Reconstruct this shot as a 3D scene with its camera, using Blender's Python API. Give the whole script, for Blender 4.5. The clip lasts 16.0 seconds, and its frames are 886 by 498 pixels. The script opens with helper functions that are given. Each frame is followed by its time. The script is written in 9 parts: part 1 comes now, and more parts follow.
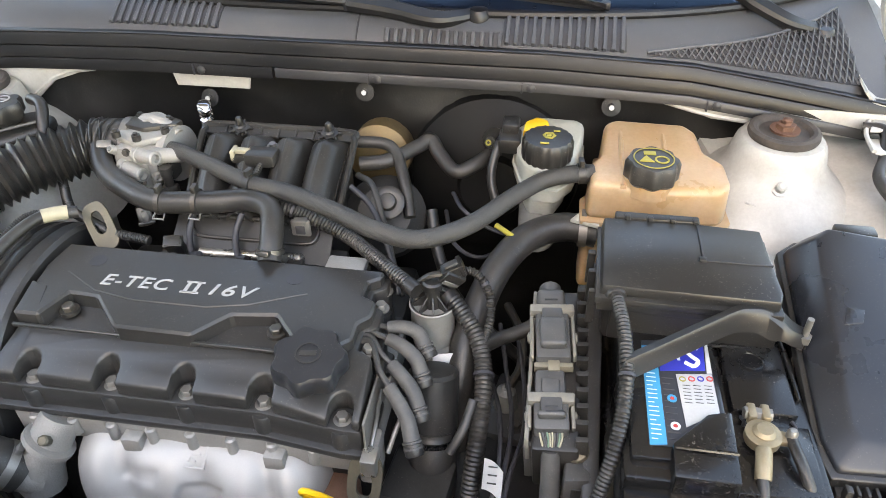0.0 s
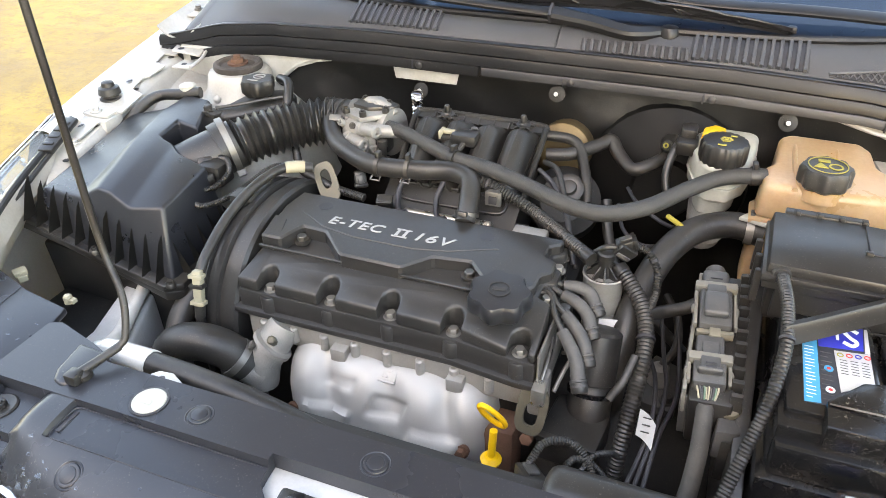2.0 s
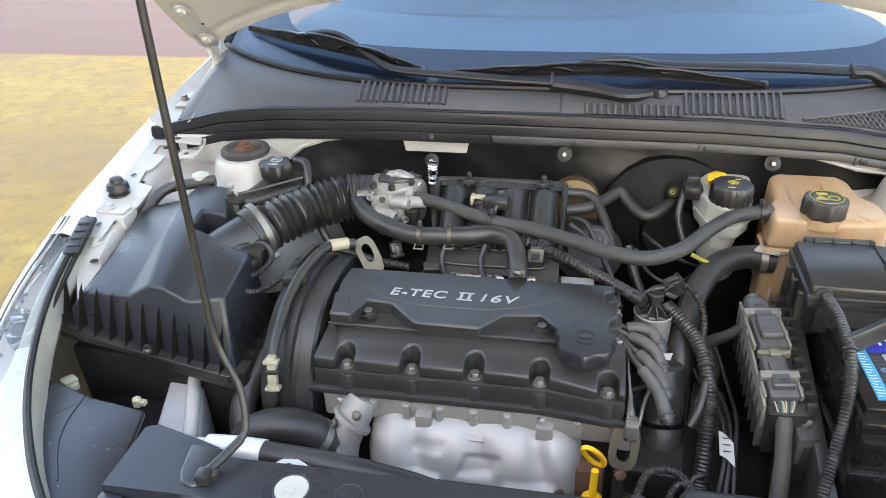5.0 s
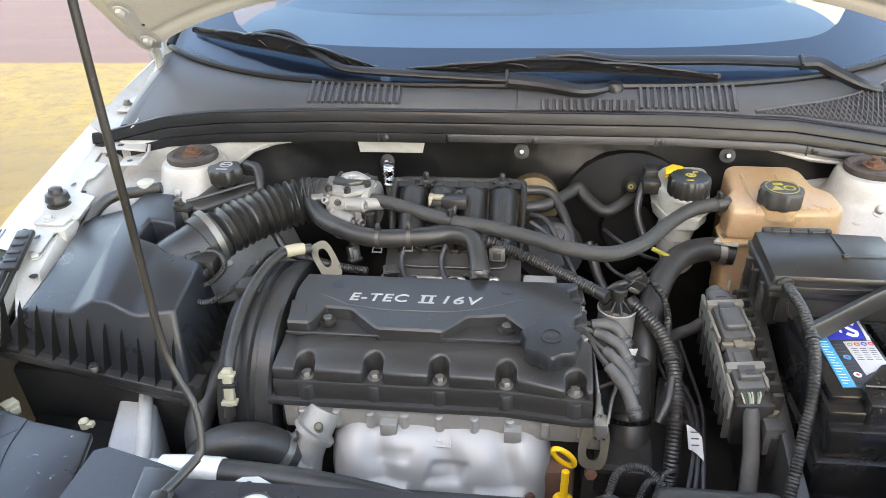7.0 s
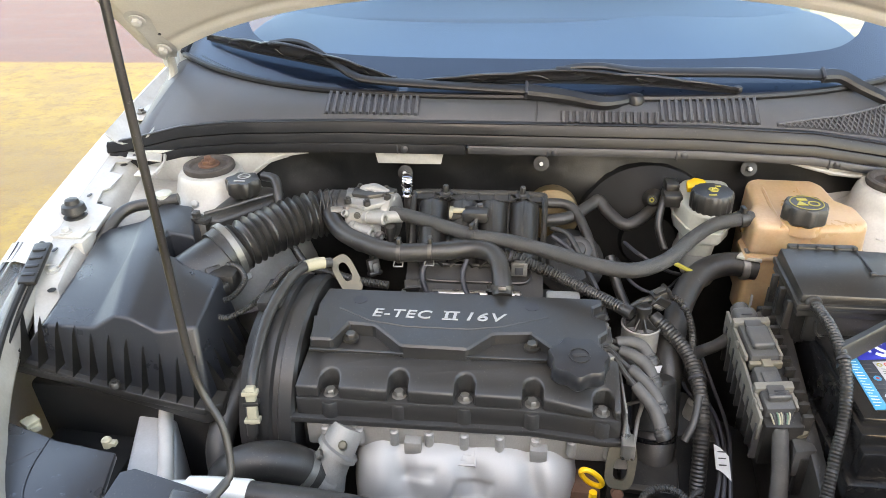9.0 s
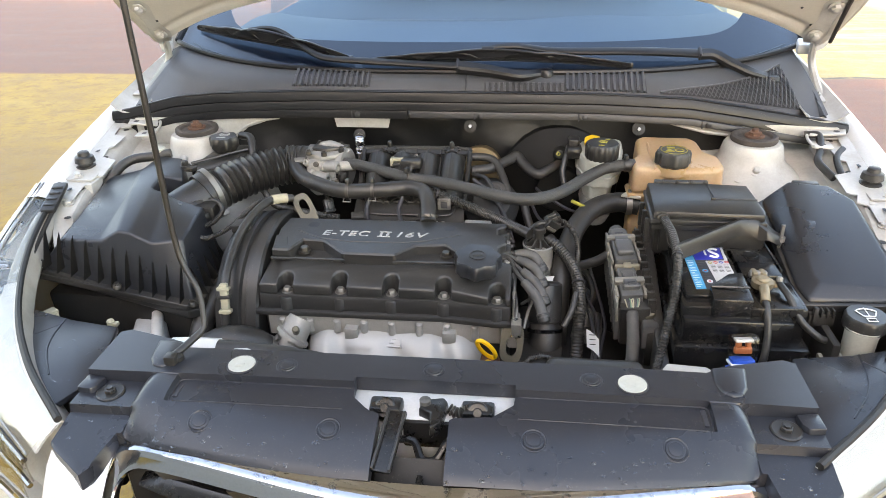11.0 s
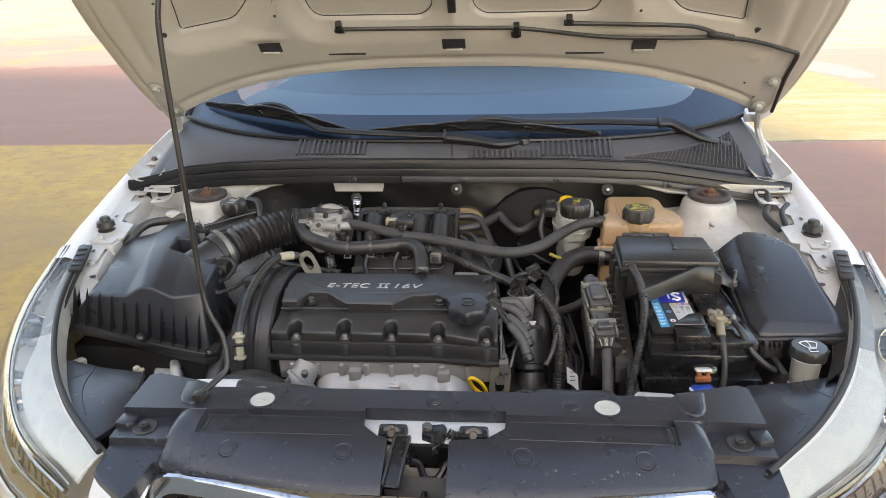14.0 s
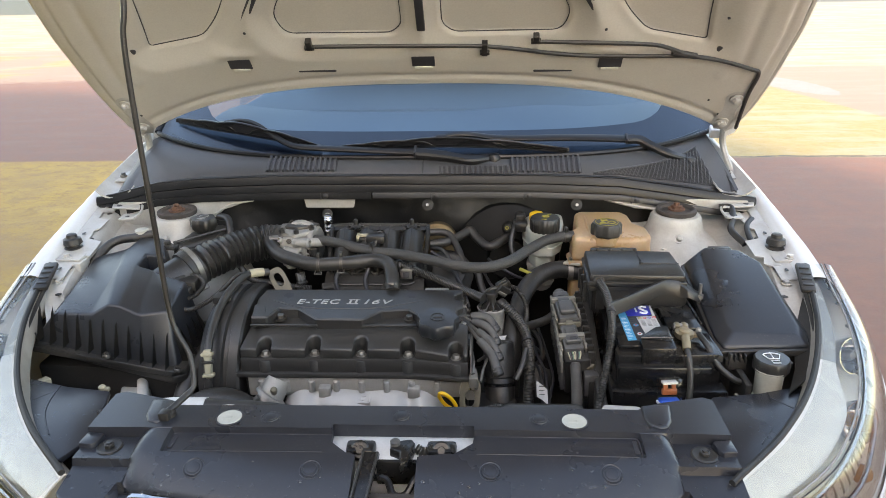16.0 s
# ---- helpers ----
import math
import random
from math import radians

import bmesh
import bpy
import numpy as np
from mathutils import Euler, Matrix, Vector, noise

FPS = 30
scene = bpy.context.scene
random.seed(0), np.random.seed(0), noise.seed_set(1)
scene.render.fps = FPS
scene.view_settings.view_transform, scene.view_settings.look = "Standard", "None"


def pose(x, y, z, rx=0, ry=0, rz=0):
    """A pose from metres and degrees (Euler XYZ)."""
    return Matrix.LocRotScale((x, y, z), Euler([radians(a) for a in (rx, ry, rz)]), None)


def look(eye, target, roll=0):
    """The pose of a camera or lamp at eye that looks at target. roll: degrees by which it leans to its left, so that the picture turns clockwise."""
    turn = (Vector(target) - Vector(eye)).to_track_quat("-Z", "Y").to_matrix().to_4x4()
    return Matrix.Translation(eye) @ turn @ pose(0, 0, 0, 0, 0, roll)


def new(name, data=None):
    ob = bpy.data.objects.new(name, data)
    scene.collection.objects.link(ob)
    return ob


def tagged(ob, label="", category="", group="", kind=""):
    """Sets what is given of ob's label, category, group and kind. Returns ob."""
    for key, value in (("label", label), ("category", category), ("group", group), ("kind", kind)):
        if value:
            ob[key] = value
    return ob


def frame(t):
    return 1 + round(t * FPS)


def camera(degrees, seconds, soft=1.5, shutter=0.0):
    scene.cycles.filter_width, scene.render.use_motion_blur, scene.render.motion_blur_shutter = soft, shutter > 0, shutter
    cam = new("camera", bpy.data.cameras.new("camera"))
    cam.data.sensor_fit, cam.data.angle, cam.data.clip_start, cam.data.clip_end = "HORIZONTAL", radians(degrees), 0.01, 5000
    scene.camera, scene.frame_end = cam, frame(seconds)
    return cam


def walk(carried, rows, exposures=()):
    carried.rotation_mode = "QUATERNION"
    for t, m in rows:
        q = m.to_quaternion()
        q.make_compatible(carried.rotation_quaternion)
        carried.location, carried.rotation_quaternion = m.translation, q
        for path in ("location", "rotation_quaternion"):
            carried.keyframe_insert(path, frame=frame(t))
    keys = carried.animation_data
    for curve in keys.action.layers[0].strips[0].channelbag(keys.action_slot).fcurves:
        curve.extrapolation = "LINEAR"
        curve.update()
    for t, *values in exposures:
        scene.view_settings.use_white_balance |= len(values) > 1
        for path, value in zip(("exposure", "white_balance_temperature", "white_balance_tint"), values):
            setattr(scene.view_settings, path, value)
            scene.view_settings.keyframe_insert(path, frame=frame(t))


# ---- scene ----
cam = camera(63.4, 16.0, soft=0.6)
PATH = [
    (0, (0.255, -0.854, 1.322), (0.002, 0.709, 0.099), -0.8),
    (0.5, (0.18, -0.956, 1.327), (-0.114, 0.64, 0.158), -1.1),
    (1, (0.133, -0.999, 1.325), (-0.325, 0.58, 0.186), -0.4),
    (1.5, (0.174, -1.01, 1.317), (-0.431, 0.528, 0.191), -0.6),
    (2, (0.231, -1.023, 1.312), (-0.388, 0.522, 0.203), -1.2),
    (2.5, (0.153, -1.056, 1.326), (-0.385, 0.524, 0.224), -1.1),
    (3, (0.007, -1.13, 1.354), (-0.457, 0.483, 0.267), -1.6),
    (3.5, (-0.039, -1.144, 1.351), (-0.477, 0.513, 0.319), -1.8),
    (4, (-0.007, -1.154, 1.352), (-0.411, 0.524, 0.342), -1.6),
    (4.5, (0.017, -1.142, 1.353), (-0.355, 0.559, 0.369), -1.6),
    (7, (0.008, -1.107, 1.339), (-0.21, 0.625, 0.362), -1.7),
    (7.5, (0.004, -1.112, 1.339), (-0.203, 0.62, 0.361), -1.5),
    (8, (-0.001, -1.126, 1.349), (-0.208, 0.606, 0.371), -1.5),
    (8.5, (-0.013, -1.13, 1.352), (-0.224, 0.602, 0.375), -1.4),
    (9, (-0.029, -1.092, 1.357), (-0.24, 0.638, 0.375), -1.4),
    (9.5, (-0.003, -1.149, 1.352), (-0.22, 0.584, 0.378), -1.5),
    (10, (0.072, -1.206, 1.343), (-0.147, 0.53, 0.374), -1.4),
    (10.2, (0.104, -1.247, 1.331), (-0.114, 0.492, 0.366), -1.4),
    (12.3, (0.113, -1.482, 1.384), (-0.092, 0.305, 0.51), -1.1),
    (12.5, (0.104, -1.5, 1.385), (-0.105, 0.288, 0.513), -1.2),
    (13, (0.098, -1.517, 1.386), (-0.111, 0.276, 0.525), -1.2),
    (13.5, (0.097, -1.504, 1.389), (-0.094, 0.316, 0.581), -1.4),
    (14, (0.103, -1.509, 1.387), (-0.057, 0.33, 0.617), -1.5),
    (14.5, (0.114, -1.517, 1.392), (-0.013, 0.328, 0.631), -1.3),
    (15, (0.112, -1.511, 1.387), (0.002, 0.344, 0.647), -1.3),
    (15.5, (0.107, -1.508, 1.388), (0.009, 0.349, 0.652), -1.1),
    (16, (0.118, -1.514, 1.389), (0.02, 0.345, 0.658), -1.1),
]
EXPOSURE = [(0, 3.48, 8800, 13), (1.5, 3.60, 9200, 14), (2.5, 3.58, 9200, 14), (3.5, 3.35, 8700, 13), (4.5, 3.25, 8200, 13), (7, 3.41, 8500, 12), (9.5, 3.44, 8900, 13), (10.2, 3.36, 8900, 13), (12.5, 2.82, 9300, 15), (16, 2.68, 8700, 13)]
walk(cam, [(t, look(eye, target, roll)) for t, eye, target, roll in PATH], EXPOSURE)

# ---- daylight: open shade of a building behind the viewer, sun beyond ----
SUN_ELEV, SUN_AZ = 28.0, 197.0   # degrees; azimuth counted clockwise from +y
world = bpy.data.worlds.new("sky")
scene.world = world
world.use_nodes = True
wn = world.node_tree.nodes
sky = wn.new("ShaderNodeTexSky")
sky.sky_type, sky.sun_disc = "NISHITA", False
sky.sun_elevation, sky.sun_rotation = radians(SUN_ELEV), radians(SUN_AZ)
sky.air_density, sky.dust_density = 1.0, 1.4
wn["Background"].inputs["Strength"].default_value = 0.15
world.node_tree.links.new(sky.outputs["Color"], wn["Background"].inputs["Color"])
sun_data = bpy.data.lights.new("sun", "SUN")
sun_data.energy, sun_data.angle, sun_data.color = 1.55, radians(1.6), (1.0, 0.94, 0.85)
sun = new("sun", sun_data)
se, sa = radians(SUN_ELEV), radians(SUN_AZ)
sun_dir = Vector((math.sin(sa) * math.cos(se), math.cos(sa) * math.cos(se), math.sin(se)))
sun.matrix_basis = look(sun_dir * 50, (0, 0, 0))

# ---- materials ----
def nodes_of(name):
    m = bpy.data.materials.new(name)
    m.use_nodes = True
    t = m.node_tree
    return m, t, t.nodes["Principled BSDF"]


def mix(t, fac, a, b):
    n = t.nodes.new("ShaderNodeMix")
    n.data_type = "RGBA"
    for sock, v in ((n.inputs[0], fac), (n.inputs[6], a), (n.inputs[7], b)):
        if isinstance(v, (int, float)):
            sock.default_value = v
        elif isinstance(v, tuple):
            sock.default_value = (*v, 1)
        else:
            t.links.new(v, sock)
    return n.outputs[2]


def ramp(t, fac, lo, hi):
    n = t.nodes.new("ShaderNodeMapRange")
    n.inputs["From Min"].default_value, n.inputs["From Max"].default_value = lo, hi
    t.links.new(fac, n.inputs["Value"])
    return n.outputs["Result"]


def noise_tex(t, scale, detail=4.0, rough=0.6, stretch=None):
    co = t.nodes.new("ShaderNodeTexCoord").outputs["Object"]
    if stretch:
        mp = t.nodes.new("ShaderNodeMapping")
        mp.inputs["Scale"].default_value = stretch
        t.links.new(co, mp.inputs["Vector"])
        co = mp.outputs["Vector"]
    n = t.nodes.new("ShaderNodeTexNoise")
    n.inputs["Scale"].default_value, n.inputs["Detail"].default_value, n.inputs["Roughness"].default_value = scale, detail, rough
    t.links.new(co, n.inputs["Vector"])
    return n.outputs["Fac"]


def math_node(t, op, a, b=0.0):
    n = t.nodes.new("ShaderNodeMath")
    n.operation = op
    for sock, v in zip(n.inputs, (a, b)):
        if isinstance(v, (int, float)):
            sock.default_value = v
        else:
            t.links.new(v, sock)
    return n.outputs[0]


def bump_on(t, bsdf, height, strength, distance):
    b = t.nodes.new("ShaderNodeBump")
    b.inputs["Strength"].default_value, b.inputs["Distance"].default_value = strength, distance
    t.links.new(height, b.inputs["Height"])
    t.links.new(b.outputs["Normal"], bsdf.inputs["Normal"])


def surface(name, colour, rough=0.5, metal=0.0, dust=None, dusty=0.0, grain=700.0, bump=0.15, depth=0.0004, spots=9.0, coat=0.0, rough_var=0.12, spec=0.5, specks=0.0):
    """A plain surface with dust or dirt in patches, fine grain and uneven gloss."""
    m, t, p = nodes_of(name)
    big, fine = noise_tex(t, spots, 5.0), noise_tex(t, grain, 3.0)
    mid = noise_tex(t, spots * 9, 4.0)
    patch = math_node(t, "MULTIPLY", ramp(t, big, 0.38, 0.72), math_node(t, "ADD", math_node(t, "MULTIPLY", mid, 0.9), 0.25))
    col = mix(t, math_node(t, "MULTIPLY", patch, dusty), colour, dust or tuple(min(1, c * 1.8 + 0.02) for c in colour))
    col = mix(t, math_node(t, "MULTIPLY", ramp(t, fine, 0.35, 0.75), 0.25), col, tuple(c * 0.6 for c in colour))
    if specks:
        sp = noise_tex(t, 520.0, 2.0, 0.5)
        sp2 = noise_tex(t, 33.0, 3.0)
        grit = math_node(t, "MULTIPLY", ramp(t, sp, 0.63, 0.72), ramp(t, sp2, 0.40, 0.66))
        col = mix(t, math_node(t, "MULTIPLY", grit, specks * 0.7), col, (0.22, 0.20, 0.17))
    t.links.new(col, p.inputs["Base Color"])
    p.inputs["Metallic"].default_value = metal
    p.inputs["Specular IOR Level"].default_value = spec
    t.links.new(math_node(t, "ADD", math_node(t, "MULTIPLY", patch, rough_var * 2), rough - rough_var * 0.5), p.inputs["Roughness"])
    p.inputs["Coat Weight"].default_value = coat
    p.inputs["Coat Roughness"].default_value = 0.08
    if bump:
        bump_on(t, p, fine, bump, depth)
    return m


BLACK = surface("black_plastic", (0.0165, 0.0158, 0.0152), 0.36, dust=(0.13, 0.118, 0.10), dusty=0.28, grain=900, bump=0.18, specks=0.7)
COVER = surface("engine_cover_plastic", (0.0235, 0.0230, 0.0228), 0.38, dust=(0.11, 0.097, 0.08), dusty=0.16, grain=1400, bump=0.3, depth=0.0003, specks=0.5)
LID = surface("airbox_plastic", (0.0150, 0.0165, 0.0205), 0.32, dust=(0.10, 0.10, 0.10), dusty=0.10, grain=1200, bump=0.12, specks=0.4)
PANEL = surface("trim_plastic", (0.0200, 0.0218, 0.0275), 0.29, dust=(0.10, 0.105, 0.115), dusty=0.07, grain=1500, bump=0.16, spots=5, specks=0.5, rough_var=0.04)
BATTERY = surface("battery_case", (0.007, 0.007, 0.0075), 0.26, dust=(0.07, 0.068, 0.064), dusty=0.08, grain=900, bump=0.10, spots=18, specks=0.7)
GREY = surface("grey_plastic", (0.050, 0.0495, 0.048), 0.44, dust=(0.18, 0.17, 0.15), dusty=0.35, grain=900, specks=0.6)
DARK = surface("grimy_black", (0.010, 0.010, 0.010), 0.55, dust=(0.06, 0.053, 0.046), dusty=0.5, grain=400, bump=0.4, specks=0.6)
RUBBER = surface("rubber", (0.019, 0.0182, 0.0175), 0.42, dust=(0.13, 0.12, 0.105), dusty=0.32, grain=600, bump=0.3, spots=22, specks=0.6)
BRAID = surface("braided_hose", (0.034, 0.033, 0.031), 0.48, dust=(0.15, 0.135, 0.115), dusty=0.35, grain=1600, bump=0.9, depth=0.0008, spots=22, specks=0.5)
DARKSTEEL = surface("dark_spring_steel", (0.10, 0.095, 0.088), 0.42, metal=0.8, dust=(0.15, 0.13, 0.10), dusty=0.5, grain=800, bump=0.3, spots=60)
RAIL = surface("bright_rail_metal", (0.40, 0.39, 0.36), 0.30, metal=0.8, dust=(0.4, 0.37, 0.3), dusty=0.4, grain=600, bump=0.2, spots=60)
CANISTER = surface("gold_passivated_steel", (0.17, 0.115, 0.05), 0.55, metal=0.4, dust=(0.12, 0.09, 0.06), dusty=0.6, grain=500, bump=0.3, spots=30)
BOOSTER = surface("servo_black_paint", (0.004, 0.004, 0.004), 0.62, dust=(0.012, 0.011, 0.010), dusty=0.3, bump=0.3, spec=0.25)
RIMWHITE = surface("frosted_white_plastic", (0.58, 0.58, 0.56), 0.28, dust=(0.42, 0.40, 0.35), dusty=0.45, grain=300, bump=0.05, coat=0.5, spots=20)
HEADLAMP = surface("metallised_reflector", (0.52, 0.49, 0.44), 0.42, metal=0.25, dust=(0.28, 0.20, 0.12), dusty=0.5, grain=300, bump=0.1, spots=14)
VALVE = surface("pale_cast_valve", (0.27, 0.265, 0.25), 0.5, metal=0.15, dust=(0.20, 0.17, 0.13), dusty=0.5, grain=500, bump=0.5, depth=0.0006, spots=40)
COIL = surface("coil_black", (0.016, 0.0155, 0.015), 0.40, dust=(0.10, 0.09, 0.08), dusty=0.35, grain=700, bump=0.2, spots=30, specks=0.6)
BOOT = surface("grey_boot_rubber", (0.058, 0.056, 0.054), 0.62, dust=(0.17, 0.16, 0.145), dusty=0.5, grain=900, bump=0.4, spots=50, specks=0.5)
BRACKETGREY = surface("warm_grey_lever_plastic", (0.19, 0.178, 0.15), 0.5, dust=(0.10, 0.085, 0.065), dusty=0.55, grain=700, bump=0.3, spots=60)
CONNECTOR = surface("slate_connector_plastic", (0.060, 0.060, 0.060), 0.42, dust=(0.17, 0.16, 0.14), dusty=0.35, grain=900, bump=0.2, spots=50, specks=0.6)
RAILWHITE = surface("rail_white_paint", (0.60, 0.60, 0.59), 0.34, dust=(0.34, 0.31, 0.26), dusty=0.45, grain=300, bump=0.05, coat=0.4, spots=14)
FROST = surface("greyed_clear_plastic", (0.24, 0.24, 0.235), 0.22, dust=(0.36, 0.34, 0.30), dusty=0.5, grain=300, bump=0.05, coat=0.6, spots=24)
PLATE = surface("pale_reflector_plate", (0.42, 0.40, 0.37), 0.32, metal=0.5, dust=(0.30, 0.25, 0.19), dusty=0.5, grain=300, bump=0.1, spots=30)
AMBERLENS = surface("amber_lamp_plastic", (0.30, 0.13, 0.03), 0.15, dust=(0.30, 0.20, 0.08), dusty=0.3, bump=0.0, coat=0.8)
DUCT = surface("duct_rubber", (0.017, 0.0165, 0.016), 0.36, dust=(0.11, 0.10, 0.09), dusty=0.25, grain=700, bump=0.15, spots=26, specks=0.5)
SEAL = surface("seal_rubber", (0.009, 0.009, 0.010), 0.34, dust=(0.035, 0.035, 0.036), dusty=0.25, grain=500, specks=0.4, spec=0.35)
SEALEDGE = surface("seal_lip", (0.022, 0.022, 0.024), 0.42, dust=(0.10, 0.10, 0.10), dusty=0.35, grain=500)
FELT = surface("firewall_insulation", (0.006, 0.006, 0.006), 0.5, dust=(0.020, 0.018, 0.016), dusty=0.35, grain=300, bump=0.2, depth=0.001, spots=6, specks=0.3)
COWL = surface("cowl_plastic", (0.058, 0.060, 0.066), 0.46, dust=(0.14, 0.14, 0.142), dusty=0.45, grain=800, bump=0.3, spots=5, specks=0.5)
WHITE = surface("white_paint", (0.66, 0.66, 0.65), 0.35, dust=(0.46, 0.43, 0.38), dusty=0.3, grain=300, bump=0.05, coat=0.6, spots=7)
BAYWHITE = surface("bay_white_paint", (0.45, 0.44, 0.41), 0.40, dust=(0.22, 0.185, 0.14), dusty=0.7, grain=260, bump=0.1, coat=0.2, spots=16)
HOODIN = surface("hood_inner_paint", (0.52, 0.495, 0.44), 0.5, dust=(0.38, 0.35, 0.29), dusty=0.35, grain=300, bump=0.05, coat=0.15, spots=5)
ALU = surface("cast_aluminium", (0.34, 0.33, 0.31), 0.58, metal=0.45, dust=(0.25, 0.22, 0.18), dusty=0.5, grain=500, bump=0.7, depth=0.001, spots=18)
SHIELD = surface("heat_shield_metal", (0.415, 0.405, 0.385), 0.56, metal=0.30, dust=(0.42, 0.40, 0.375), dusty=0.3, grain=900, bump=0.35, spots=11)
STEEL = surface("zinc_steel", (0.24, 0.23, 0.215), 0.48, metal=0.7, dust=(0.2, 0.17, 0.13), dusty=0.5, grain=800, bump=0.3, spots=60)
GOLDZINC = surface("yellow_zinc_steel", (0.10, 0.095, 0.075), 0.5, metal=0.45, dust=(0.25, 0.2, 0.13), dusty=0.5, grain=800, bump=0.3, spots=40)
RUST = surface("rusty_steel", (0.15, 0.075, 0.048), 0.8, metal=0.2, dust=(0.10, 0.05, 0.03), dusty=0.8, grain=500, bump=0.9, depth=0.001, spots=50)
MOUNT = surface("dusty_rubber_mount", (0.040, 0.034, 0.030), 0.8, dust=(0.17, 0.14, 0.12), dusty=0.6, grain=400, bump=0.6, spots=40)
AMBER = surface("amber_tank_plastic", (0.42, 0.265, 0.135), 0.32, dust=(0.53, 0.42, 0.32), dusty=0.6, grain=200, bump=0.1, spots=12)
AMBER.node_tree.nodes["Principled BSDF"].inputs["Subsurface Weight"].default_value = 0.25
AMBER.node_tree.nodes["Principled BSDF"].inputs["Subsurface Radius"].default_value = (0.02, 0.01, 0.004)
MILK = surface("milky_tank_plastic", (0.43, 0.43, 0.38), 0.36, dust=(0.38, 0.34, 0.25), dusty=0.4, grain=200, bump=0.1, spots=22)
CREAM = surface("cream_plastic", (0.34, 0.31, 0.22), 0.5, dust=(0.4, 0.35, 0.24), dusty=0.5, spots=60)
CHROME = surface("chrome", (0.52, 0.53, 0.56), 0.05, metal=1.0, dusty=0.0, grain=300, bump=0.0, rough_var=0.03)
YELLOW = surface("yellow_plastic", (0.85, 0.48, 0.015), 0.4, dust=(0.6, 0.35, 0.05), dusty=0.3, spots=60)
CAPYELLOW = surface("yellow_print", (0.36, 0.30, 0.05), 0.5, bump=0)
PRINT = surface("light_grey_print", (0.36, 0.355, 0.34), 0.5, bump=0.1, dust=(0.4, 0.4, 0.4), dusty=0.4, spots=60)
PALE = surface("pale_print", (0.74, 0.75, 0.75), 0.5, bump=0)
CYAN = surface("cyan_label", (0.02, 0.27, 0.46), 0.35, bump=0.02, dusty=0.1)
BLUE = surface("deep_blue_label", (0.02, 0.03, 0.33), 0.35, bump=0.02, dusty=0.1)
LABEL = surface("white_label", (0.47, 0.465, 0.45), 0.4, bump=0.02, dusty=0.15)
RED = surface("red_print", (0.6, 0.05, 0.04), 0.5, bump=0)
INK = surface("dark_ink", (0.03, 0.03, 0.035), 0.5, bump=0)
BLUEFOOT = surface("bright_blue_plastic", (0.012, 0.10, 0.55), 0.4, bump=0.05, dusty=0.1)
ORANGE = surface("orange_element", (0.42, 0.13, 0.05), 0.4, bump=0)
GREENWIRE = surface("green_wire", (0.12, 0.20, 0.14), 0.5, bump=0)
BRASS = surface("dirty_brass", (0.26, 0.20, 0.12), 0.5, metal=0.6, dust=(0.36, 0.32, 0.25), dusty=0.6, grain=500, bump=0.7, spots=70)
TAN = surface("tan_bracket", (0.20, 0.18, 0.135), 0.55, metal=0.2, dust=(0.2, 0.16, 0.11), dusty=0.6, grain=500, bump=0.4, spots=50)
ACHOSE = surface("foil_pipe", (0.66, 0.65, 0.62), 0.36, metal=0.15, dust=(0.4, 0.36, 0.3), dusty=0.4, grain=500, bump=0.3, spots=20)
CONCRETEWALL = surface("rendered_wall", (0.26, 0.26, 0.265), 0.85, dust=(0.23, 0.22, 0.20), dusty=0.6, grain=40, bump=0.3, depth=0.01, spots=0.6)
GLOSSBLACK = surface("gloss_black", (0.008, 0.008, 0.009), 0.12, dusty=0.0, bump=0.0, rough_var=0.03)
WIPER = surface("wiper_black", (0.010, 0.010, 0.011), 0.42, dusty=0.1, bump=0.15)
INTERIOR = surface("interior_grey", (0.135, 0.165, 0.19), 0.7, dusty=0.2, spots=3)


def glass(name, tint, ior=1.52, rough=0.0, clear=1.0):
    """Thin pane: Fresnel gloss over a clear, tinted sheet."""
    m, t, p = nodes_of(name)
    out = t.nodes["Material Output"]
    gl, tr, mx, lw = (t.nodes.new("ShaderNode" + k) for k in ("BsdfGlossy", "BsdfTransparent", "MixShader", "LayerWeight"))
    gl.inputs["Roughness"].default_value = rough
    tr.inputs["Color"].default_value = (*tint, 1)
    lw.inputs["Blend"].default_value = 0.5
    f0 = ((ior - 1) / (ior + 1)) ** 2
    fac = math_node(t, "ADD", math_node(t, "MULTIPLY", math_node(t, "POWER", lw.outputs["Facing"], 4.0), 1 - f0), f0)
    t.links.new(fac, mx.inputs[0])
    t.links.new(tr.outputs[0], mx.inputs[1])
    t.links.new(gl.outputs[0], mx.inputs[2])
    t.links.new(mx.outputs[0], out.inputs["Surface"])
    return m


GLASS = glass("windscreen_glass", (0.66, 0.81, 0.92), 1.6)
LENS = glass("lens_plastic", (0.92, 0.92, 0.90), 1.5, 0.03)
CLEAR = glass("clear_plastic", (0.90, 0.88, 0.86), 1.6, 0.10)
DROPS = glass("water_drop", (0.9, 0.92, 0.94), 1.7, 0.02)
FRIT = surface("ceramic_frit", (0.010, 0.012, 0.022), 0.28, dusty=0.0, bump=0.0, rough_var=0.0, spec=0.6)
FRIT.node_tree.nodes["Principled BSDF"].inputs["IOR"].default_value = 1.5


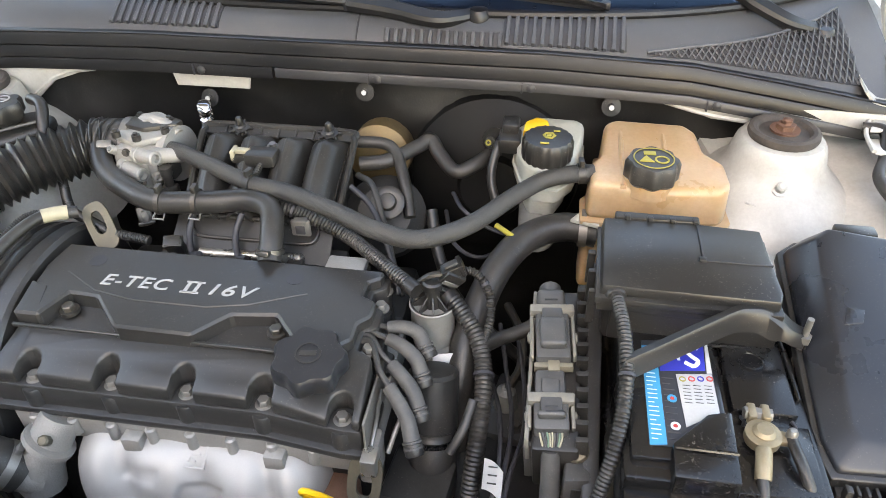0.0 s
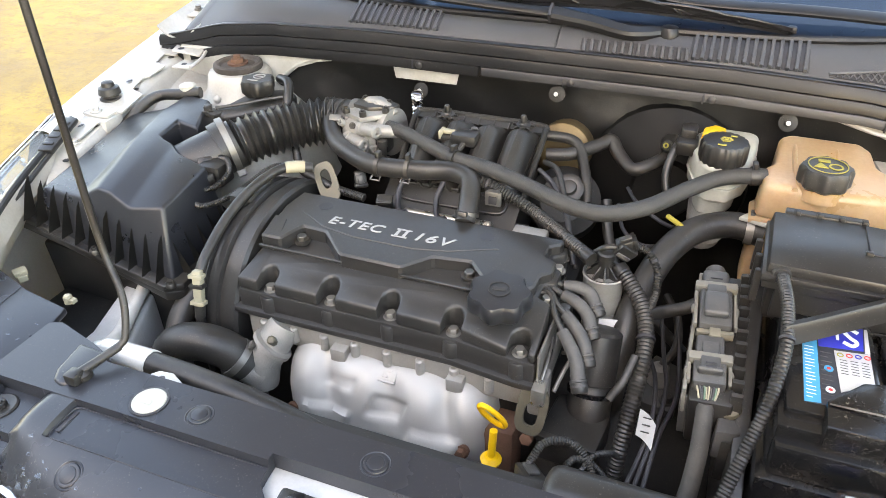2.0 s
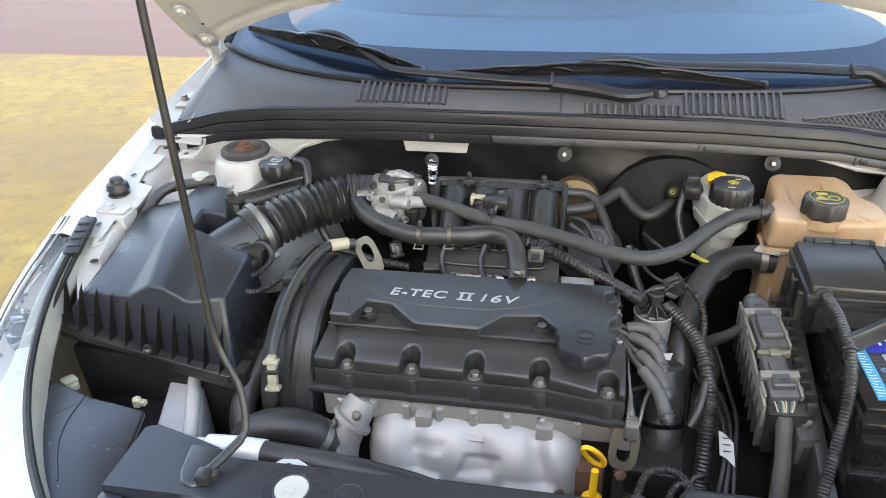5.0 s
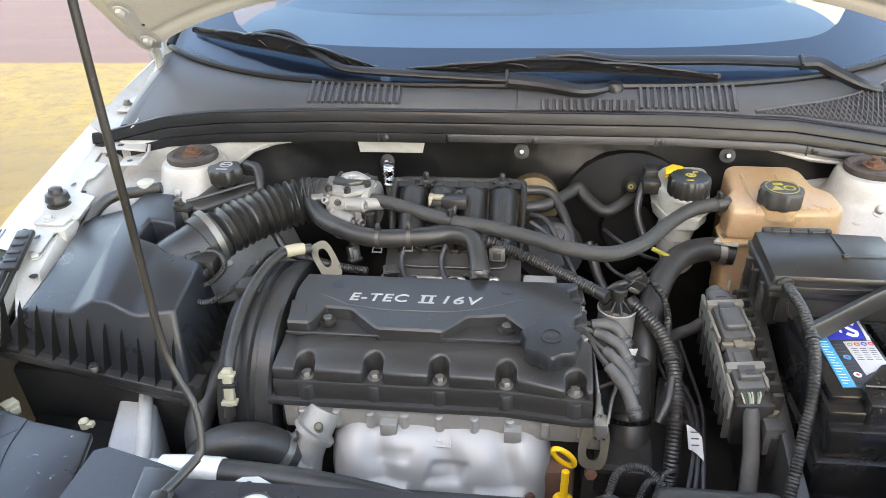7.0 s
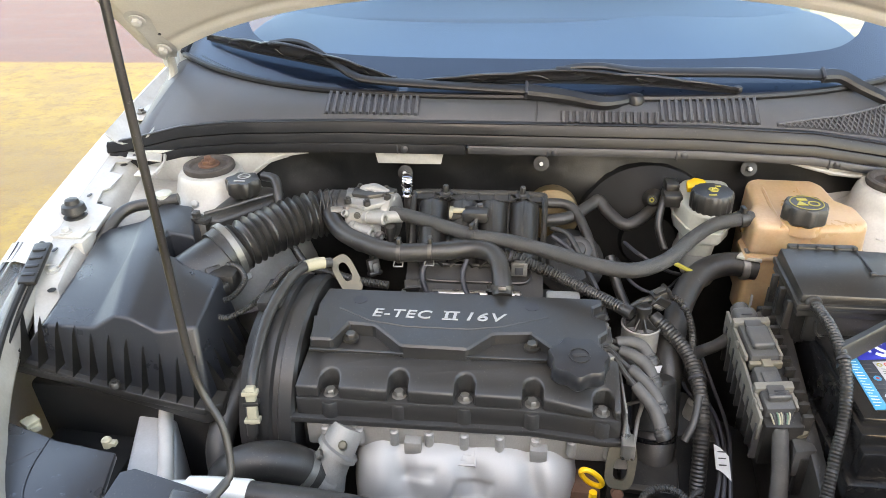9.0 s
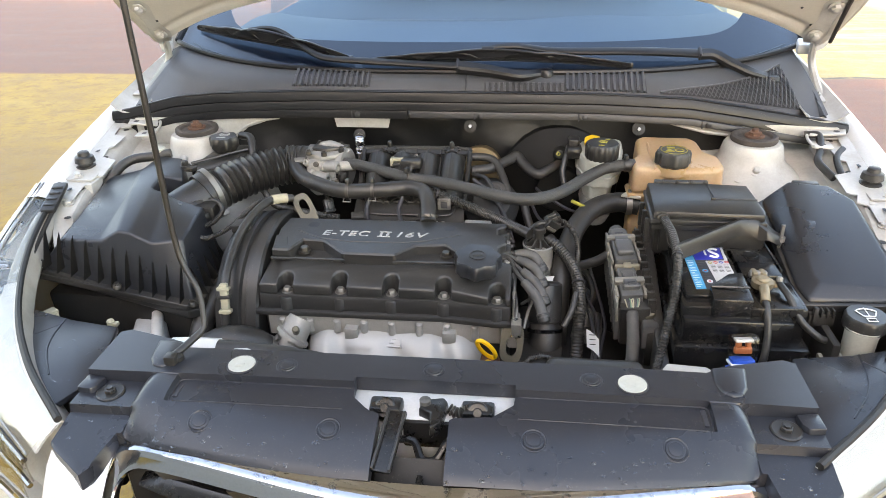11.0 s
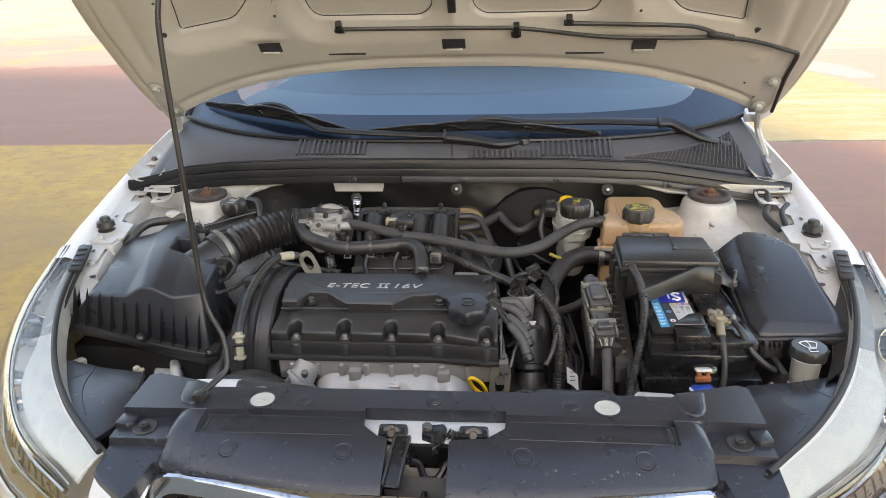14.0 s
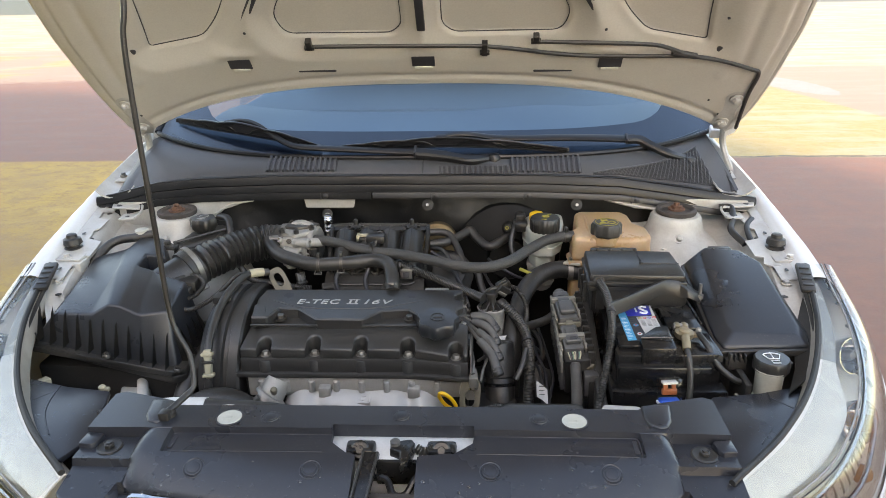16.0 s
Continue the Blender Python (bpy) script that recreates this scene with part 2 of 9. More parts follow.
def ground_material():
    """Concrete with worn yellow and oxide-red paint in large fields."""
    m, t, p = nodes_of("painted_concrete")
    co = t.nodes.new("ShaderNodeTexCoord").outputs["Object"]
    sep = t.nodes.new("ShaderNodeSeparateXYZ")
    t.links.new(co, sep.inputs[0])
    wob = noise_tex(t, 3.0, 6.0)
    x = sep.outputs["X"]
    y = math_node(t, "ADD", sep.outputs["Y"], math_node(t, "MULTIPLY", math_node(t, "SUBTRACT", wob, 0.5), 0.12))

    def above(v, lim, soft=0.03):
        return ramp(t, v, lim - soft, lim + soft)

    rough_edge = math_node(t, "MULTIPLY", math_node(t, "SUBTRACT", noise_tex(t, 0.7, 8.0, 0.75), 0.5), 3.0)
    far_y = math_node(t, "ADD", y, rough_edge)
    left, far = above(math_node(t, "MULTIPLY", x, -1.0), 0.0), above(y, 3.93)
    big, mid, fine = noise_tex(t, 0.9, 6.0), noise_tex(t, 6.0, 6.0, 0.7), noise_tex(t, 55.0, 5.0, 0.7)
    streak = noise_tex(t, 1.2, 5.0, 0.65, (0.6, 3.0, 1.0))
    blot = noise_tex(t, 8.0, 10.0, 0.8)
    yel = mix(t, ramp(t, mid, 0.3, 0.75), (0.28, 0.150, 0.010), (0.41, 0.250, 0.030))
    yel = mix(t, math_node(t, "MULTIPLY", ramp(t, streak, 0.45, 0.75), 0.5), yel, (0.45, 0.30, 0.065))
    yel = mix(t, math_node(t, "MULTIPLY", ramp(t, blot, 0.48, 0.60), 0.8), yel, (0.22, 0.115, 0.02))
    yel = mix(t, math_node(t, "MULTIPLY", ramp(t, big, 0.46, 0.62), 0.75), yel, (0.23, 0.128, 0.032))
    red = mix(t, ramp(t, mid, 0.3, 0.75), (0.135, 0.052, 0.032), (0.205, 0.087, 0.055))
    red = mix(t, math_node(t, "MULTIPLY", ramp(t, blot, 0.5, 0.7), 0.5), red, (0.12, 0.055, 0.042))
    red = mix(t, math_node(t, "MULTIPLY", ramp(t, streak, 0.50, 0.72), 0.4), red, (0.20, 0.108, 0.076))
    # worn paint with sunlit paleness put into it: pale yellow, pale pink, bare cream concrete
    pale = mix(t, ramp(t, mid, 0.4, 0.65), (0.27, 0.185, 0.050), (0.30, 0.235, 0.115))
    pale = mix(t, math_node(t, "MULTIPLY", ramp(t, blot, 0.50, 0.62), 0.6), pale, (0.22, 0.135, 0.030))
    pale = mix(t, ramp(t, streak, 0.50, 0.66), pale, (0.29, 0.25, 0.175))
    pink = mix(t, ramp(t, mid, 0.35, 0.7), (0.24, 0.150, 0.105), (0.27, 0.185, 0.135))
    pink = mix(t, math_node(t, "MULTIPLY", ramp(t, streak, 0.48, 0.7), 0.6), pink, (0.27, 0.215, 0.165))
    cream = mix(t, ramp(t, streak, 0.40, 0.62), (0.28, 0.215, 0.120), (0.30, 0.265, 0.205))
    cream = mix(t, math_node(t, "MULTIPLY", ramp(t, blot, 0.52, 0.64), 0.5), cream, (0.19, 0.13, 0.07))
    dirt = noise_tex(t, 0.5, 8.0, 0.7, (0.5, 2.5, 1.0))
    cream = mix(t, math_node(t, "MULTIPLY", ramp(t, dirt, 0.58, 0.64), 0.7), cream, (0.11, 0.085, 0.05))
    # left: yellow, red, pale sunlit colours; right: red, pale yellow with a pink field and a grey patch, cream
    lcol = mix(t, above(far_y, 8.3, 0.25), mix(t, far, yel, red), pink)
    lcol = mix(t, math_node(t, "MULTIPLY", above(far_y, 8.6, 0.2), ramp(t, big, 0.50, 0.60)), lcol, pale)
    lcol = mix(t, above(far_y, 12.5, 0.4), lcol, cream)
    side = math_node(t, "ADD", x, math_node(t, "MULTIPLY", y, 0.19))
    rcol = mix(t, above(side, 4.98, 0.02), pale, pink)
    # flat grey patch painted in place of a puddle
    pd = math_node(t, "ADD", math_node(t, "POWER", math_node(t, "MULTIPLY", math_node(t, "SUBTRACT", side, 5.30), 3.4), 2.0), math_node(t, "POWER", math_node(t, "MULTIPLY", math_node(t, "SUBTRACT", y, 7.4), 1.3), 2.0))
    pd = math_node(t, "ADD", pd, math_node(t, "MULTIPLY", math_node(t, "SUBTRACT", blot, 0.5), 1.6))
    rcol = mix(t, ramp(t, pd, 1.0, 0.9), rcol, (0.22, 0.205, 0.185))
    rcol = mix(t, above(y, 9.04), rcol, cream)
    rcol = mix(t, far, red, rcol)
    col = mix(t, left, rcol, lcol)
    crack = math_node(t, "ABSOLUTE", math_node(t, "SUBTRACT", y, 3.95))
    col = mix(t, math_node(t, "MULTIPLY", ramp(t, crack, 0.035, 0.015), math_node(t, "MULTIPLY", ramp(t, blot, 0.38, 0.5), above(x, 0.0))), col, (0.06, 0.045, 0.03))
    col = mix(t, above(y, 26.0, 0.4), col, (0.050, 0.052, 0.030))
    col = mix(t, math_node(t, "MULTIPLY", ramp(t, fine, 0.45, 0.8), 0.35), col, (0.12, 0.10, 0.07))
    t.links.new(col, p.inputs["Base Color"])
    t.links.new(math_node(t, "ADD", math_node(t, "MULTIPLY", mid, 0.3), 0.5), p.inputs["Roughness"])
    bump_on(t, p, fine, 0.3, 0.004)
    return m


GROUND = ground_material()

# ---- mesh helpers ----
def part(name, bm, material, parent=None, label="", smooth=38.0):
    """Links a bmesh as one mesh object under a thing or a part."""
    me = bpy.data.meshes.new(name)
    bmesh.ops.recalc_face_normals(bm, faces=bm.faces[:])
    bm.to_mesh(me)
    bm.free()
    me.materials.append(material)
    me.polygons.foreach_set("use_smooth", [True] * len(me.polygons))
    me.set_sharp_from_angle(angle=radians(smooth))
    ob = new(name, me)
    if parent:
        hang(ob, parent)
    if label:
        tagged(ob, label)
    return ob


def hang(ob, parent):
    """Parents ob, whose mesh is drawn in world places, without moving it."""
    ob.parent = parent
    ob.matrix_parent_inverse = Matrix.Identity(4) if parent.parent else parent.matrix_basis.inverted()


def thing(name, at, label, category, group="", kind=""):
    """An empty at a thing's base that carries its parts."""
    ob = new(name)
    ob.empty_display_size = 0.02
    ob.matrix_basis = Matrix.Translation(at)
    return tagged(ob, label, category, group, kind)


def again(ob, m, parent):
    """A piece like ob, sharing its mesh, moved by m."""
    o = new(ob.name.split(".")[0], ob.data)
    hang(o, parent)
    o.matrix_basis = m
    if "label" in ob:
        o["label"] = ob["label"]
    return o


def soften(bm, width, seg=2, angle=25.0, faces=None):
    es = [e for e in bm.edges if len(e.link_faces) == 2 and e.calc_face_angle(0) > radians(angle)]
    if es and width > 0:
        bmesh.ops.bevel(bm, geom=es, offset=width, segments=seg, profile=0.5, affect="EDGES", clamp_overlap=True)
    return bm


def merge(bm, other):
    """Joins a second bmesh into the first."""
    me = bpy.data.meshes.new("joined")
    other.to_mesh(me)
    other.free()
    bm.from_mesh(me)
    bpy.data.meshes.remove(me)
    return bm


def box(x0, x1, y0, y1, z0, z1, bevel=0.002, seg=2, m=None, bm=None):
    b = bmesh.new()
    bmesh.ops.create_cube(b, size=1.0, matrix=Matrix.Translation(((x0 + x1) / 2, (y0 + y1) / 2, (z0 + z1) / 2)) @ Matrix.Diagonal((x1 - x0, y1 - y0, z1 - z0, 1)))
    soften(b, bevel, seg)
    if m:
        b.transform(m)
    return merge(bm, b) if bm else b


def prism(poly, z0, z1, bevel=0.002, seg=2, shrink=0.0, m=None, bm=None, top=None):
    """An upright prism over a polygon; shrink narrows the top about its middle; top(x, y) gives its height."""
    b = bmesh.new()
    cx, cy = sum(p[0] for p in poly) / len(poly), sum(p[1] for p in poly) / len(poly)
    lo = [b.verts.new((x, y, z0)) for x, y in poly]
    hi = [b.verts.new((cx + (x - cx) * (1 - shrink), cy + (y - cy) * (1 - shrink), top(x, y) if top else z1)) for x, y in poly]
    n = len(poly)
    b.faces.new(hi)
    b.faces.new(lo[::-1])
    for i in range(n):
        b.faces.new((lo[i], lo[(i + 1) % n], hi[(i + 1) % n], hi[i]))
    bmesh.ops.recalc_face_normals(b, faces=b.faces[:])
    soften(b, bevel, seg)
    if m:
        b.transform(m)
    return merge(bm, b) if bm else b


def loft(rings, closed=True, caps=True, bm=None):
    """A skin through rings of equal point count."""
    b = bm or bmesh.new()
    vs = [[b.verts.new(p) for p in r] for r in rings]
    n = len(rings[0])
    for a, c in zip(vs, vs[1:]):
        for i in range(n if closed else n - 1):
            j = (i + 1) % n
            b.faces.new((a[i], a[j], c[j], c[i]))
    if caps and closed:
        b.faces.new(vs[0][::-1])
        b.faces.new(vs[-1])
    return b


def lathe(profile, seg=24, m=None, bm=None, lobes=0, depth=0.0):
    """A turned body about z from (radius, z) pairs; lobes make a fluted edge."""
    rings = []
    hollow = profile[0][1] == profile[-1][1] and profile[-1][0] > 0
    for r, z in list(profile) + ([profile[0]] if hollow else []):
        ring = []
        for k in range(seg):
            a = 2 * math.pi * k / seg
            rr = r * (1 + (depth * math.cos(lobes * a) if lobes else 0))
            ring.append((rr * math.cos(a), rr * math.sin(a), z))
        rings.append(ring)
    b = loft(rings, caps=not hollow)
    if m:
        b.transform(m)
    return merge(bm, b) if bm else b


def spline(pts, steps=8):
    """A smooth way through points (Catmull-Rom)."""
    p = [Vector(q) for q in pts]
    p = [p[0] * 2 - p[1]] + p + [p[-1] * 2 - p[-2]]
    out = []
    for i in range(1, len(p) - 2):
        a, b, c, d = p[i - 1:i + 3]
        for k in range(steps):
            s = k / steps
            out.append(0.5 * (2 * b + (c - a) * s + (2 * a - 5 * b + 4 * c - d) * s * s + (3 * b - a - 3 * c + d) * s ** 3))
    out.append(p[-2])
    return out


def tube(pts, r, seg=12, steps=8, bm=None, wave=0.0, pitch=0.006, taper=None, straight=False):
    """A hose along points; wave and pitch make corrugation."""
    way = [Vector(q) for q in pts] if straight else spline(pts, steps)
    if wave:
        dense, step = [], pitch / 4
        for a, b in zip(way, way[1:]):
            n = max(1, round((b - a).length / step))
            dense += [a.lerp(b, k / n) for k in range(n)]
        way = dense + [way[-1]]
    rings, side, run = [], None, 0.0
    for i, q in enumerate(way):
        d = (way[min(i + 1, len(way) - 1)] - way[max(i - 1, 0)]).normalized()
        if side is None:
            side = d.cross(Vector((0, 0, 1)))
            side = side.normalized() if side.length > 0.1 else Vector((1, 0, 0))
        side = (side - d * side.dot(d)).normalized()
        up = d.cross(side)
        if i:
            run += (q - way[i - 1]).length
        rr = r if taper is None else r + (taper - r) * i / (len(way) - 1)
        if wave:
            rr += wave * math.cos(2 * math.pi * run / pitch)
        rings.append([q + (side * math.cos(2 * math.pi * k / seg) + up * math.sin(2 * math.pi * k / seg)) * rr for k in range(seg)])
    return loft(rings, bm=bm)


def grid_skin(nx, ny, f, thick=0.0, bm=None):
    """A sheet from f(u, v), u and v 0 to 1; thick gives it a back."""
    b = bmesh.new()
    vs = [[b.verts.new(f(i / nx, j / ny)) for i in range(nx + 1)] for j in range(ny + 1)]
    for j in range(ny):
        for i in range(nx):
            b.faces.new((vs[j][i], vs[j][i + 1], vs[j + 1][i + 1], vs[j + 1][i]))
    bmesh.ops.recalc_face_normals(b, faces=b.faces[:])
    if thick:
        bmesh.ops.solidify(b, geom=b.faces[:], thickness=thick)
    return merge(bm, b) if bm else b


def lettering(text, size, m, material, parent, name="lettering", depth=0.0006, shear=0.0, label="", width=1.0, bold=0.0):
    cu = bpy.data.curves.new(name, "FONT")
    cu.body, cu.size, cu.extrude, cu.shear, cu.offset, cu.space_character = text, size, depth, shear, bold, 1.12
    cu.align_x, cu.align_y = "CENTER", "CENTER"
    tmp = bpy.data.objects.new(name, cu)
    me = bpy.data.meshes.new_from_object(tmp)
    bpy.data.objects.remove(tmp)
    bpy.data.curves.remove(cu)
    me.transform(m @ Matrix.Diagonal((width, 1, 1, 1)))
    me.materials.clear()
    me.materials.append(material)
    ob = new(name, me)
    hang(ob, parent)
    if label:
        tagged(ob, label)
    return ob


def towards(p, d, spin=0.0):
    """A frame at p whose z looks along d."""
    return Matrix.Translation(p) @ Vector(d).to_track_quat("Z", "Y").to_matrix().to_4x4() @ Matrix.Rotation(radians(spin), 4, "Z")


def bolt_mesh(r=0.008, washer=0.011, h=0.006):
    b = lathe([(washer, 0), (washer, 0.0015), (washer * 0.8, 0.0022)], 20)
    hexa = lathe([(r, 0.002), (r, h), (r * 0.85, h + 0.0012)], 6)
    return merge(b, hexa)


def mirror(poly):
    return [(-x, *rest) for x, *rest in reversed(poly)]


def step(v):
    v = min(1.0, max(0.0, v))
    return v * v * (3 - 2 * v)

# ---- the place: ground, wall that casts the shade ----
bm = bmesh.new()
bmesh.ops.create_grid(bm, x_segments=40, y_segments=40, size=400)
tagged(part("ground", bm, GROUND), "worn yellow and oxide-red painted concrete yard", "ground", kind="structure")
bm = prism([(-26.0, -2.25), (-26.0, -18.0), (3.2, -18.0), (-2.4, -6.25)], 0, 7.0, 0.02)
tagged(part("wall_south", bm, CONCRETEWALL), "plain rendered building wall behind the viewer", "wall", kind="structure")

# ---- car body ----
def shut(y):
    """Hood shut line of a fender: half width and z at y."""
    ys = (-0.36, -0.24, -0.15, 0.0, 0.08, 0.26, 0.45, 0.7)
    return float(np.interp(y, ys, (0.722, 0.742, 0.755, 0.768, 0.772, 0.772, 0.765, 0.755))), float(np.interp(y, ys, (0.825, 0.848, 0.862, 0.884, 0.896, 0.924, 0.955, 0.99)))


def axis(y):
    """The car stands a little askew: x of its middle line at y."""
    return -0.011 - 0.04 * (y + 0.14)


body = thing("car_body", (0, 0, 0), "white car body with open engine bay, dusty paint", "car body")


def fender_skin(s):
    rings = []
    for k in range(31):
        y = 0.46 - k * 0.73 / 30
        x, z = shut(y)
        wide = float(np.interp(y, (-0.27, -0.12, 0.05, 0.5), (1.32, 0.95, 0.64, 0.60)))
        prof = [(-0.022, -0.022), (-0.013, -0.010), (-0.004, -0.002), (0, 0), (0.010, 0.0025), (0.024, 0.0), (0.036, -0.018), (0.055, -0.06), (0.078, -0.14), (0.09, -0.25), (0.085, -0.45), (0.07, -0.62)]
        rings.append([(axis(y) + s * (x + a * (wide if a > 0.012 else 1)), y, z + b) for a, b in prof])
    b = loft(rings, closed=False, caps=False)
    bmesh.ops.recalc_face_normals(b, faces=b.faces[:])
    return b


def apron_skin(s):
    rings = []
    for k in range(31):
        y = 0.42 - k * 0.79 / 30
        x, z = shut(y)
        if y < -0.30:
            x, z = min(x, 0.727 + 0.55 * (y + 0.30)), min(z, 0.825 + 0.3 * (y + 0.30))
        inner = float(np.interp(y, (-0.6, -0.45, -0.3, 0.1), (0.56, 0.60, 0.56, 0.46)))
        dp = float(np.interp(y, (-0.28, -0.14, 0.0), (1.0, 0.75, 0.45)))
        prof = [(x - 0.014, z - 0.014), (x - 0.03, z - 0.018), (x - 0.055, z - 0.02), (x - 0.065, z - 0.020 - 0.015 * dp), (x - 0.075, z - 0.022 - 0.053 * dp), (x - 0.10, z - 0.024 - 0.064 * dp), (inner + 0.02, z - 0.028 - 0.077 * dp), (inner, z - 0.125), (inner - 0.02, z - 0.25), (inner - 0.03, 0.3)]
        rings.append([(axis(y) + s * a, y, b) for a, b in prof])
    b = loft(rings, closed=False, caps=False)
    bmesh.ops.recalc_face_normals(b, faces=b.faces[:])
    return b


for s in (-1, 1):
    part("fender", fender_skin(s), WHITE, body, "white fender edge with dust in the gutter")
    ap = part("apron", apron_skin(s), BAYWHITE, body, "dirty white inner fender sheet")
    # seam bolts and punched holes along the ledge
    for k, y in enumerate((-0.30, -0.21, -0.09, -0.03, 0.03)):
        x, z = shut(y)
        part("hole", lathe([(0.006, 0), (0.006, 0.0006)], 12, pose(axis(y) + s * (x - 0.05 + 0.006 * (k % 2)), y, z - 0.0188)), DARK, ap)
    for y in (-0.26, -0.12, 0.05):
        x, z = shut(y)
        part("bolt", lathe([(0.010, 0), (0.010, 0.002), (0.006, 0.0025), (0.006, 0.006), (0.004, 0.007)], 12, pose(axis(y) + s * (x - 0.038), y, z - 0.019)), BAYWHITE, ap)
    # strut tower
    sx, sy = -0.006 + 0.557 * s, 0.0
    tw = lathe([(0.165, 0.68), (0.148, 0.735), (0.128, 0.780), (0.108, 0.806), (0.088, 0.822), (0.070, 0.834), (0.0605, 0.846), (0.0570, 0.862), (0.0545, 0.872), (0.050, 0.878), (0.040, 0.880), (0.0, 0.880)], 44)
    tw.transform(Matrix.Translation((sx, sy, 0)))
    tower = part("strut_tower", tw, BAYWHITE, body, "dirty white strut tower")
    part("strut_mount", lathe([(0.041, 0.877), (0.0435, 0.883), (0.0425, 0.889), (0.038, 0.891), (0.033, 0.8895), (0.030, 0.885), (0.024, 0.8845), (0.018, 0.887), (0.0, 0.887)], 40, Matrix.Translation((sx, sy, 0))), MOUNT, tower, "dusty rubber strut mount")
    part("strut_nut", merge(lathe([(0.018, 0.887), (0.018, 0.890)], 24, Matrix.Translation((sx, sy, 0))), lathe([(0.012, 0.889), (0.012, 0.896), (0.007, 0.897), (0.0065, 0.902), (0.005, 0.903)], 6, Matrix.Translation((sx, sy, 0)))), RUST, tower, "rusty strut nut")
    part("tower_stud", lathe([(0.010, 0), (0.010, 0.002), (0.0065, 0.003), (0.0065, 0.010), (0.004, 0.012)], 12, towards((sx - 0.006, sy - 0.062, 0.838), (0, -0.55, 0.83))), BAYWHITE, tower)
    part("drip", tube([(sx - 0.045, sy - 0.075, 0.825), (sx - 0.020, sy - 0.082, 0.820), (sx + 0.01, sy - 0.080, 0.822), (sx + 0.03, sy - 0.088, 0.812)], 0.0016, 6, 5), BAYWHITE, tower)

# firewall with felt insulation
def fire(u, v):
    x = -0.62 + 1.24 * u
    z = 0.20 + 0.705 * v
    y = 0.062 + 0.012 * math.sin(x * 9) * math.sin(z * 14) - 0.03 * max(0, 0.62 - z) + 0.010 * noise.noise(Vector((x * 11, z * 16, 2.0))) + 0.004 * noise.noise(Vector((x * 40, z * 50, 5.0)))
    return (x, y, z)


fw = part("firewall", grid_skin(110, 60, fire, 0.012), FELT, body, "black felt firewall insulation")
for x, z in ((0.003, 0.885), (-0.23, 0.862), (0.34, 0.884), (0.03, 0.83)):
    part("clip", lathe([(0.013, 0), (0.013, 0.002), (0.005, 0.003), (0.005, 0.007), (0.002, 0.009)], 14, towards((x, 0.044, z), (0, -1, 0.3))), DARK, fw)
    part("clip_tip", lathe([(0.0035, 0.008), (0.0035, 0.0105), (0.0, 0.011)], 8, towards((x, 0.044, z), (0, -1, 0.3))), LABEL, fw)
part("bare_patch", prism([(-0.283, 0), (-0.162, 0), (-0.168, -0.026), (-0.278, -0.026)], 0, 0.003, 0.0012, m=pose(0, 0.050, 0.9035, 90)), BAYWHITE, fw, "bare white sheet patch above the insulation")
# white cross panels between firewall and towers
for s in (-1, 1):
    zl = 0.862 if s > 0 else 0.80
    part("cross_panel", prism([(0.385 * s, 0.904), (0.72 * s, 0.892), (0.72 * s, zl - 0.01), (0.56 * s, zl + 0.004), (0.47 * s, 0.875)][::-s], -0.024, -0.018, 0.002, m=pose(0, 0.025, 0, 90)), BAYWHITE, body, "dirty white cross panel")
    part("panel_flange", tube([(0.40 * s, 0.045, 0.897), (0.47 * s, 0.044, 0.880), (0.56 * s, 0.043, zl + 0.008)], 0.003, 6, 3), BAYWHITE, body)

# cowl, seal and windscreen
def wbase(x):
    """Foot of the windscreen at x."""
    a = abs(x) / 0.69
    return 0.082 + 0.165 * a ** 3.5, 0.977 + 0.022 * a ** 4


def seal_line(x):
    xs = (-0.78, -0.74, -0.627, -0.52, -0.316, -0.024, 0.255, 0.435, 0.527, 0.62, 0.74)
    return 0.035 + 0.012 * (abs(x) / 0.77) ** 2, float(np.interp(x, xs, (0.890, 0.896, 0.925, 0.936, 0.943, 0.943, 0.942, 0.934, 0.920, 0.905, 0.884)))


def cowl_at(x, v):
    y0, z0 = seal_line(x)
    y1, z1 = wbase(min(abs(x), 0.70))
    y0, y1 = y0 + 0.018, y1 + 0.018
    z = z0 + 0.008 + (z1 - z0 - 0.004) * (v ** 0.9) + 0.005 * math.sin(math.pi * v)
    return (x * (1 - 0.06 * v * (abs(x) / 0.735) ** 2), y0 + (y1 - y0) * v, z)


cowl = part("cowl_panel", grid_skin(80, 12, lambda u, v: cowl_at(-0.72 + 1.43 * u, v), 0.004), COWL, body, "dusty grey-black plastic cowl")
part("cowl_seam", tube([cowl_at(-0.008, v / 4 + 0.01) for v in range(4)], 0.0016, 6, 3), INK, cowl)
# drain slots: two rows of raised combs
def comb(x0, x1, n, v0, v1, mat):
    b = bmesh.new()
    for k in range(n):
        x = x0 + (x1 - x0) * (k + 0.5) / n
        w = (x1 - x0) / n * 0.24
        p, q = Vector(cowl_at(x, v0)), Vector(cowl_at(x, v1))
        d = q - p
        bb = box(-w, w, 0, d.length, -0.001, 0.0062, 0.0008, 1)
        bb.transform(Matrix.Translation(p) @ Matrix.Rotation(math.atan2(d.z, d.y), 4, "X"))
        merge(b, bb)
    base = part("vent", grid_skin(n, 4, lambda u, v: Vector(cowl_at(x0 + (x1 - x0) * u, v0 + (v1 - v0) * v)) + Vector((0, 0, 0.0016)), 0.001), INK, cowl, "dark vent slots")
    part("slat", b, mat, base, "dusty grey slats")
    return base


